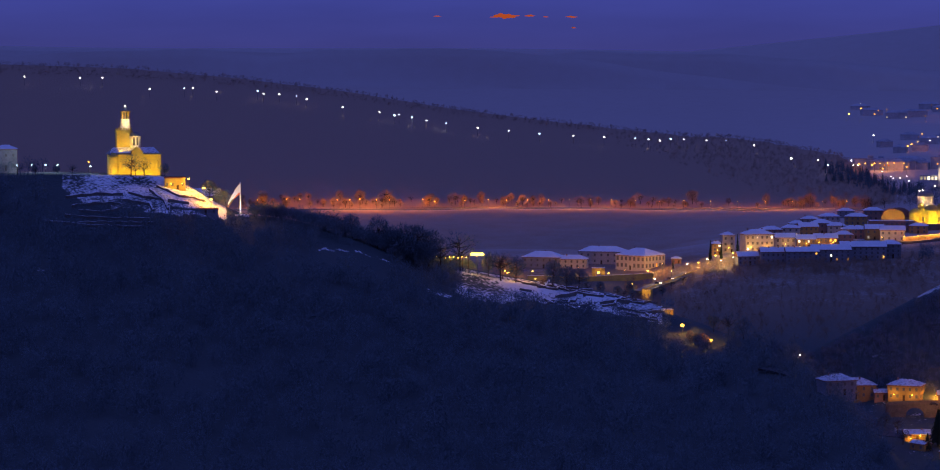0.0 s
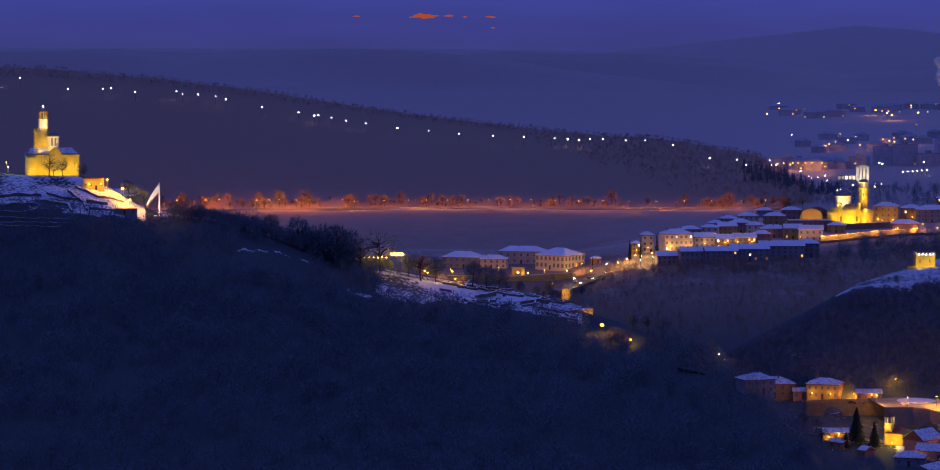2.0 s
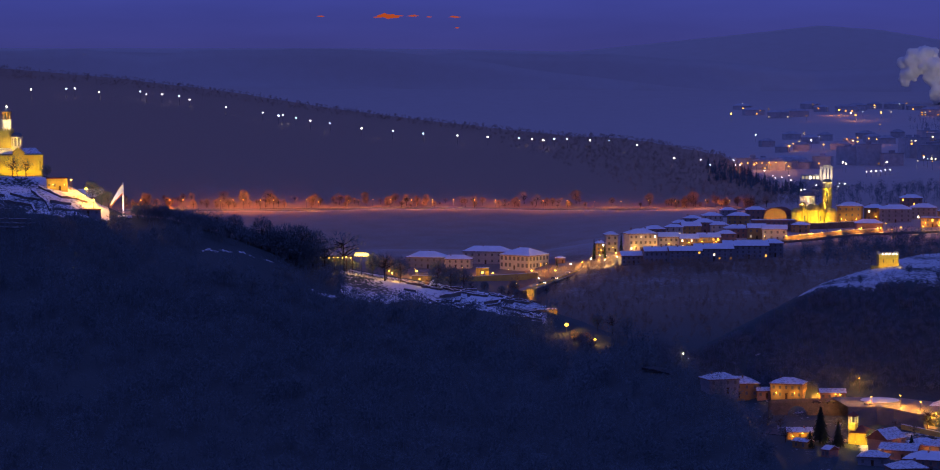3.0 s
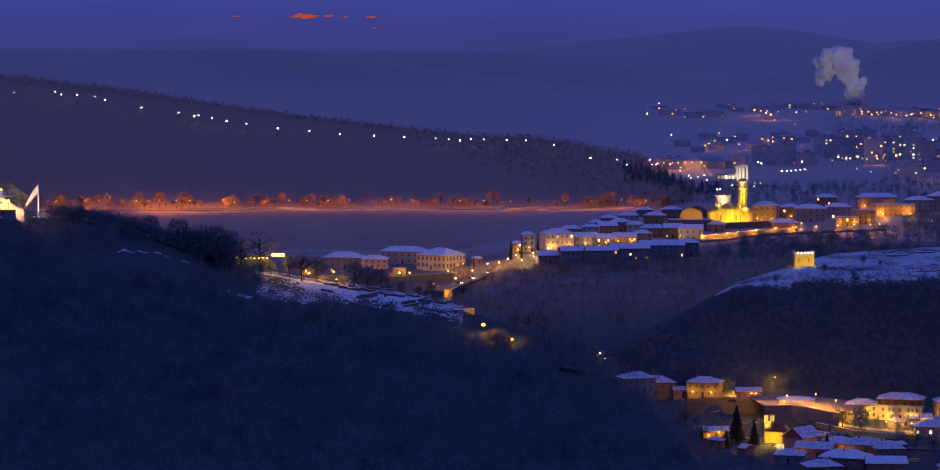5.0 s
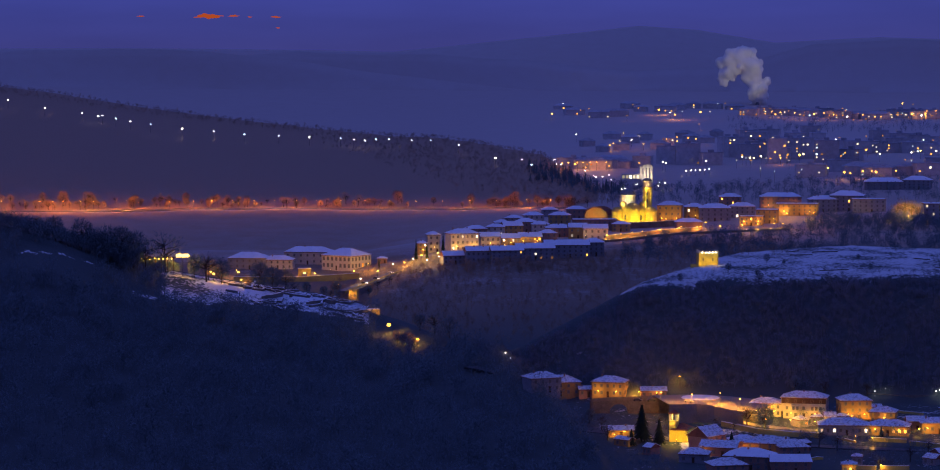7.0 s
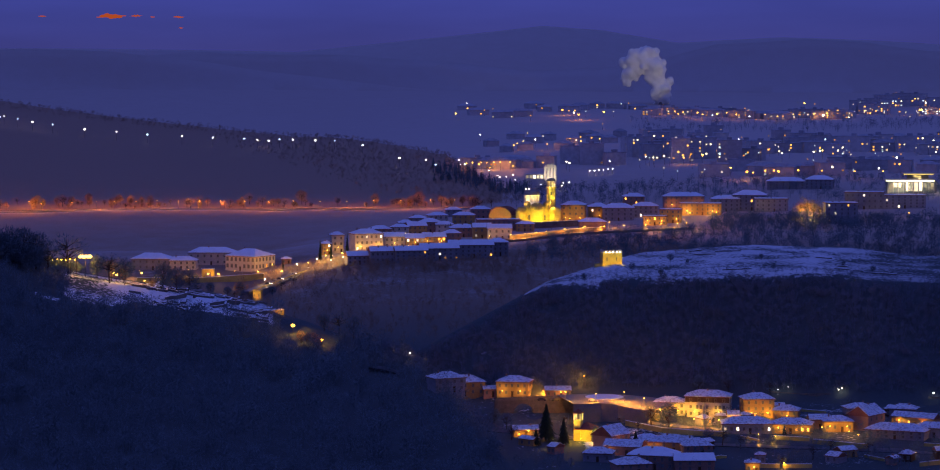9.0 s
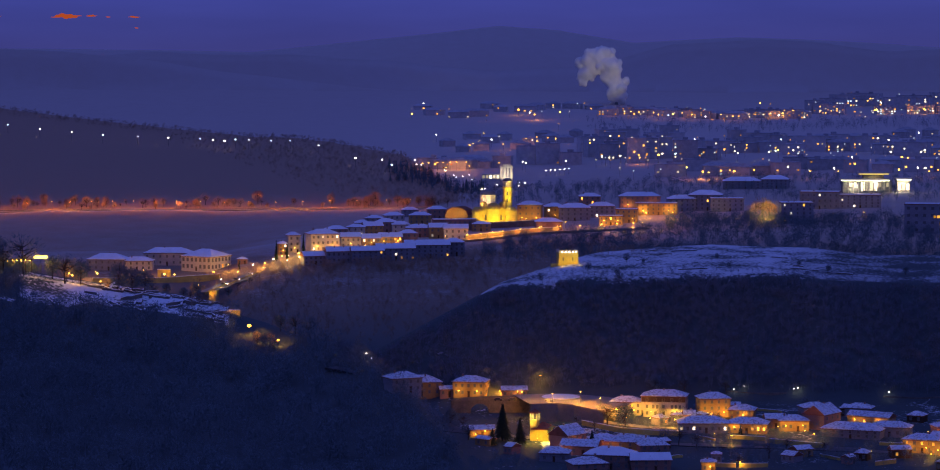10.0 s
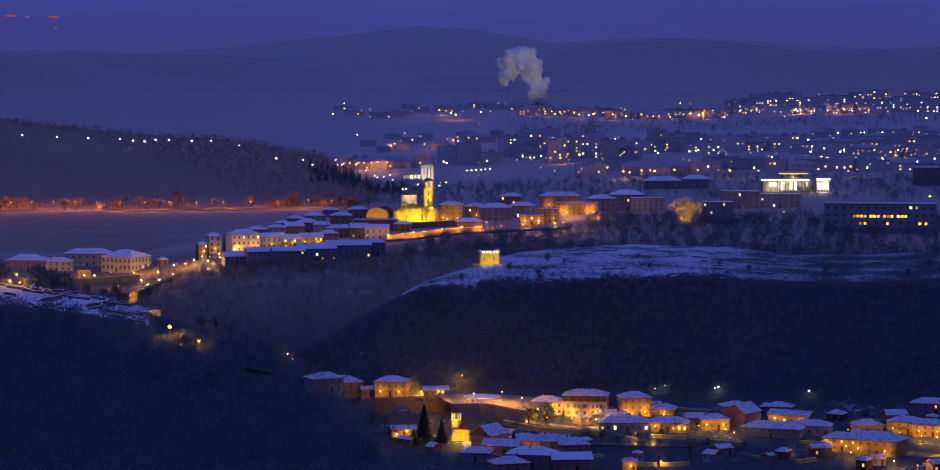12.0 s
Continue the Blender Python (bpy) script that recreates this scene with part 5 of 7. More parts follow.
    flood("flood_light", (1.0, 0.66, 0.06), 30000, (11, -11, 10.5), (8.8, 2, 18), 70, 0.3, ob)
    flood("flood_light", WARM, 6500, (8.8, -4, 22), (8.8, 2, 28), 60, 0.3, ob)


town_cathedral()


def barrel_hall():
    ob = thing("hall", 8.773, 1965, "yellow-lit hall with a curved roof", "hall", rot=-18)
    b = bmesh.new()
    prof = [(-8.5, -4), (-8.5, 4.5), (-7, 7.6), (-3.5, 9.6), (0, 10.2), (3.5, 9.6), (7, 7.6), (8.5, 4.5), (8.5, -4)]
    F = [b.verts.new((x, -6, z)) for x, z in prof]
    B = [b.verts.new((x, 8, z)) for x, z in prof]
    b.faces.new(F)
    b.faces.new(list(reversed(B)))
    for k in range(len(prof)):
        j = (k + 1) % len(prof)
        b.faces.new((F[k], B[k], B[j], F[j]))
    part("wall", b, M["plaster_ochre"], ob)
    b = bmesh.new()
    for p, q in zip(prof[1:-2], prof[2:-1]):
        v = [b.verts.new(c) for c in ((p[0] * 1.03, -6.3, p[1] + 0.12), (q[0] * 1.03, -6.3, q[1] + 0.12), (q[0] * 1.03, 8.3, q[1] + 0.12), (p[0] * 1.03, 8.3, p[1] + 0.12),
                                      (p[0] * 1.05, -6.3, p[1] + 0.4), (q[0] * 1.05, -6.3, q[1] + 0.4), (q[0] * 1.05, 8.3, q[1] + 0.4), (p[0] * 1.05, 8.3, p[1] + 0.4))]
        for f in ((0, 3, 2, 1), (4, 5, 6, 7), (0, 1, 5, 4), (1, 2, 6, 5), (2, 3, 7, 6), (3, 0, 4, 7)):
            b.faces.new([v[i] for i in f])
    part("roof", b, M["tile"], ob, "curved tiled roof")
    flood("flood_light", (1.0, 0.55, 0.05), 7000, (-1, -18, 1), (0, -6, 5), 80, 0.4, ob)


barrel_hall()
stone_wall([(9.034, 1905), (9.594, 1908), (10.154, 1912), (10.465, 1915)], 4.2, 1.2, "long dark retaining wall under the cathedral", "ruin", "retaining walls", "retaining_wall", "wall", broken=False)
W, O, R_, GR = "plaster_white", "plaster_ochre", "plaster_rose", "plaster_grey"
SN = "small old house with a snow-covered tiled roof"
LT = "tall old house lit by street lamps, snow on its roof"
DK = "terraced house with dark walls and a long snowy roof"
# strength of the lamps added to brighten these fronts
TOWN_LAMPS = {LT: 190, "large pale house with lit windows and a snowy roof": 900, "tall lamplit house with a snowy roof": 320, "low wide house with a broad snowy roof": 140,
              "lamplit shop with glowing ground-floor windows": 600, "lamplit town house with tall windows": 260, "large orange-lit building with a long facade": 1500,
              "large orange-lit building with a snowy roof": 700}
# (azimuth, distance), width, depth, height, wall, label, rows, columns, lit share, turn, roof
for (a, d), w, dp, h, wall, lb, rows, cols, lit, rot, roof in (
        ((5.331, 1781), 8, 8, 11, W, LT, 3, 2, 0.0, 12, "hip"),
        ((5.941, 1773), 19, 12, 11, W, "large pale house with lit windows and a snowy roof", 3, 6, 0.1, 18, "hip"),
        ((5.107, 1771), 6, 7, 7, O, LT, 3, 2, 0.1, 8, "hip"),
        ((6.513, 1782), 13, 9, 7, W, LT, 2, 4, 0.25, 6, "gable"),
        ((6.948, 1780), 12, 9, 5.5, O, LT, 2, 4, 0.4, 3, "gable"),
        ((7.345, 1784), 15, 9, 5.5, O, LT, 2, 5, 0.4, 4, "gable"),
        ((7.717, 1801), 11, 9, 6, R_, SN, 2, 3, 0.15, 8, "hip"),
        ((5.767, 1703), 15, 9, 5, GR, DK, 2, 5, 0.0, 14, "gable"),
        ((6.303, 1700), 18, 9, 7, GR, DK, 2, 6, 0.0, 10, "gable"),
        ((6.862, 1698), 20, 9, 6.5, GR, DK, 3, 6, 0.02, 8, "gable"),
        ((7.446, 1703), 24, 10, 7, GR, DK, 3, 7, 0.10, 7, "gable"),
        ((8.104, 1713), 28, 10, 7.5, GR, DK, 3, 8, 0.06, 7, "gable"),
        ((8.661, 1723), 13, 10, 8, GR, DK, 3, 4, 0.0, 4, "hip"),
        ((6.226, 1845), 14, 9, 6, R_, SN, 2, 4, 0.0, 10, "hip"), ((6.636, 1850), 12, 8, 6, W, SN, 2, 3, 0.05, -5, "hip"),
        ((6.972, 1857), 13, 9, 6, O, SN, 2, 4, 0.0, 14, "gable"), ((7.245, 1874), 14, 10, 7, R_, SN, 2, 4, 0.0, -8, "hip"),
        ((7.568, 1865), 12, 9, 6, W, SN, 2, 3, 0.1, 5, "hip"), ((7.418, 1954), 14, 9, 6, W, SN, 2, 4, 0.0, 10, "hip"),
        ((7.963, 1950), 15, 9, 6, O, SN, 2, 4, 0.05, -6, "hip"), ((7.940, 1842), 17, 10, 6, R_, SN, 2, 5, 0.0, 8, "hip"),
        ((8.337, 1829), 12, 9, 7, O, SN, 2, 3, 0.1, 4, "gable"), ((8.708, 1815), 16, 9, 7, W, SN, 2, 4, 0.0, 0, "gable"),
        ((8.682, 1890), 30, 10, 7, R_, "wide dim building with a flat snowy roof", 2, 9, 0.0, 6, "flat"),
        ((7.008, 1936), 11, 8, 5, GR, SN, 2, 3, 0.0, -12, "hip"), ((7.752, 2026), 12, 8, 5, GR, SN, 2, 3, 0.0, 6, "hip"),
        ((6.760, 1892), 10, 8, 5, GR, SN, 2, 3, 0.0, 9, "hip"), ((8.310, 1994), 14, 9, 7, R_, SN, 2, 4, 0.0, 4, "hip"),
        ((9.239, 1880), 12, 8, 5, O, SN, 2, 3, 0.0, -4, "hip"),
        ((10.249, 1954), 17, 11, 12, O, "tall lamplit house with a snowy roof", 3, 4, 0.05, -6, "hip"),
        ((10.631, 1867), 18, 10, 6, R_, "low wide house with a broad snowy roof", 1, 5, 0.0, 5, "hip"),
        ((10.752, 1968), 14, 10, 9, O, LT, 2, 3, 0.05, 8, "hip"),
        ((11.170, 1957), 22, 12, 9, GR, "tall dark block with a snowy hipped roof", 3, 5, 0.0, 2, "hip"),
        ((11.735, 1983), 18, 11, 8, GR, "tall dark block with a snowy hipped roof", 3, 5, 0.08, 2, "hip"),
        ((11.485, 2060), 16, 10, 9, R_, SN, 3, 4, 0.2, 2, "hip"),
        ((11.934, 1905), 16, 9, 6, O, "lamplit shop with glowing ground-floor windows", 2, 5, 0.45, -4, "flat"),
        ((12.257, 1923), 15, 11, 9, O, "lamplit town house with tall windows", 3, 4, 0.1, -4, "flat"),
        ((12.866, 1986), 30, 12, 8, O, "large orange-lit building with a long facade", 3, 8, 0.08, -3, "flat"),
        ((12.518, 2050), 30, 12, 9, R_, "large orange-lit building with a snowy roof", 3, 8, 0.05, 4, "hip"),
        ((13.375, 2025), 20, 11, 9, GR, "dim house with a broad snowy roof", 3, 5, 0.12, 8, "hip"),
        ((13.884, 2029), 24, 14, 11, GR, "dim house with a broad snowy roof", 4, 6, 0.06, -5, "hip"),
        ((14.318, 2014), 24, 13, 9, GR, "dim house with a broad snowy roof", 3, 6, 0.02, 4, "flat"),
        ((15.742, 1917), 22, 14, 14, GR, "dark block of flats with a few lit windows", 5, 5, 0.15, 8, "flat"),
        ((16.233, 2020), 28, 13, 12, GR, "dim house with a broad snowy roof", 3, 7, 0.02, -4, "flat"),
        ((17.034, 2020), 30, 13, 9, GR, "dark block of flats with a few lit windows", 4, 7, 0.03, 5, "flat"),
        ((14.626, 2215), 30, 13, 6, GR, "dim house with a broad snowy roof", 3, 6, 0.03, 3, "hip"),
        ((15.307, 2215), 22, 13, 7, GR, "dim house with a broad snowy roof", 3, 6, 0.03, -6, "hip")):
    house(a, d, w, dp, h, lb, wall, roof, rows=rows, cols=cols, lit=lit, rot=rot, glowing=("lit", "lit_white"), chimneys=1 + (w > 16), frames=d < 1850 and wall != GR, pw=1.1, ph=1.5, rh=None if roof != "gable" else 0.3 * dp,
          lamps=[(x, 3.2, pw_, "bulb_yellow", (1.0, 0.46, 0.05)) for x in ((-0.3, 0.3) if w > 14 else (0.0,))] if (pw_ := TOWN_LAMPS.get(lb, 0)) else ())
for a, d, h in ((5.543, 1725, 17), (4.210, 1712, 8), (4.982, 1728, 14), (7.691, 1850, 9), (5.206, 1730, 12)):
    tree(a, d, h, "cypress", 1)
# the terrace road below the cathedral, its wall and lamps
ROADT = [(8.909, 1790), (9.469, 1800), (10.092, 1812), (10.839, 1825), (11.586, 1838), (12.208, 1848), (12.643, 1862)]
ribbon("road", ROADT, 8.0, "lamplit terrace road above a retaining wall", "asphalt", lift=1.2, thick=4.5)
stone_wall([(a, d + 7) for a, d in ROADT[:4]], 3.8, 1.2, "retaining wall lit orange above the terrace road", "ruin", "retaining walls", "retaining_wall", "wall", broken=False)
stone_wall([(a, d - 5) for a, d in ROADT], 1.5, 0.6, "parapet wall along the terrace road", "ruin", "parapets", "parapet", "wall", cap=False, broken=False)
for k, (a, d, p) in enumerate([(8.947, 1796, 2200), (9.233, 1800, 2000), (9.469, 1806, 1500), (9.681, 1808, 2200), (10.055, 1816, 2200), (10.441, 1822, 2200), (10.876, 1830, 2600), (11.287, 1836, 2600),
                               (11.735, 1842, 3200), (12.059, 1848, 3500), (12.394, 1856, 4200), (12.581, 1862, 3800), (12.655, 1950, 4000), (13.201, 1950, 2400), (10.988, 1890, 1600), (10.167, 1930, 1600)]):
    street_lamp(a, d, 4.6, "bulb_sodium" if k % 4 else "bulb_yellow", (1.0, 0.36, 0.03), p * (1.7 if k < 6 else 2.0), 0.6, "sodium street lamp on the terrace road", "lamps on the terrace road")
for k, (a, d, p) in enumerate([(5.954, 1702, 2400), (6.326, 1742, 1600), (6.824, 1745, 2000), (7.197, 1748, 2600), (7.507, 1752, 2600), (5.456, 1710, 3500), (7.592, 1835, 700), (6.139, 1850, 500), (8.498, 1800, 900), (5.207, 1700, 2500)]):
    street_lamp(a, d, 4.2, "bulb_white" if k % 2 else "bulb_yellow", (1.0, 0.58, 0.16), p * 1.5, 0.45, "street lamp with a warm bright head", "lamps in the old town")
car(11.748, 1844, 70, "car_pale", "silver car on the lit road with headlights on")


def lit_monument():
    ob = thing("monument", 9.756, 2330, "tall pale monument of upright slabs, floodlit", "monument", up=6.5)
    for k, (x, h) in enumerate(((-4.2, 10.5), (-1.4, 11.5), (1.4, 11.8), (4.2, 11))):
        b = bmesh.new()
        box(b, x - 1.05, x + 1.05, -1.2, 1.2, -9, h + 2)
        box(b, x - 1.15, x + 1.15, -1.3, 1.3, h + 2, h + 2.3)
        part("slab", b, M["plaster_white"], ob)
    flood("flood_light", (1.0, 0.85, 0.6), 9000, (0, -11, 2), (0, 0, 8), 90, 0.4, ob)
    s = thing("pavilion", 9.470, 2335, "low pavilion with a row of bright windows", "pavilion", up=5.0)
    b = bmesh.new()
    box(b, -9, 9, -3, 3, -9, 6.5)
    box(b, -9.4, 9.4, -3.4, 3.4, 6.5, 7)
    part("wall", b, M["hazed_render"], s)
    for k in range(6):
        window(s, -7.5 + 3 * k, -3.1, 3.2, 1.9, 2.6, "lit_white", 0, False)
    return ob


lit_monument()


def bright_hall():
    """The modern white-lit building with overhanging roofs."""
    ob = thing("exhibition_hall", 17.178, 2170, "modern hall with broad canopies lit bright white", "hall", rot=5)
    b = bmesh.new()
    box(b, -19, 19, -4, 10, -4, 9.6)
    part("wall", b, M["concrete"], ob)
    b = bmesh.new()
    box(b, -3, 13, -1, 8, 9.6, 14.4)
    part("upper_storey", b, M["concrete"], ob, "set-back upper storey")
    for x0, x1, z, y0 in ((-21, 17, 9.8, -11), (-7, 17, 14.6, -5), (22, 34, 10.4, -9)):
        b = bmesh.new()
        box(b, x0, x1, y0, 9, z, z + 1.2)
        box(b, x0 + 0.4, x1 - 0.4, y0 + 0.4, 8.6, z + 1.2, z + 1.4)
        can = part("canopy", b, M["plaster_white"], ob, "flat projecting canopy")
        # the bright canopy edge is an added glowing strip, not known lamps
        b = bmesh.new()
        box(b, x0 + 0.5, x1 - 0.5, y0 - 0.25, y0 - 0.003, z - 0.3, z + 0.5)
        part("strip_light", b, M["lit_canopy" if z > 12 else "canopy_glow"], can, "canopy edge made to glow as if floodlit")
    b = bmesh.new()
    box(b, 23, 33, -5, 8, -4, 10.2)
    part("wing", b, M["plaster_white"], ob)
    for k in range(10):
        b = bmesh.new()
        box(b, -19 + 3.9 * k, -18.4 + 3.9 * k, -10.4, -9.8, -4, 9.8)
        part("pillar", b, M["plaster_white"], ob)
    for k in range(11):
        if k not in (0, 3, 9):
            window(ob, -16 + 3.2 * k, -4.1, 1.6 if 3 < k < 8 else 4.6, 2.6, 6.8 if 3 < k < 8 else 3.4, "lit_white", 0, False)
    for k in range(3):
        window(ob, 24.8 + 3.2 * k, -5.1, 2.4, 2.4, 4.6, "lit_white", 0, False)
    for x in (-10, 6):
        light("canopy_light", (1.0, 0.88, 0.56), 5200, (x, -8, 7.0), 0.5, ob)
    light("canopy_light", (1.0, 0.88, 0.56), 2600, (28, -8, 7.0), 0.5, ob)
    light("canopy_light", (1.0, 0.74, 0.25), 900, (5, -4, 12.6), 0.5, ob)


bright_hall()
# the long dark block with one lit storey
lb_ = house(19.095, 1860, 74, 16, 19, "long dark building with one storey of lit windows", GR, "flat", rows=4, cols=14, lit=0.0, group="", name="office_building", category="building", chimneys=0, pw=2.0, ph=1.9, frames=False, door=False, cover="thin_snow")
for k, x in enumerate((-17, -14.6, -12.2, -9.8, -6, -3.6, -1.2, 3, 5.4, 7.8, 12, 14.4, 16.8)):
    window(lb_, x, -8.16, 10.4, 1.8, 1.6, "lit", 0, False)
for x in (-13, -9.8, 4.8, 26, 30):
    window(lb_, x, -8.16, 5.6, 1.6, 1.6, "lit", 0, False)
for x in (20, 24):
    window(lb_, x, -8.16, 16.2, 1.4, 1.6, "lit_white", 0, False)
house(20.056, 2250, 24, 14, 14, "pale concrete slab block of flats", "concrete", "flat", rows=5, cols=8, lit=0.03, group="blocks of flats", name="apartment_building", category="building", chimneys=0)
street_lamp(18.004, 1950, 4.0, "bulb_white", (1.0, 0.85, 0.6), 600, 1.0, "bright white lamp by the long building", "lamps in the new town")
street_lamp(18.359, 1950, 2.6, "bulb_yellow", (1.0, 0.85, 0.6), 500, 0.8, "bright white lamp by the long building", "lamps in the new town")
street_lamp(17.133, 1960, 3.0, "bulb_sodium", SODIUM, 300, 0.7, group="lamps in the new town")
for k, (a, d, h) in enumerate(((14.902, 1955, 9), (15.063, 1952, 12), (15.186, 1954, 10), (15.310, 1956, 8))):
    tree(a, d, h * 1.3, "paled", 6 + k % 2, label="bare tree lit yellow by a lamp at its foot", group="lamplit trees")
street_lamp(15.137, 1946, 3.0, "bulb_yellow", (1.0, 0.55, 0.03), 32000, 0.3, "yellow lamp at the foot of bare trees", "lamps in the new town")


# ---- the flat hill: its tower ----
def hill_tower():
    ob = thing("fortress_tower", 11.014, 1425, "floodlit stone fortress tower with battlements", "tower", rot=9)
    b = bmesh.new()
    box(b, -4.8, 5.2, -4.5, 4.5, -4, 5.8)
    part("shaft", b, M["limestone"], ob)
    for k in range(6):
        b = bmesh.new()
        box(b, -4.9 + 1.82 * k, -3.9 + 1.82 * k, -4.6, -3.8, 5.8, 7.3)
        part("battlement", b, M["plaster_white"], ob)
    for s in (-4.5, 4.8):
        for k in range(3):
            b = bmesh.new()
            box(b, s - 0.4, s + 0.4, -2.2 + 2.4 * k, -1.0 + 2.4 * k, 5.8, 7.3)
            part("battlement", b, M["plaster_white"], ob)
    for x in (-2.6, 2.4):
        b = bmesh.new()
        box(b, x - 0.3, x + 0.3, -4.56, -4.48, 1.8, 3.6)
        part("slit", b, M["glass"], ob, "narrow dark opening")
    b = bmesh.new()
    box(b, -8.6, -4.8, -3.6, 0, -5, 0.2)
    part("spur_wall", b, M["limestone"], ob)
    flood("flood_light", FLOOD, 4000, (-5, -13, -0.5), (0, -4, 3), 80, 0.4, ob)
    flood("flood_light", FLOOD, 3400, (7, -12, 0.2), (1, -4, 3), 80, 0.4, ob)
    for x in (-3.1, -1.3, 0.5, 2.4, 4.0):
        e = bmesh.new()
        turned(e, [(0.15, -0.3), (0.42, 0.0), (0.15, 0.3)], 8)
        part("lamp", e, M["bulb_white"], ob, "small white lamp between the battlements", pose(x, -4.7, 6.3))


hill_tower()
rng_t = random.Random(21)
for k in range(9):
    az0 = rng_t.uniform(11.3, 20)
    d0 = rng_t.uniform(1385, 1490)
    stone_wall([(az0, d0), (az0 + rng_t.uniform(0.2, 0.6), d0 + rng_t.uniform(-5, 5))], 0.6, 1.2, "low ruined stone wall lying in the snow", group="ruined walls on the flat hill")
for k in range(14):
    az0 = rng_t.uniform(10.2, 20.4)
    d0 = float(line(az0, TRAP_FRONT, 1)) + rng_t.uniform(-4, 60)
    tree(round(az0, 3), round(d0), rng_t.uniform(2.5, 5.5), "bare", 1 + k % 5, label="small leafless tree standing in snow", group="trees on the flat hill", turn=41 * k)

# ---- the far city ----
CITY_LB = ("distant block of flats with scattered lit windows", "distant house with a lit window or two", "distant tall block with many lit windows")


def far_block(az, d, w, h, n, tall, rot, warm, group):
    rng = random.Random(round(az * 1000) + round(d))
    wall = "hazed_render"
    ob = thing("apartment_building" if h > 9 else "house", az, d, CITY_LB[2 if tall else (0 if h > 9 else 1)], "building" if h > 9 else "house", group, rot)
    b = bmesh.new()
    dp = 12
    box(b, -w / 2, w / 2, -dp / 2, dp / 2, -8, h)
    part("wall", b, M[wall], ob)
    b = bmesh.new()
    if h > 9:
        box(b, -w / 2 - 0.4, w / 2 + 0.4, -dp / 2 - 0.4, dp / 2 + 0.4, h, h + 0.6)
        box(b, -2.5, 2.5, -2, 2, h + 0.6, h + 3)
    else:
        hip(b, w, dp, h + 0.2, 3.0, 0.6)
    part("roof", b, M["far_roof"], ob)
    rows, cols = max(1, int(h / 3)), max(2, int(w / 4))
    cells = [(i, k) for i in range(rows) for k in range(cols)]
    rng.shuffle(cells)
    for i, k in cells[:n]:
        pane = rng.choice(("lit", "lit", "lit", "lit_white") if warm else ("lit_white", "lit_cool", "lit", "lit_white"))
        window(ob, w * ((k + 0.5) / cols - 0.5), -dp / 2 - 0.06, 3 * i + 0.9, *((1.5, 1.3) if d < 3300 else (1.9, 1.5)), pane, 0, False)
    return ob


rng_c = random.Random(77)
GC = "buildings of the far city"
# the estates, quarter by quarter: azimuths, distances, how many, height, lit windows, warm share
for a0, a1, d0, d1, n, h0, h1, w0, w1, lit0, lit1, warm in (
        (16.0, 20.9, 3880, 4120, 34, 9, 18, 20, 50, 4, 11, 0.5), (14.6, 15.8, 3740, 3860, 9, 8, 14, 24, 50, 6, 12, 0.9), (11.7, 14.6, 3720, 3800, 14, 7, 11, 24, 56, 2, 6, 0.9), (7.8, 11.7, 3640, 3900, 11, 5, 8, 16, 34, 0, 2, 0.8),
        (14.6, 20.9, 2650, 2960, 44, 7, 16, 16, 34, 2, 6, 0.5), (11.4, 13.2, 2600, 2860, 17, 12, 24, 14, 26, 3, 8, 0.35), (13.2, 14.6, 2600, 2860, 8, 9, 22, 14, 26, 2, 5, 0.4), (8.4, 11.4, 2820, 3150, 12, 5, 7, 12, 20, 0, 1, 0.8),
        (8.2, 9.3, 2560, 2600, 7, 6, 10, 20, 34, 1, 3, 0.9), (9.3, 11.2, 2580, 2640, 4, 10, 20, 16, 24, 0, 1, 0.9), (12.8, 20.8, 2360, 2500, 20, 6, 11, 16, 30, 0, 3, 0.4),
        (17.5, 20.8, 3060, 3180, 8, 6, 9, 14, 24, 0, 2, 0.4)):
    for k in range(n):
        a = a0 + (a1 - a0) * (k + rng_c.uniform(0.1, 0.9)) / n
        far_block(round(a, 3), round(rng_c.uniform(d0, d1)), rng_c.uniform(w0, w1), rng_c.uniform(h0, h1), rng_c.randint(lit0, lit1), h1 > 20, rng_c.uniform(-25, 25), rng_c.random() < warm, GC)
# street lamps of the city, quarter by quarter: azimuth, distance, size
LAMP_SIZE = (0.85, 1.0, 1.2, 1.6)
ON_SKYLINE = [(8.57, 3736, 1), (9.351, 3566, 1), (9.475, 3834, 1), (10.009, 3696, 3), (10.344, 3586, 3), (10.841, 3362, 1), (11.847, 3700, 1), (11.995, 3722, 2), (12.169, 3730, 1), (12.331, 3704, 2), (12.504, 3694, 2),
              (12.678, 3736, 1), (12.802, 3692, 2), (12.901, 3648, 2), (13.0, 3716, 1), (13.397, 3720, 2), (13.508, 3656, 1), (13.595, 3674, 2), (14.189, 3706, 2), (14.437, 3658, 2), (14.758, 3738, 2), (14.869, 3722, 1),
              (14.968, 3714, 1), (15.079, 3728, 1), (15.178, 3732, 2), (15.301, 3730, 1), (15.449, 3736, 2), (15.548, 3720, 1), (15.671, 3730, 1), (17.328, 3880, 3), (18.343, 3880, 3), (18.001, 3900, 1)]
for k, (a, d, s_) in enumerate(ON_SKYLINE):
    street_lamp(a, d, 8.0, "bulb_faint_warm" if s_ < 2 else "bulb_sodium", (1.0, 0.34, 0.04), (0, 500, 1500, 9000)[s_], LAMP_SIZE[s_] * 1.15, "sodium lamp on a street of the far quarter", "street lamps of the city")
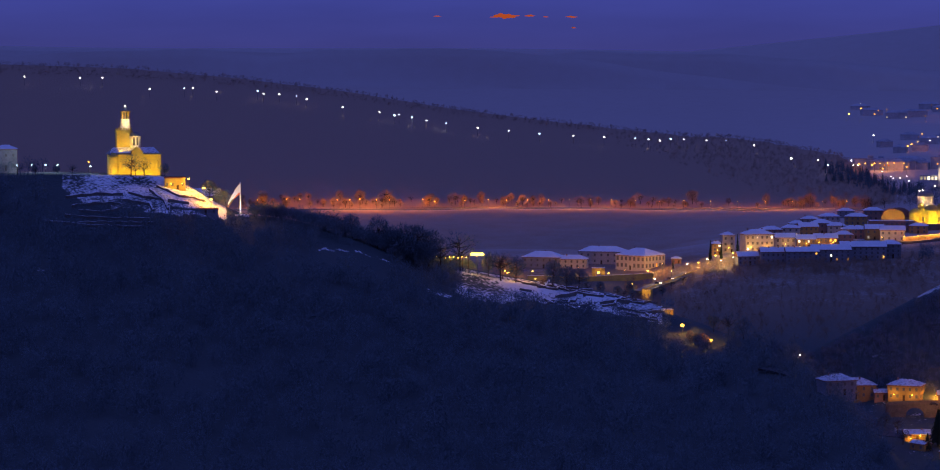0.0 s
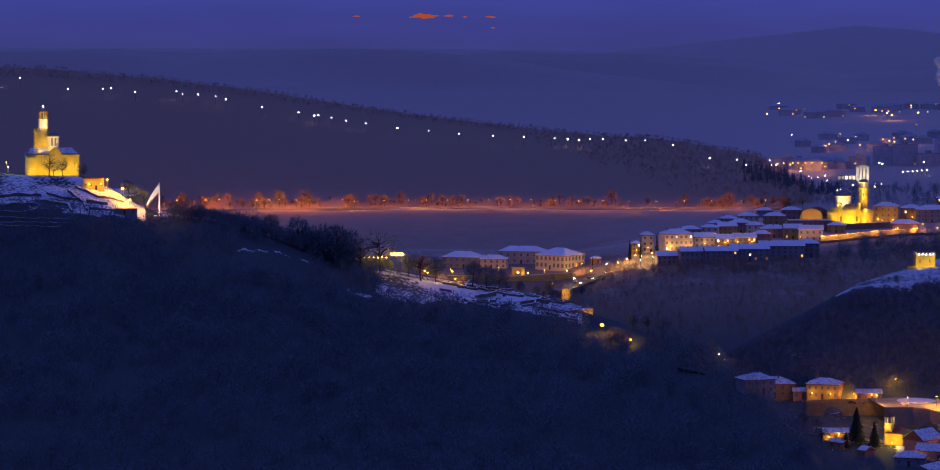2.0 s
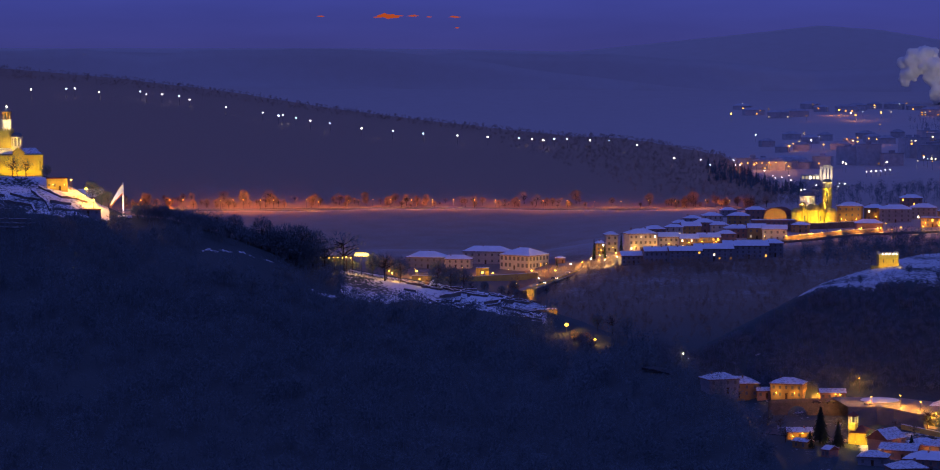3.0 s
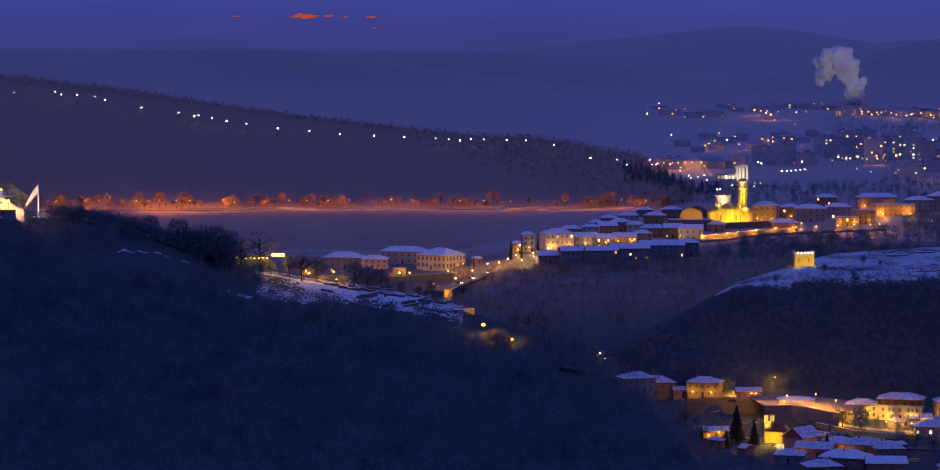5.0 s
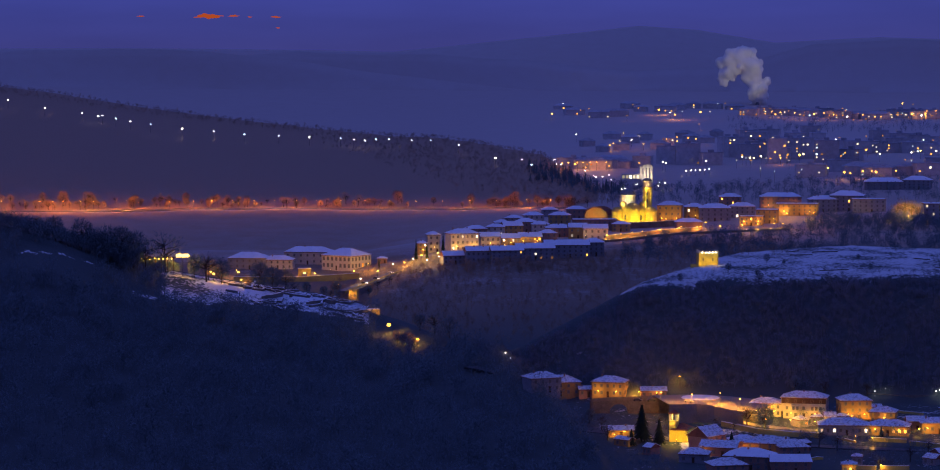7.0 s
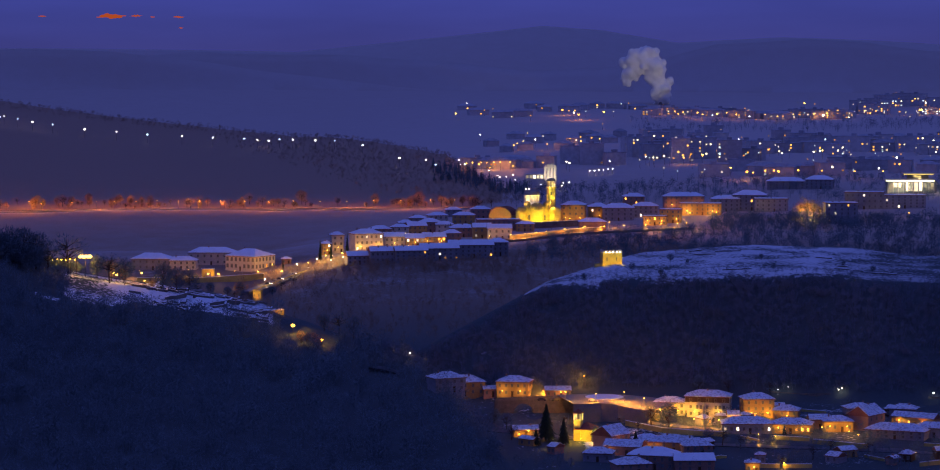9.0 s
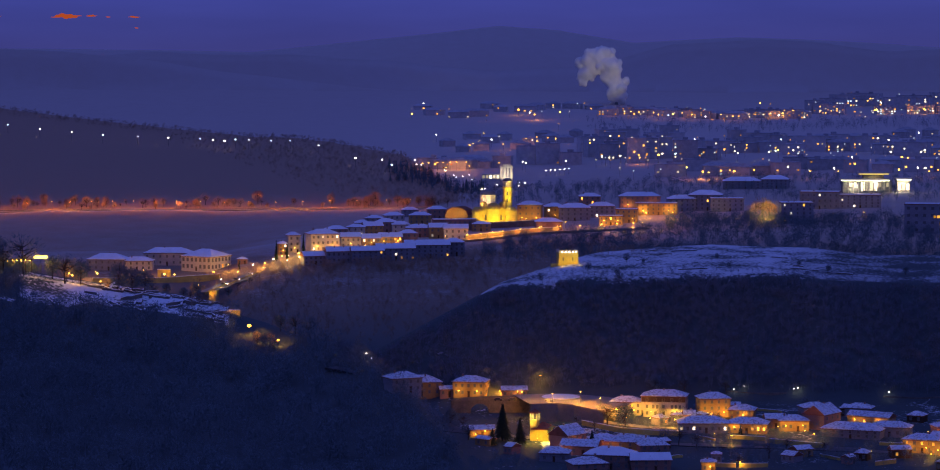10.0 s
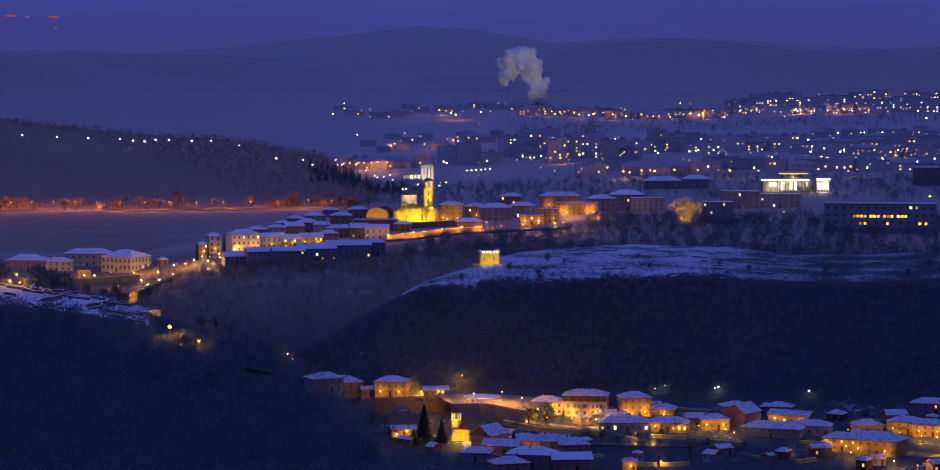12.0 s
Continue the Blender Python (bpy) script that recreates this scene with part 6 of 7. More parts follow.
COLD_SKYLINE = [(8.037, 3894, 1), (7.801, 3612, 1), (8.396, 3696, 0), (10.245, 3612, 1), (10.493, 3638, 0), (10.866, 3626, 1), (11.064, 3644, 0), (11.226, 3862, 0), (11.375, 3894, 0), (13.199, 3660, 1),
                (13.868, 3618, 1), (14.004, 3536, 0), (14.572, 3768, 0), (14.992, 4014, 1), (15.201, 4004, 0), (15.375, 3656, 2), (15.806, 3870, 0), (15.954, 3634, 0), (16.224, 3870, 0), (16.482, 3870, 0),
                (16.679, 3870, 0), (16.776, 4124, 0), (16.555, 4146, 0), (16.849, 4200, 0), (17.134, 3534, 0), (17.366, 3870, 2), (17.451, 4022, 1)]
COLD_SKYLINE_EAST = [(17.634, 4096, 0), (17.828, 4168, 0), (18.0, 4082, 1), (18.49, 3860, 0), (18.548, 4128, 0), (18.61, 4096, 0), (18.853, 4134, 0), (18.998, 4130, 0), (19.266, 4104, 0), (18.77, 3860, 0),
                     (19.535, 3722, 0), (19.85, 3596, 1), (19.897, 3860, 0), (20.009, 3358, 2), (18.149, 3620, 0), (19.195, 3870, 0)]
ESTATE_WEST = [(12.033, 2848, 1), (12.12, 2848, 1), (12.282, 2798, 1), (12.306, 2744, 1), (12.393, 2678, 2), (12.903, 2590, 3), (11.897, 2590, 0), (11.81, 2574, 0), (11.909, 2540, 0), (11.71, 2704, 0),
               (11.735, 2590, 1), (12.12, 2590, 1), (12.22, 2564, 0), (12.368, 3038, 0), (12.654, 2586, 0), (12.692, 2528, 0), (12.953, 2394, 0), (13.486, 2404, 1), (12.108, 2434, 0), (12.394, 2384, 0),
               (13.646, 2858, 1), (13.77, 2856, 0), (13.795, 2590, 0), (13.722, 2524, 0), (14.216, 2772, 1), (14.464, 2772, 0), (14.538, 2590, 1), (14.686, 2640, 0), (15.181, 2614, 1), (15.366, 2640, 1), (15.513, 2846, 1)]
ESTATE_EAST = [(15.798, 2610, 0), (15.859, 2640, 0), (16.019, 2794, 0), (16.253, 2794, 1), (16.193, 2492, 1), (16.388, 2850, 0), (16.56, 2836, 0), (16.439, 2590, 0), (16.882, 2520, 2), (16.981, 2480, 0),
               (17.027, 2852, 1), (17.615, 2854, 1), (17.86, 2842, 2), (18.129, 2906, 0), (17.666, 2602, 1), (17.557, 2538, 0), (18.225, 3050, 1), (18.688, 3050, 1), (18.762, 3050, 1), (19.127, 3050, 2),
               (18.35, 2640, 2), (18.972, 2640, 1), (19.446, 2640, 1), (19.519, 2622, 0), (19.837, 2442, 1)]
ESTATE_NEAR = [(19.132, 2498, 2), (18.255, 2454, 1), (18.207, 2350, 1), (18.365, 2350, 1), (18.829, 2350, 1), (17.828, 2322, 1), (16.515, 2344, 1), (15.998, 2316, 0), (15.058, 2498, 0), (20.097, 2020, 1),
               (8.307, 3056, 1), (9.772, 3092, 0), (9.449, 2910, 1), (9.201, 2884, 1), (10.094, 2542, 1), (10.156, 2526, 1), (10.989, 2540, 1)]
FAR_BULBS = ("bulb_white", "bulb_yellow", "bulb_faint", "bulb_faint_cool", "bulb_faint_warm", "steel")
far_lamps = []
for rows in (COLD_SKYLINE, COLD_SKYLINE_EAST, ESTATE_WEST, ESTATE_EAST, ESTATE_NEAR):
    for k, (a, d, s_) in enumerate(rows):
        far_lamps.append((a, d, LAMP_SIZE[s_] * (0.85 if d > 3300 else 0.62), 2 + k % 3 if s_ == 0 else int(k % 4 == 1)))
for k in range(150):
    a = rng_c.uniform(11.6, 20.8)
    d = rng_c.choice((rng_c.uniform(2400, 2980), rng_c.uniform(2500, 2900), rng_c.uniform(3680, 3900) if a > 13 else 2700))
    far_lamps.append((a, d, 0.52 if d < 3300 else 0.8, rng_c.choice((2, 2, 3, 4, 4))))


def far_street_lamps(rows):
    """The street lamps of the far city, too many to count: posts with glowing heads."""
    b = bmesh.new()
    for a, d, r, bulb in rows:
        p = spot(a, d)
        n = len(b.faces)
        turned(b, [(0.14, p.z - 0.5), (0.08, p.z + 8)], 3, p.x, p.y)
        m = len(b.faces)
        turned(b, [(0.3 * r, p.z + 8 - r), (r, p.z + 8 - 0.3 * r), (r, p.z + 8 + 0.3 * r), (0.3 * r, p.z + 8 + r)], 7, p.x, p.y)
        b.faces.ensure_lookup_table()
        for k in range(n, len(b.faces)):
            b.faces[k].material_index = bulb if k >= m else 5
    me = done("street_lamps", b, M[FAR_BULBS[0]])
    for name in FAR_BULBS[1:]:
        me.materials.append(M[name])
    return tagged(new("street_lamps", me), "far street lamps and lit doorways of the city", "street lamps", kind="stuff")


far_street_lamps(far_lamps)
WARM_CORNERS = [(9.002, 2848, 2), (9.076, 2878, 2), (9.697, 2844, 2), (10.17, 2942, 1), (10.393, 2876, 2), (10.778, 2910, 2), (9.288, 3118, 1), (12.703, 2946, 1), (12.518, 2580, 2), (13.821, 2350, 3), (14.466, 2332, 3),
                (14.378, 2345, 1), (14.874, 2345, 2), (17.887, 2554, 3), (17.765, 2554, 2), (18.009, 2538, 2), (16.601, 2330, 1), (16.022, 2330, 2), (13.945, 2330, 1), (18.621, 2350, 1), (18.442, 2330, 1)]
for a, d, s_ in WARM_CORNERS:
    street_lamp(a, d, 7.0, "bulb_sodium", (1.0, 0.34, 0.04), (0, 800, 2200, 7000)[s_], LAMP_SIZE[s_] * 0.9, "sodium lamp on a corner of the city", "street lamps of the city")
# a short row of white lamps, the lamplit street at the end of the ridge, and lamps among its trees
for k in range(6):
    street_lamp(round(10.579 + 0.095 * k, 3), 2472 + 3 * k, 5.0, "bulb_white", COOL, 0, 0.8, "white lamp in a short row", "row of white lamps")
for k, (a, d) in enumerate([(8.144, 2370), (8.33, 2548), (8.442, 2545), (8.591, 2550), (8.727, 2550), (8.926, 2548), (8.988, 2500), (8.503, 2480), (8.02, 2346)]):
    street_lamp(a, d, 8.0, "bulb_sodium", (1.0, 0.34, 0.04), 3000 if k < 7 else 1500, 0.9, "bright sodium lamp over a lamplit street", "street lamps of the city")
for a, d in ((7.895, 2300), (7.994, 2310), (7.858, 2330), (8.49, 2326), (8.664, 2312), (8.714, 2304), (8.85, 2324), (8.987, 2346), (9.037, 2288), (9.248, 2248), (9.31, 2254), (9.559, 2316), (10.006, 2298), (10.031, 2336), (10.143, 2336)):
    street_lamp(a, d, 5.0 + 5.5 * (a < 9.2), "bulb_white", COOL, 0, 0.75, "small white lamp among dark trees", "lamps at the end of the ridge")


# ---- chimney smoke, and clouds that glow in place of sunlight on them ----
def smoke_plume():
    az, d = 12.040, 3990
    s = d / 4612
    rng = random.Random(5)
    ob = thing("chimney_smoke", az, d, "pale billowing plume of smoke bending to one side", "smoke", up=0.0)
    st = bmesh.new()
    turned(st, [(3.4, -4), (2.6, 6), (2.8, 6.2)], 12)
    part("chimney", st, M["concrete"], ob, "concrete chimney stack")
    b = bmesh.new()
    way = [(1, 2, 12), (-1, 10, 14), (-3, 22, 14), (-6, 34, 15), (-8, 46, 17), (-11, 56, 19), (-18, 64, 20), (-28, 66, 19), (-38, 61, 18), (-46, 53, 16), (-52, 44, 13), (-56, 37, 10), (-58, 32, 7), (-22, 80, 11), (-12, 76, 12), (-32, 80, 9)]
    for x, z, r in way:
        for k in range(24):
            px, pz = x + rng.gauss(0, 0.42) * r, z + rng.gauss(0, 0.42) * r
            rr = r * rng.uniform(0.26, 0.6)
            m = Matrix.Translation((px * s, rng.gauss(0, 0.35) * r * s, (pz + 8) * s)) @ Matrix.Diagonal((rr * s, rr * s, rr * s, 1))
            bmesh.ops.create_icosphere(b, subdivisions=2, radius=1.0, matrix=m)
    for v in b.verts:
        v.co += noise.noise_vector(v.co * 0.10) * 2.8 + noise.noise_vector(v.co * 0.35) * 1.0
    plume = part("plume", b, M["smoke"], ob, "pale grey smoke", smooth=True)
    rm = plume.modifiers.new("one_cloud", "REMESH")
    rm.mode, rm.voxel_size, rm.use_smooth_shade = "VOXEL", 1.6, True
    sm = plume.modifiers.new("soft_billows", "SMOOTH")
    sm.factor, sm.iterations = 0.5, 4
    # added beam with no lamp behind it, to brighten the smoke
    flood("stack_light", (1.0, 0.86, 0.60), 240000, (60, -200, 20), (-22, 0, 50), 26, 3.0, ob)


smoke_plume()


def sunset_cloud(az, elev, w, h, label):
    d = 4700
    a = math.radians(az)
    ob = new("sunset_cloud")
    ob.matrix_basis = Matrix.Translation((d * math.sin(a), d * math.cos(a), 170 + d * math.tan(math.radians(elev)))) @ pose(0, 0, 0, 0, 0, -az)
    tagged(ob, label, "cloud", "sunset clouds", "structure")
    b = bmesh.new()
    rng = random.Random(round(az * 100))
    for k in range(7):
        x = w * (k / 6 - 0.5) * 0.9
        t = h * (1 - (2 * k / 6 - 1) ** 2 * 0.8)
        bmesh.ops.create_icosphere(b, subdivisions=2, radius=1.0, matrix=Matrix.Translation((x, 0, rng.uniform(-0.2, 0.2) * h)) @ Matrix.Diagonal((w * 0.13, 6, 0.5 * t, 1)))
    part("cloud", b, M["sunset"], ob, smooth=True)


for x, y, w, h in ((842, 28, 44, 8), (883, 27, 17, 3), (953, 29, 18, 3), (730, 28, 12, 2), (910, 29, 8, 2), (957, 47, 7, 2)):
    sunset_cloud(round(math.degrees(math.atan((x - 784) / 4612)), 3), round(0.93 - 0.01243 * (y - 0) + 0.04, 3), w * 1.02, h * 1.02, "thin cloud glowing orange after sunset")



# ---- the village in the valley ----
VG = "village houses"
HV = "village house with a snowy hipped roof"
BL = "two-storey village house with a lamplit front"
BAY = "large lamplit village house with dark eaves and bay windows"
LV = "lamplit village house with a snowy roof"
for (a, d), w, dp, h, wall, lb, rows, cols, lit, rot, roof, extra in (
        ((7.944, 1313), 19, 12, 6, "plaster_ochre", HV, 2, 5, 0.05, 10, "hip", {}),
        ((7.595, 1235), 14, 10, 6, "plaster_grey", HV, 2, 4, 0.0, 24, "hip", {}),
        ((9.018, 1307), 15, 10, 6.6, "plaster_ochre", "two-storey village house with a lamplit front", 2, 5, 0.0, -12, "hip", {"side": 3}),
        ((8.493, 1309), 6, 6, 3, "plaster_rose", HV, 1, 2, 0.0, 6, "gable", {}),
        ((9.918, 1308), 12, 7, 3, "plaster_rose", LV, 1, 4, 0.0, 4, "gable", {}),
        ((12.269, 1271), 14, 9, 5.8, "plaster_white", LV, 2, 5, 0.25, -6, "hip", {"balcony": True}),
        ((13.056, 1267), 19, 10, 9.4, "plaster_white", BAY, 3, 5, 0.12, -6, "hip", {"jetty": 0.7, "side": 2}),
        ((13.567, 1244), 5, 7, 4, "plaster_white", LV, 1, 2, 0.8, 4, "gable", {}),
        ((14.054, 1264), 13, 10, 8.6, "plaster_ochre", "three-storey village house with timber balconies", 3, 4, 0.1, 12, "hip", {"jetty": 0.5, "side": 2}),
        ((14.664, 1255), 11, 9, 4.6, "plaster_ochre", LV, 2, 4, 0.2, -8, "hip", {}),
        ((13.843, 1224), 22, 11, 4.0, "plaster_grey", "long restaurant with a snowy roof and lit front", 1, 8, 0.5, 3, "hip", {"glowing": ("lit_cool", "lit_white")}),
        ((14.778, 1224), 18, 10, 3.8, "plaster_ochre", LV, 1, 7, 0.6, -6, "hip", {}),
        ((15.710, 1230), 13, 9, 4.4, "plaster_ochre", LV, 1, 4, 0.1, 8, "hip", {}),
        ((15.336, 1236), 9, 8, 4.0, "plaster_rose", HV, 1, 3, 0.0, 8, "gable", {}),
        ((16.305, 1237), 14, 10, 6.4, "plaster_rose", "village house with a tall pale gable", 2, 3, 0.1, 60, "gable", {"rh": 4}),
        ((16.950, 1217), 26, 11, 3.4, "plaster_grey", "long dark building with a snowy roof", 2, 7, 0.0, -14, "hip", {}),
        ((17.319, 1245), 20, 8, 4.0, "plaster_ochre", LV, 1, 6, 0.3, -24, "gable", {}),
        ((17.715, 1221), 18, 9, 4.0, "plaster_grey", HV, 1, 5, 0.0, -8, "hip", {}),
        ((18.334, 1181), 13, 9, 5.4, "plaster_ochre", LV, 2, 4, 0.2, -14, "hip", {}),
        ((19.108, 1175), 21, 13, 6.2, "plaster_ochre", "large lamplit village house with a broad roof", 2, 6, 0.12, -22, "hip", {"side": 4, "cover": "thin_snow"}),
        ((19.678, 1226), 15, 9, 5.2, "plaster_ochre", LV, 2, 4, 0.1, -16, "hip", {"balcony": True}),
        ((20.166, 1220), 14, 9, 5.0, "plaster_ochre", LV, 2, 4, 0.2, -10, "hip", {}),
        ((19.432, 1240), 9, 8, 6, "plaster_rose", LV, 2, 3, 0.0, 16, "gable", {}),
        ((20.197, 1275), 18, 9, 5, "plaster_grey", HV, 2, 4, 0.02, -8, "hip", {}),
        ((16.142, 1262), 12, 8, 5, "plaster_grey", HV, 2, 3, 0.0, 20, "hip", {}),
        ((18.858, 1225), 12, 9, 4, "plaster_rose", HV, 1, 3, 0.0, 20, "hip", {}),
        ((17.070, 1268), 12, 8, 4, "plaster_grey", HV, 1, 3, 0.0, -12, "hip", {}),
        ((11.032, 1184), 12, 10, 5.4, "plaster_rose", "village house with a tall pale gable", 2, 3, 0.0, 52, "gable", {"rh": 4}),
        ((11.320, 1168), 16, 10, 3.6, "plaster_rose", HV, 1, 4, 0.05, -14, "gable", {}),
        ((11.783, 1180), 12, 9, 4.2, "plaster_ochre", LV, 1, 4, 0.2, 10, "hip", {}),
        ((12.283, 1176), 17, 11, 4.4, "plaster_ochre", HV, 2, 4, 0.03, -10, "hip", {}),
        ((12.784, 1170), 12, 11, 4.2, "plaster_rose", HV, 2, 4, 0.0, 14, "hip", {}),
        ((11.93, 1139), 19, 12, 5.6, "plaster_rose", "wide village house with a broad snowy roof", 2, 6, 0.03, -12, "hip", {"cover": "snow"}),
        ((12.75, 1133), 16, 10, 4.6, "plaster_rose", HV, 2, 4, 0.03, 6, "gable", {"cover": "snow"}),
        ((11.446, 1124), 14, 10, 4.2, "plaster_rose", HV, 2, 4, 0.05, 18, "hip", {}),
        ((10.782, 1150), 12, 9, 3.4, "plaster_grey", HV, 1, 3, 0.1, -8, "hip", {}),
        ((9.242, 1212), 11, 7, 2.8, "plaster_ochre", LV, 1, 3, 0.3, 6, "gable", {}),
        ((13.972, 1131), 6, 5, 4.0, "plaster_ochre", "small lamplit kiosk with a snowy roof", 1, 2, 0.3, 0, "hip", {})):
    hs = house(a, d, w, dp, h, lb, wall, roof, rows=rows, cols=cols, lit=lit, rot=rot, group=VG, **({"cover": "thin_snow", "jetty": 0.3 if rows > 1 else 0.0,
          "lamps": [(x, 2.6, 1500 if lb == BAY or w == 14 and wall == "plaster_white" else 1100 if "balconies" in lb else 450, "bulb_yellow", (1.0, 0.48, 0.03)) for x in ((-0.3, 0.28) if w > 12 else (0.1,))] if "lamplit" in lb or "balconies" in lb or lb == BL else ()} | extra))
    if lb == BAY:
        for x in (-3.6, 5.0):
            b = bmesh.new()
            box(b, x - 1.9, x + 1.9, -7.4, -5.74, 3.2, 6.6)
            bay = part("bay_window", b, M["plaster_white"], hs, "white plastered bay")
            for s in (-0.9, 0.9):
                window(hs, x + s, -7.45, 4.2, 0.9, 1.5, "glass", 0, True)
        b = bmesh.new()
        box(b, -10.1, 10.1, -5.80, -5.72, 6.9, 9.3)
        part("timber_storey", b, M["timber"], hs, "dark boarded upper storey")
        for k in range(7):
            b = bmesh.new()
            box(b, -9.2 + 3.06 * k, -9.0 + 3.06 * k, -6.6, -5.8, 8.4, 9.2)
            part("eaves_bracket", b, M["timber"], hs)


# sheds, lean-tos and garden walls between the houses
VILLAGE_AT = [(7.944, 1313, 19), (9.018, 1307, 15), (12.269, 1271, 14), (13.056, 1267, 19), (14.054, 1264, 13), (13.843, 1224, 22), (14.778, 1224, 18), (16.305, 1237, 14), (16.950, 1217, 26), (17.319, 1245, 20),
              (17.715, 1221, 18), (18.334, 1181, 13), (19.108, 1175, 21), (19.678, 1226, 15), (20.197, 1275, 18), (11.032, 1184, 12), (11.320, 1168, 16), (12.283, 1176, 17), (12.784, 1170, 12), (11.93, 1139, 19), (12.75, 1133, 16), (10.531, 1201, 12)]
rng_v = random.Random(31)


def free_spot(room):
    """A place in the village away from houses, river and square."""
    while True:
        a, d = rng_v.uniform(9.2, 20.4), rng_v.uniform(1130, 1285)
        p = spot(a, d)
        if a < 12.6 and 1205 < d < 1300 or 9.9 < a < 11.1 or abs(d - np.interp(a, [9.6, 11, 13, 15, 18, 21.5], [1216, 1200, 1196, 1190, 1180, 1170])) < 14:
            continue
        if all((spot(x, y) - p).length > w / 2 + room for x, y, w in VILLAGE_AT):
            VILLAGE_AT.append((a, d, 2 * room - 3))
            return round(a, 3), round(d)


for k in range(22):
    w = rng_v.uniform(4, 9)
    a, d = free_spot(0.5 * w + 2)
    house(a, d, w, rng_v.uniform(4, 7), rng_v.uniform(2.4, 3.6), "small shed with a snowy roof between the houses", rng_v.choice(("plaster_ochre", "plaster_rose", "timber", "plaster_grey")), rng_v.choice(("gable", "hip")), rows=1, cols=2,
          lit=0.12, rot=rng_v.uniform(-50, 50), name="shed", category="shed", group="sheds in the village", chimneys=k % 3 == 0, cover="thin_snow", door=k % 2 == 0, over=0.4)
for k in range(18):
    a, d = free_spot(3)
    stone_wall([(a, d), (round(a + rng_v.uniform(0.3, 0.8), 3), d + rng_v.randint(-9, 9))], rng_v.uniform(1.0, 1.8), 0.5, "stone garden wall with snow on top", "limestone", "garden walls", "garden_wall", "wall", broken=k % 2 == 0)


def village_church():
    ob = thing("church", 10.531, 1201, "small lamplit church with an arched belfry", "church", rot=-20)
    b = bmesh.new()
    box(b, -3.4, 3.4, -4, 6, -3, 5.2)
    part("nave", b, M["limestone"], ob)
    b = bmesh.new()
    hip(b, 7, 10, 5.3, 2.6, 0.5, 1.0)
    part("roof", b, M["tile"], ob, "steep tiled roof")
    b = bmesh.new()
    box(b, -4.6, -1.4, -4.4, -1.2, -3, 9.0)
    tw = part("tower", b, M["limestone"], ob, "square stone church tower")
    for x in (-4.45, -1.55):
        for y in (-4.25, -1.35):
            b = bmesh.new()
            box(b, x - 0.3, x + 0.3, y - 0.3, y + 0.3, 9.0, 12.0)
            part("pier", b, M["plaster_white"], tw)
    b = bmesh.new()
    box(b, -5.0, -1.0, -4.8, -0.8, 12.0, 12.4)
    turned(b, [(2.6, 12.4), (0.1, 14.0)], 4, -3, -2.8)
    part("cap", b, M["tile"], tw, "small tiled cap")
    flood("flood_light", (1.0, 0.66, 0.1), 1600, (-4, -6.5, 6), (-3, -3, 10.5), 70, 0.3, ob)
    light("belfry_light", (1.0, 0.70, 0.12), 800, (-3, -2.8, 10.2), 0.3, ob)
    light("church_light", (1.0, 0.58, 0.03), 3400, (-1, -10, 2.4), 0.3, ob)
    light("church_light", (1.0, 0.58, 0.03), 2600, (6.5, -6, 2.4), 0.3, ob)


village_church()


def stone_bridge():
    ob = thing("stone_bridge", 9.193, 1274, "old stone bridge with a single arch over the stream", "bridge", rot=6)
    b = bmesh.new()
    n = 48
    top = [(-13 + 48 * k / n, 5.4 + 0.9 * math.sin(math.pi * k / n)) for k in range(n + 1)]
    low = []
    for x, _ in top:
        low.append((x, max(-4, math.sqrt(max(0, 4.6 ** 2 - (x - 0.0) ** 2)) - 0.3) if abs(x) < 4.6 else -4))
    for y in (-2.2, 2.2):
        T = [b.verts.new((x, y, z)) for x, z in top]
        L = [b.verts.new((x, y, z)) for x, z in low]
        for k in range(n):
            b.faces.new((L[k], L[k + 1], T[k + 1], T[k]))
    b.verts.ensure_lookup_table()
    m = n + 1
    for k in range(n):
        b.faces.new((b.verts[k], b.verts[k + 1], b.verts[2 * m + k + 1], b.verts[2 * m + k]))
        b.faces.new((b.verts[m + k], b.verts[m + k + 1], b.verts[3 * m + k + 1], b.verts[3 * m + k]))
    part("arch", b, M["ruin"], ob)
    for y in (-2.2, 2.2):
        b = bmesh.new()
        last = None
        for x, z in top:
            ring = [b.verts.new(p) for p in ((x, y - 0.2, z - 0.1), (x, y + 0.2, z - 0.1), (x, y + 0.2, z + 0.9), (x, y - 0.2, z + 0.9))]
            if last:
                for i in range(4):
                    b.faces.new((last[i], last[(i + 1) % 4], ring[(i + 1) % 4], ring[i]))
            last = ring
        part("parapet", b, M["ruin"], ob)


stone_bridge()
ribbon("river", [(6.2, 1290), (8.2, 1236), (9.6, 1216), (11, 1200), (13, 1196), (15, 1190), (18, 1180), (21.5, 1170)], 13.0, "dark river water between snowy banks", "water", "water", lift=0.05, thick=1.0)
VROAD = [(9.468, 1307), (9.968, 1307), (10.593, 1305), (11.218, 1262), (11.844, 1246), (12.594, 1234), (13.343, 1228)]
ribbon("road", VROAD, 6.5, "lamplit village road with thawing snow", "asphalt", lift=0.3)
ribbon("road", [(10.593, 1311), (11.218, 1313), (11.618, 1300), (12.156, 1250)], 6.0, "lamplit village road with thawing snow", "asphalt", lift=0.28)
stone_wall([(11.343, 1240), (12.094, 1222), (12.844, 1214), (13.344, 1212)], 2.2, 0.8, "orange-lit stone quay wall along the river", "limestone", "quay walls", "quay_wall", "wall", broken=False)
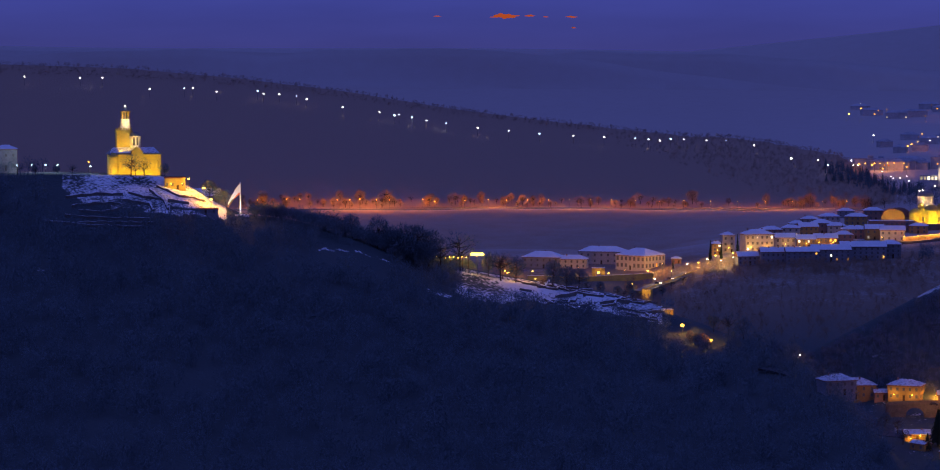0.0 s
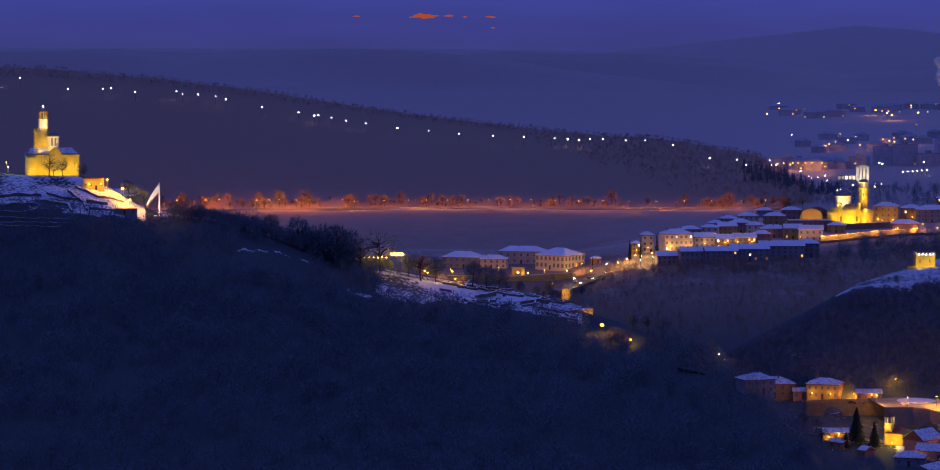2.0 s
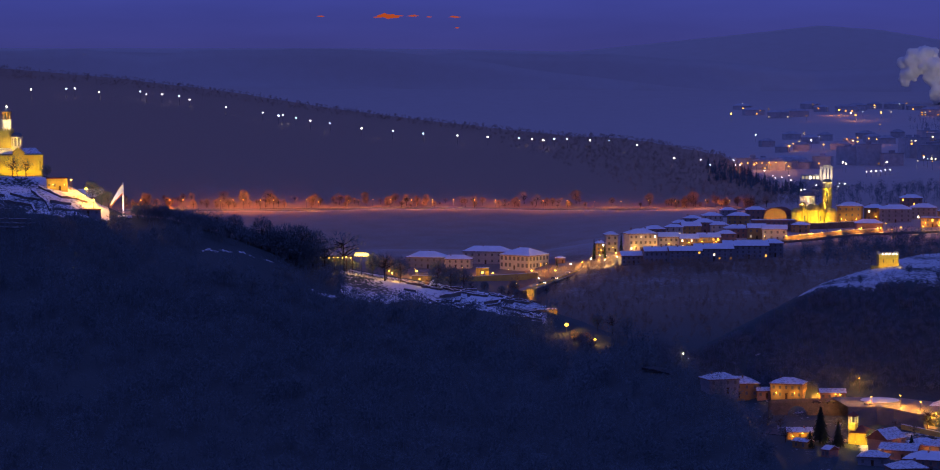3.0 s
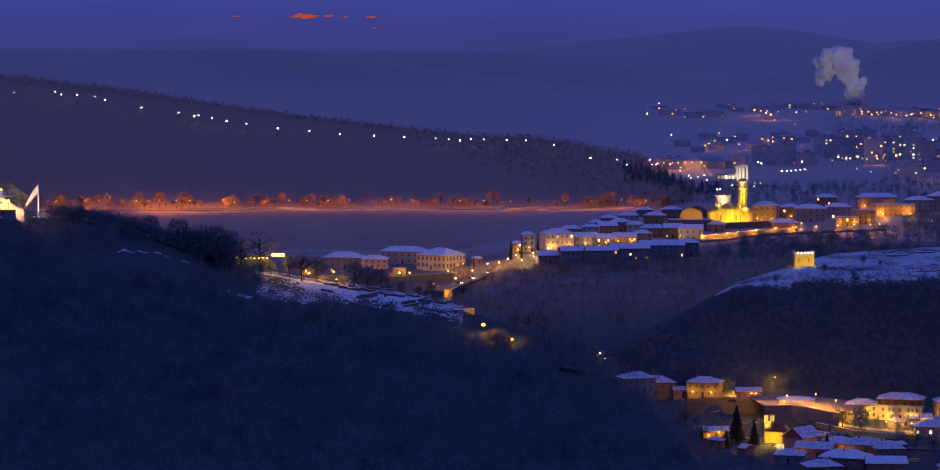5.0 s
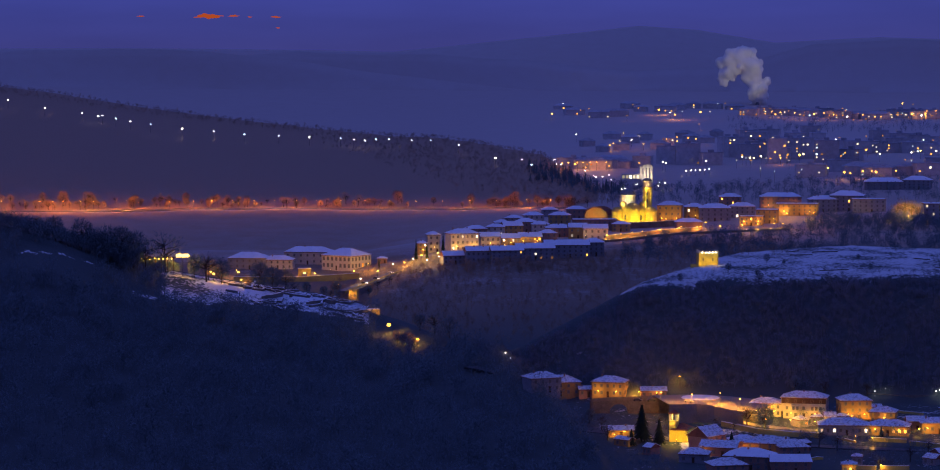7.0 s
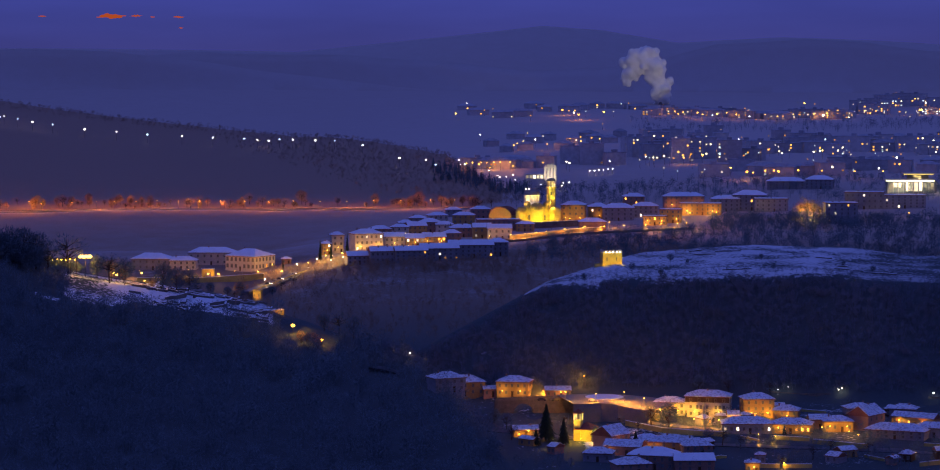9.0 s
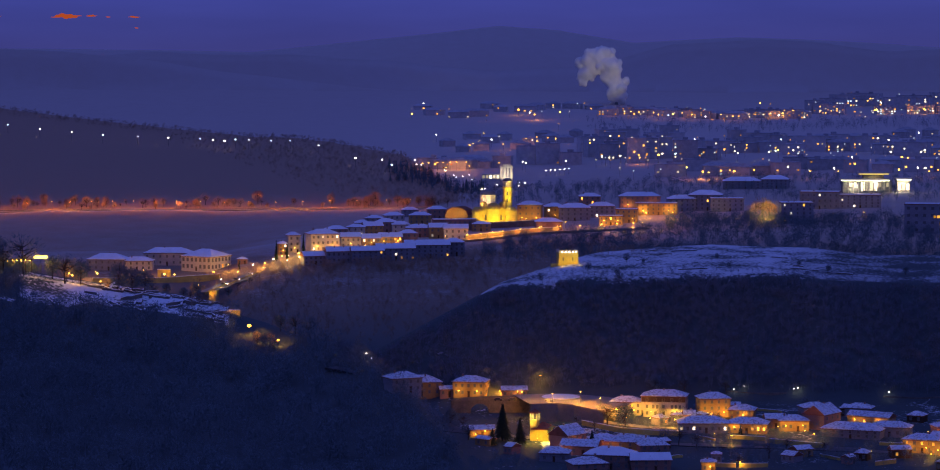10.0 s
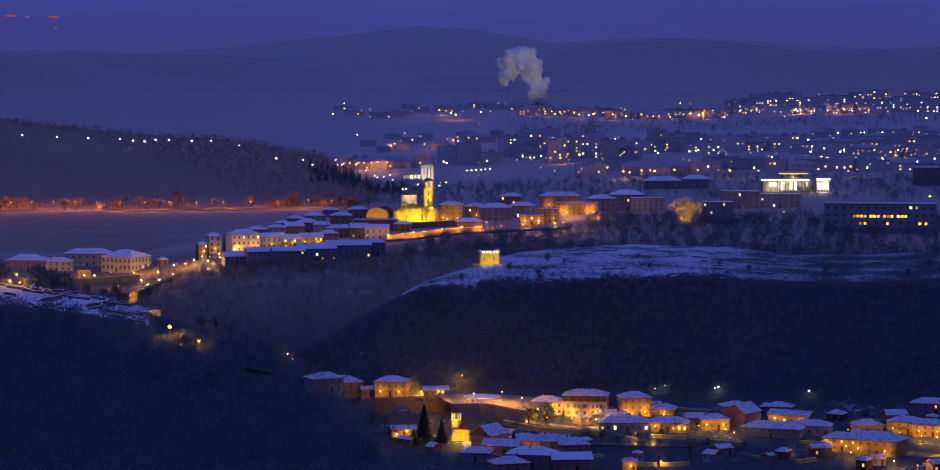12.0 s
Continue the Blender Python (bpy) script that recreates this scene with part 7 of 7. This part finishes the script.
stone_wall([(15.214, 1196), (15.836, 1190), (16.332, 1186)], 2.0, 0.8, "orange-lit stone quay wall along the river", "limestone", "quay walls", "quay_wall", "wall", broken=False)
stone_wall([(14.338, 1314), (14.960, 1313), (15.581, 1311)], 0.3, 0.5, "low roadside wall under the dark slope", "ruin", "quay walls", "quay_wall", "wall", cap=False, broken=False)
stone_wall([(17.560, 1307), (18.298, 1307), (18.789, 1307)], 0.3, 0.5, "low roadside wall under the dark slope", "ruin", "quay walls", "quay_wall", "wall", cap=False, broken=False)


ZR = 8.06
ribbon("road", [(10.068, 1264, ZR), (10.843, 1268, ZR), (11.468, 1264, ZR - 0.4), (12.156, 1256, ZR - 2.5)], 34.0, "lamplit square above the river, with slush and wheel tracks", "asphalt", lift=0.0, thick=12.0)


def snow_island():
    az, d = 10.893, 1272
    ob = thing("traffic_island", az, d, "oval traffic island covered with snow", "traffic island", up=ZR - spot(az, d).z)
    b = bmesh.new()
    turned(b, [(1.0, -0.3), (1.0, 0.16), (0.95, 0.2)], 24)
    for v in b.verts:
        v.co.x *= 9.5
        v.co.y *= 11
    part("kerb", b, M["concrete"], ob)
    b = bmesh.new()
    turned(b, [(0.94, 0.204), (0.85, 0.3), (0.4, 0.4), (0.1, 0.42)], 24)
    for v in b.verts:
        v.co.x *= 9.5
        v.co.y *= 11
    part("snow_bed", b, M["snow"], ob, "trodden snow")


snow_island()
# lamps: place, post height, strength, size, bulb
VL = (1.0, 0.43, 0.025)
for k, (a, d, h, p, s) in enumerate([
        (10.468, 1313, 6.5, 500, 0.6), (8.943, 1309, 2.6, 900, 0.6), (8.306, 1310, 2.6, 600, 0.5),
        (12.243, 1238, 4.0, 1700, 0.5), (12.756, 1236, 4.0, 1900, 0.5), (13.268, 1232, 4.0, 2200, 0.6), (13.568, 1234, 3.4, 1900, 0.7), (13.866, 1238, 3.4, 1500, 0.6), (11.843, 1252, 3.2, 900, 0.35),
        (14.490, 1222, 3.0, 900, 0.5), (15.399, 1218, 3.6, 1000, 0.6), (15.958, 1212, 3.2, 900, 0.6), (16.145, 1204, 3.4, 1200, 0.9), (14.442, 1200, 3.0, 700, 0.5), (14.093, 1204, 3.0, 600, 0.35),
        (9.092, 1214, 3.0, 500, 0.6), (9.117, 1208, 1.6, 260, 0.45), (9.855, 1176, 2.4, 700, 0.4), (10.406, 1190, 2.6, 500, 0.35), (11.432, 1178, 2.6, 600, 0.5), (11.846, 1170, 2.4, 500, 0.3),
        (10.844, 1164, 2.6, 500, 0.4), (11.371, 1128, 2.4, 400, 0.5), (13.922, 1132, 2.8, 500, 0.5), (14.620, 1140, 2.6, 600, 0.7), (18.477, 1216, 3.4, 900, 0.55), (18.418, 1206, 2.2, 800, 0.5),
        (18.543, 1160, 3.0, 1300, 0.6), (18.961, 1150, 3.2, 1600, 0.7), (19.428, 1142, 3.2, 1600, 0.7), (20.288, 1200, 3.4, 1600, 0.8), (19.983, 1206, 2.6, 1000, 0.5), (19.531, 1214, 2.6, 900, 0.4),
        (19.906, 1134, 3.0, 900, 0.4), (17.072, 1222, 2.6, 900, 0.4), (17.791, 1186, 1.6, 400, 0.5), (17.344, 1226, 2.6, 900, 0.35), (9.618, 1307, 2.6, 700, 0.4), (17.324, 1170, 2.0, 200, 0.4)]):
    street_lamp(a, d, h, "bulb_yellow" if k % 3 else "bulb_sodium", VL, p * (4.0 if d > 1250 else 2.8 if d > 1225 else 1.5), 0.8 * s, "village street lamp with a warm bright head", "village lamps")
for a, d, p in ((10.080, 1258, 9000), (11.305, 1258, 12000), (10.718, 1252, 7000), (11.718, 1252, 8000)):
    street_lamp(a, d, 4.5, "bulb_yellow", (1.0, 0.36, 0.02), p, 0.5, "village street lamp with a warm bright head", "village lamps", base=ZR if p > 8000 or a < 11 else ZR - 2)
for a, d, s in ((15.730, 1310, 0.6), (15.804, 1310, 0.7), (17.671, 1307, 0.9), (14.699, 1314, 0.4), (14.487, 1313, 0.5)):
    street_lamp(a, d, 2.6, "bulb_white", (1.0, 0.85, 0.55), 60, s * 0.7, "white lamp on the road under the slope", "lamps under the slope")
for k, (a, d, h) in enumerate([(9.680, 1198, 17), (10.043, 1189, 12), (11.545, 1176, 9), (14.628, 1216, 5), (12.947, 1150, 6), (9.467, 1186, 8)]):
    tree(a, d, h, "conifer", 1 + k % 2, turn=40 * k)
for k, (a, d, h) in enumerate([(12.244, 1222, 13), (11.869, 1238, 11), (11.743, 1246, 9), (13.345, 1190, 9), (13.720, 1184, 8), (13.095, 1188, 8), (15.833, 1234, 9), (15.588, 1176, 8), (16.334, 1170, 8),
                               (10.281, 1206, 9), (10.719, 1196, 7), (10.030, 1232, 7), (14.596, 1142, 6), (18.062, 1190, 8), (15.217, 1160, 8), (8.593, 1240, 8), (8.842, 1230, 8), (8.967, 1200, 8),
                               (16.018, 1268, 9), (17.564, 1250, 7), (18.794, 1246, 8), (11.219, 1236, 6), (11.594, 1226, 6), (14.338, 1313, 8), (13.466, 1314, 8), (12.842, 1315, 8)]):
    tree(a, d, h, "bare", 5 + k % 5, turn=61 * k, group="trees in the village")
for k, (a, d, r) in enumerate([(10.655, 1256, 60), (9.868, 1258, -70), (17.791, 1180, 70), (9.593, 1258, 80)]):
    car(a, d, r, "car_dark" if k % 2 else "car_pale", "parked car beside the village road", lights_on=k == 2, base=None if k == 2 else ZR + 0.02)
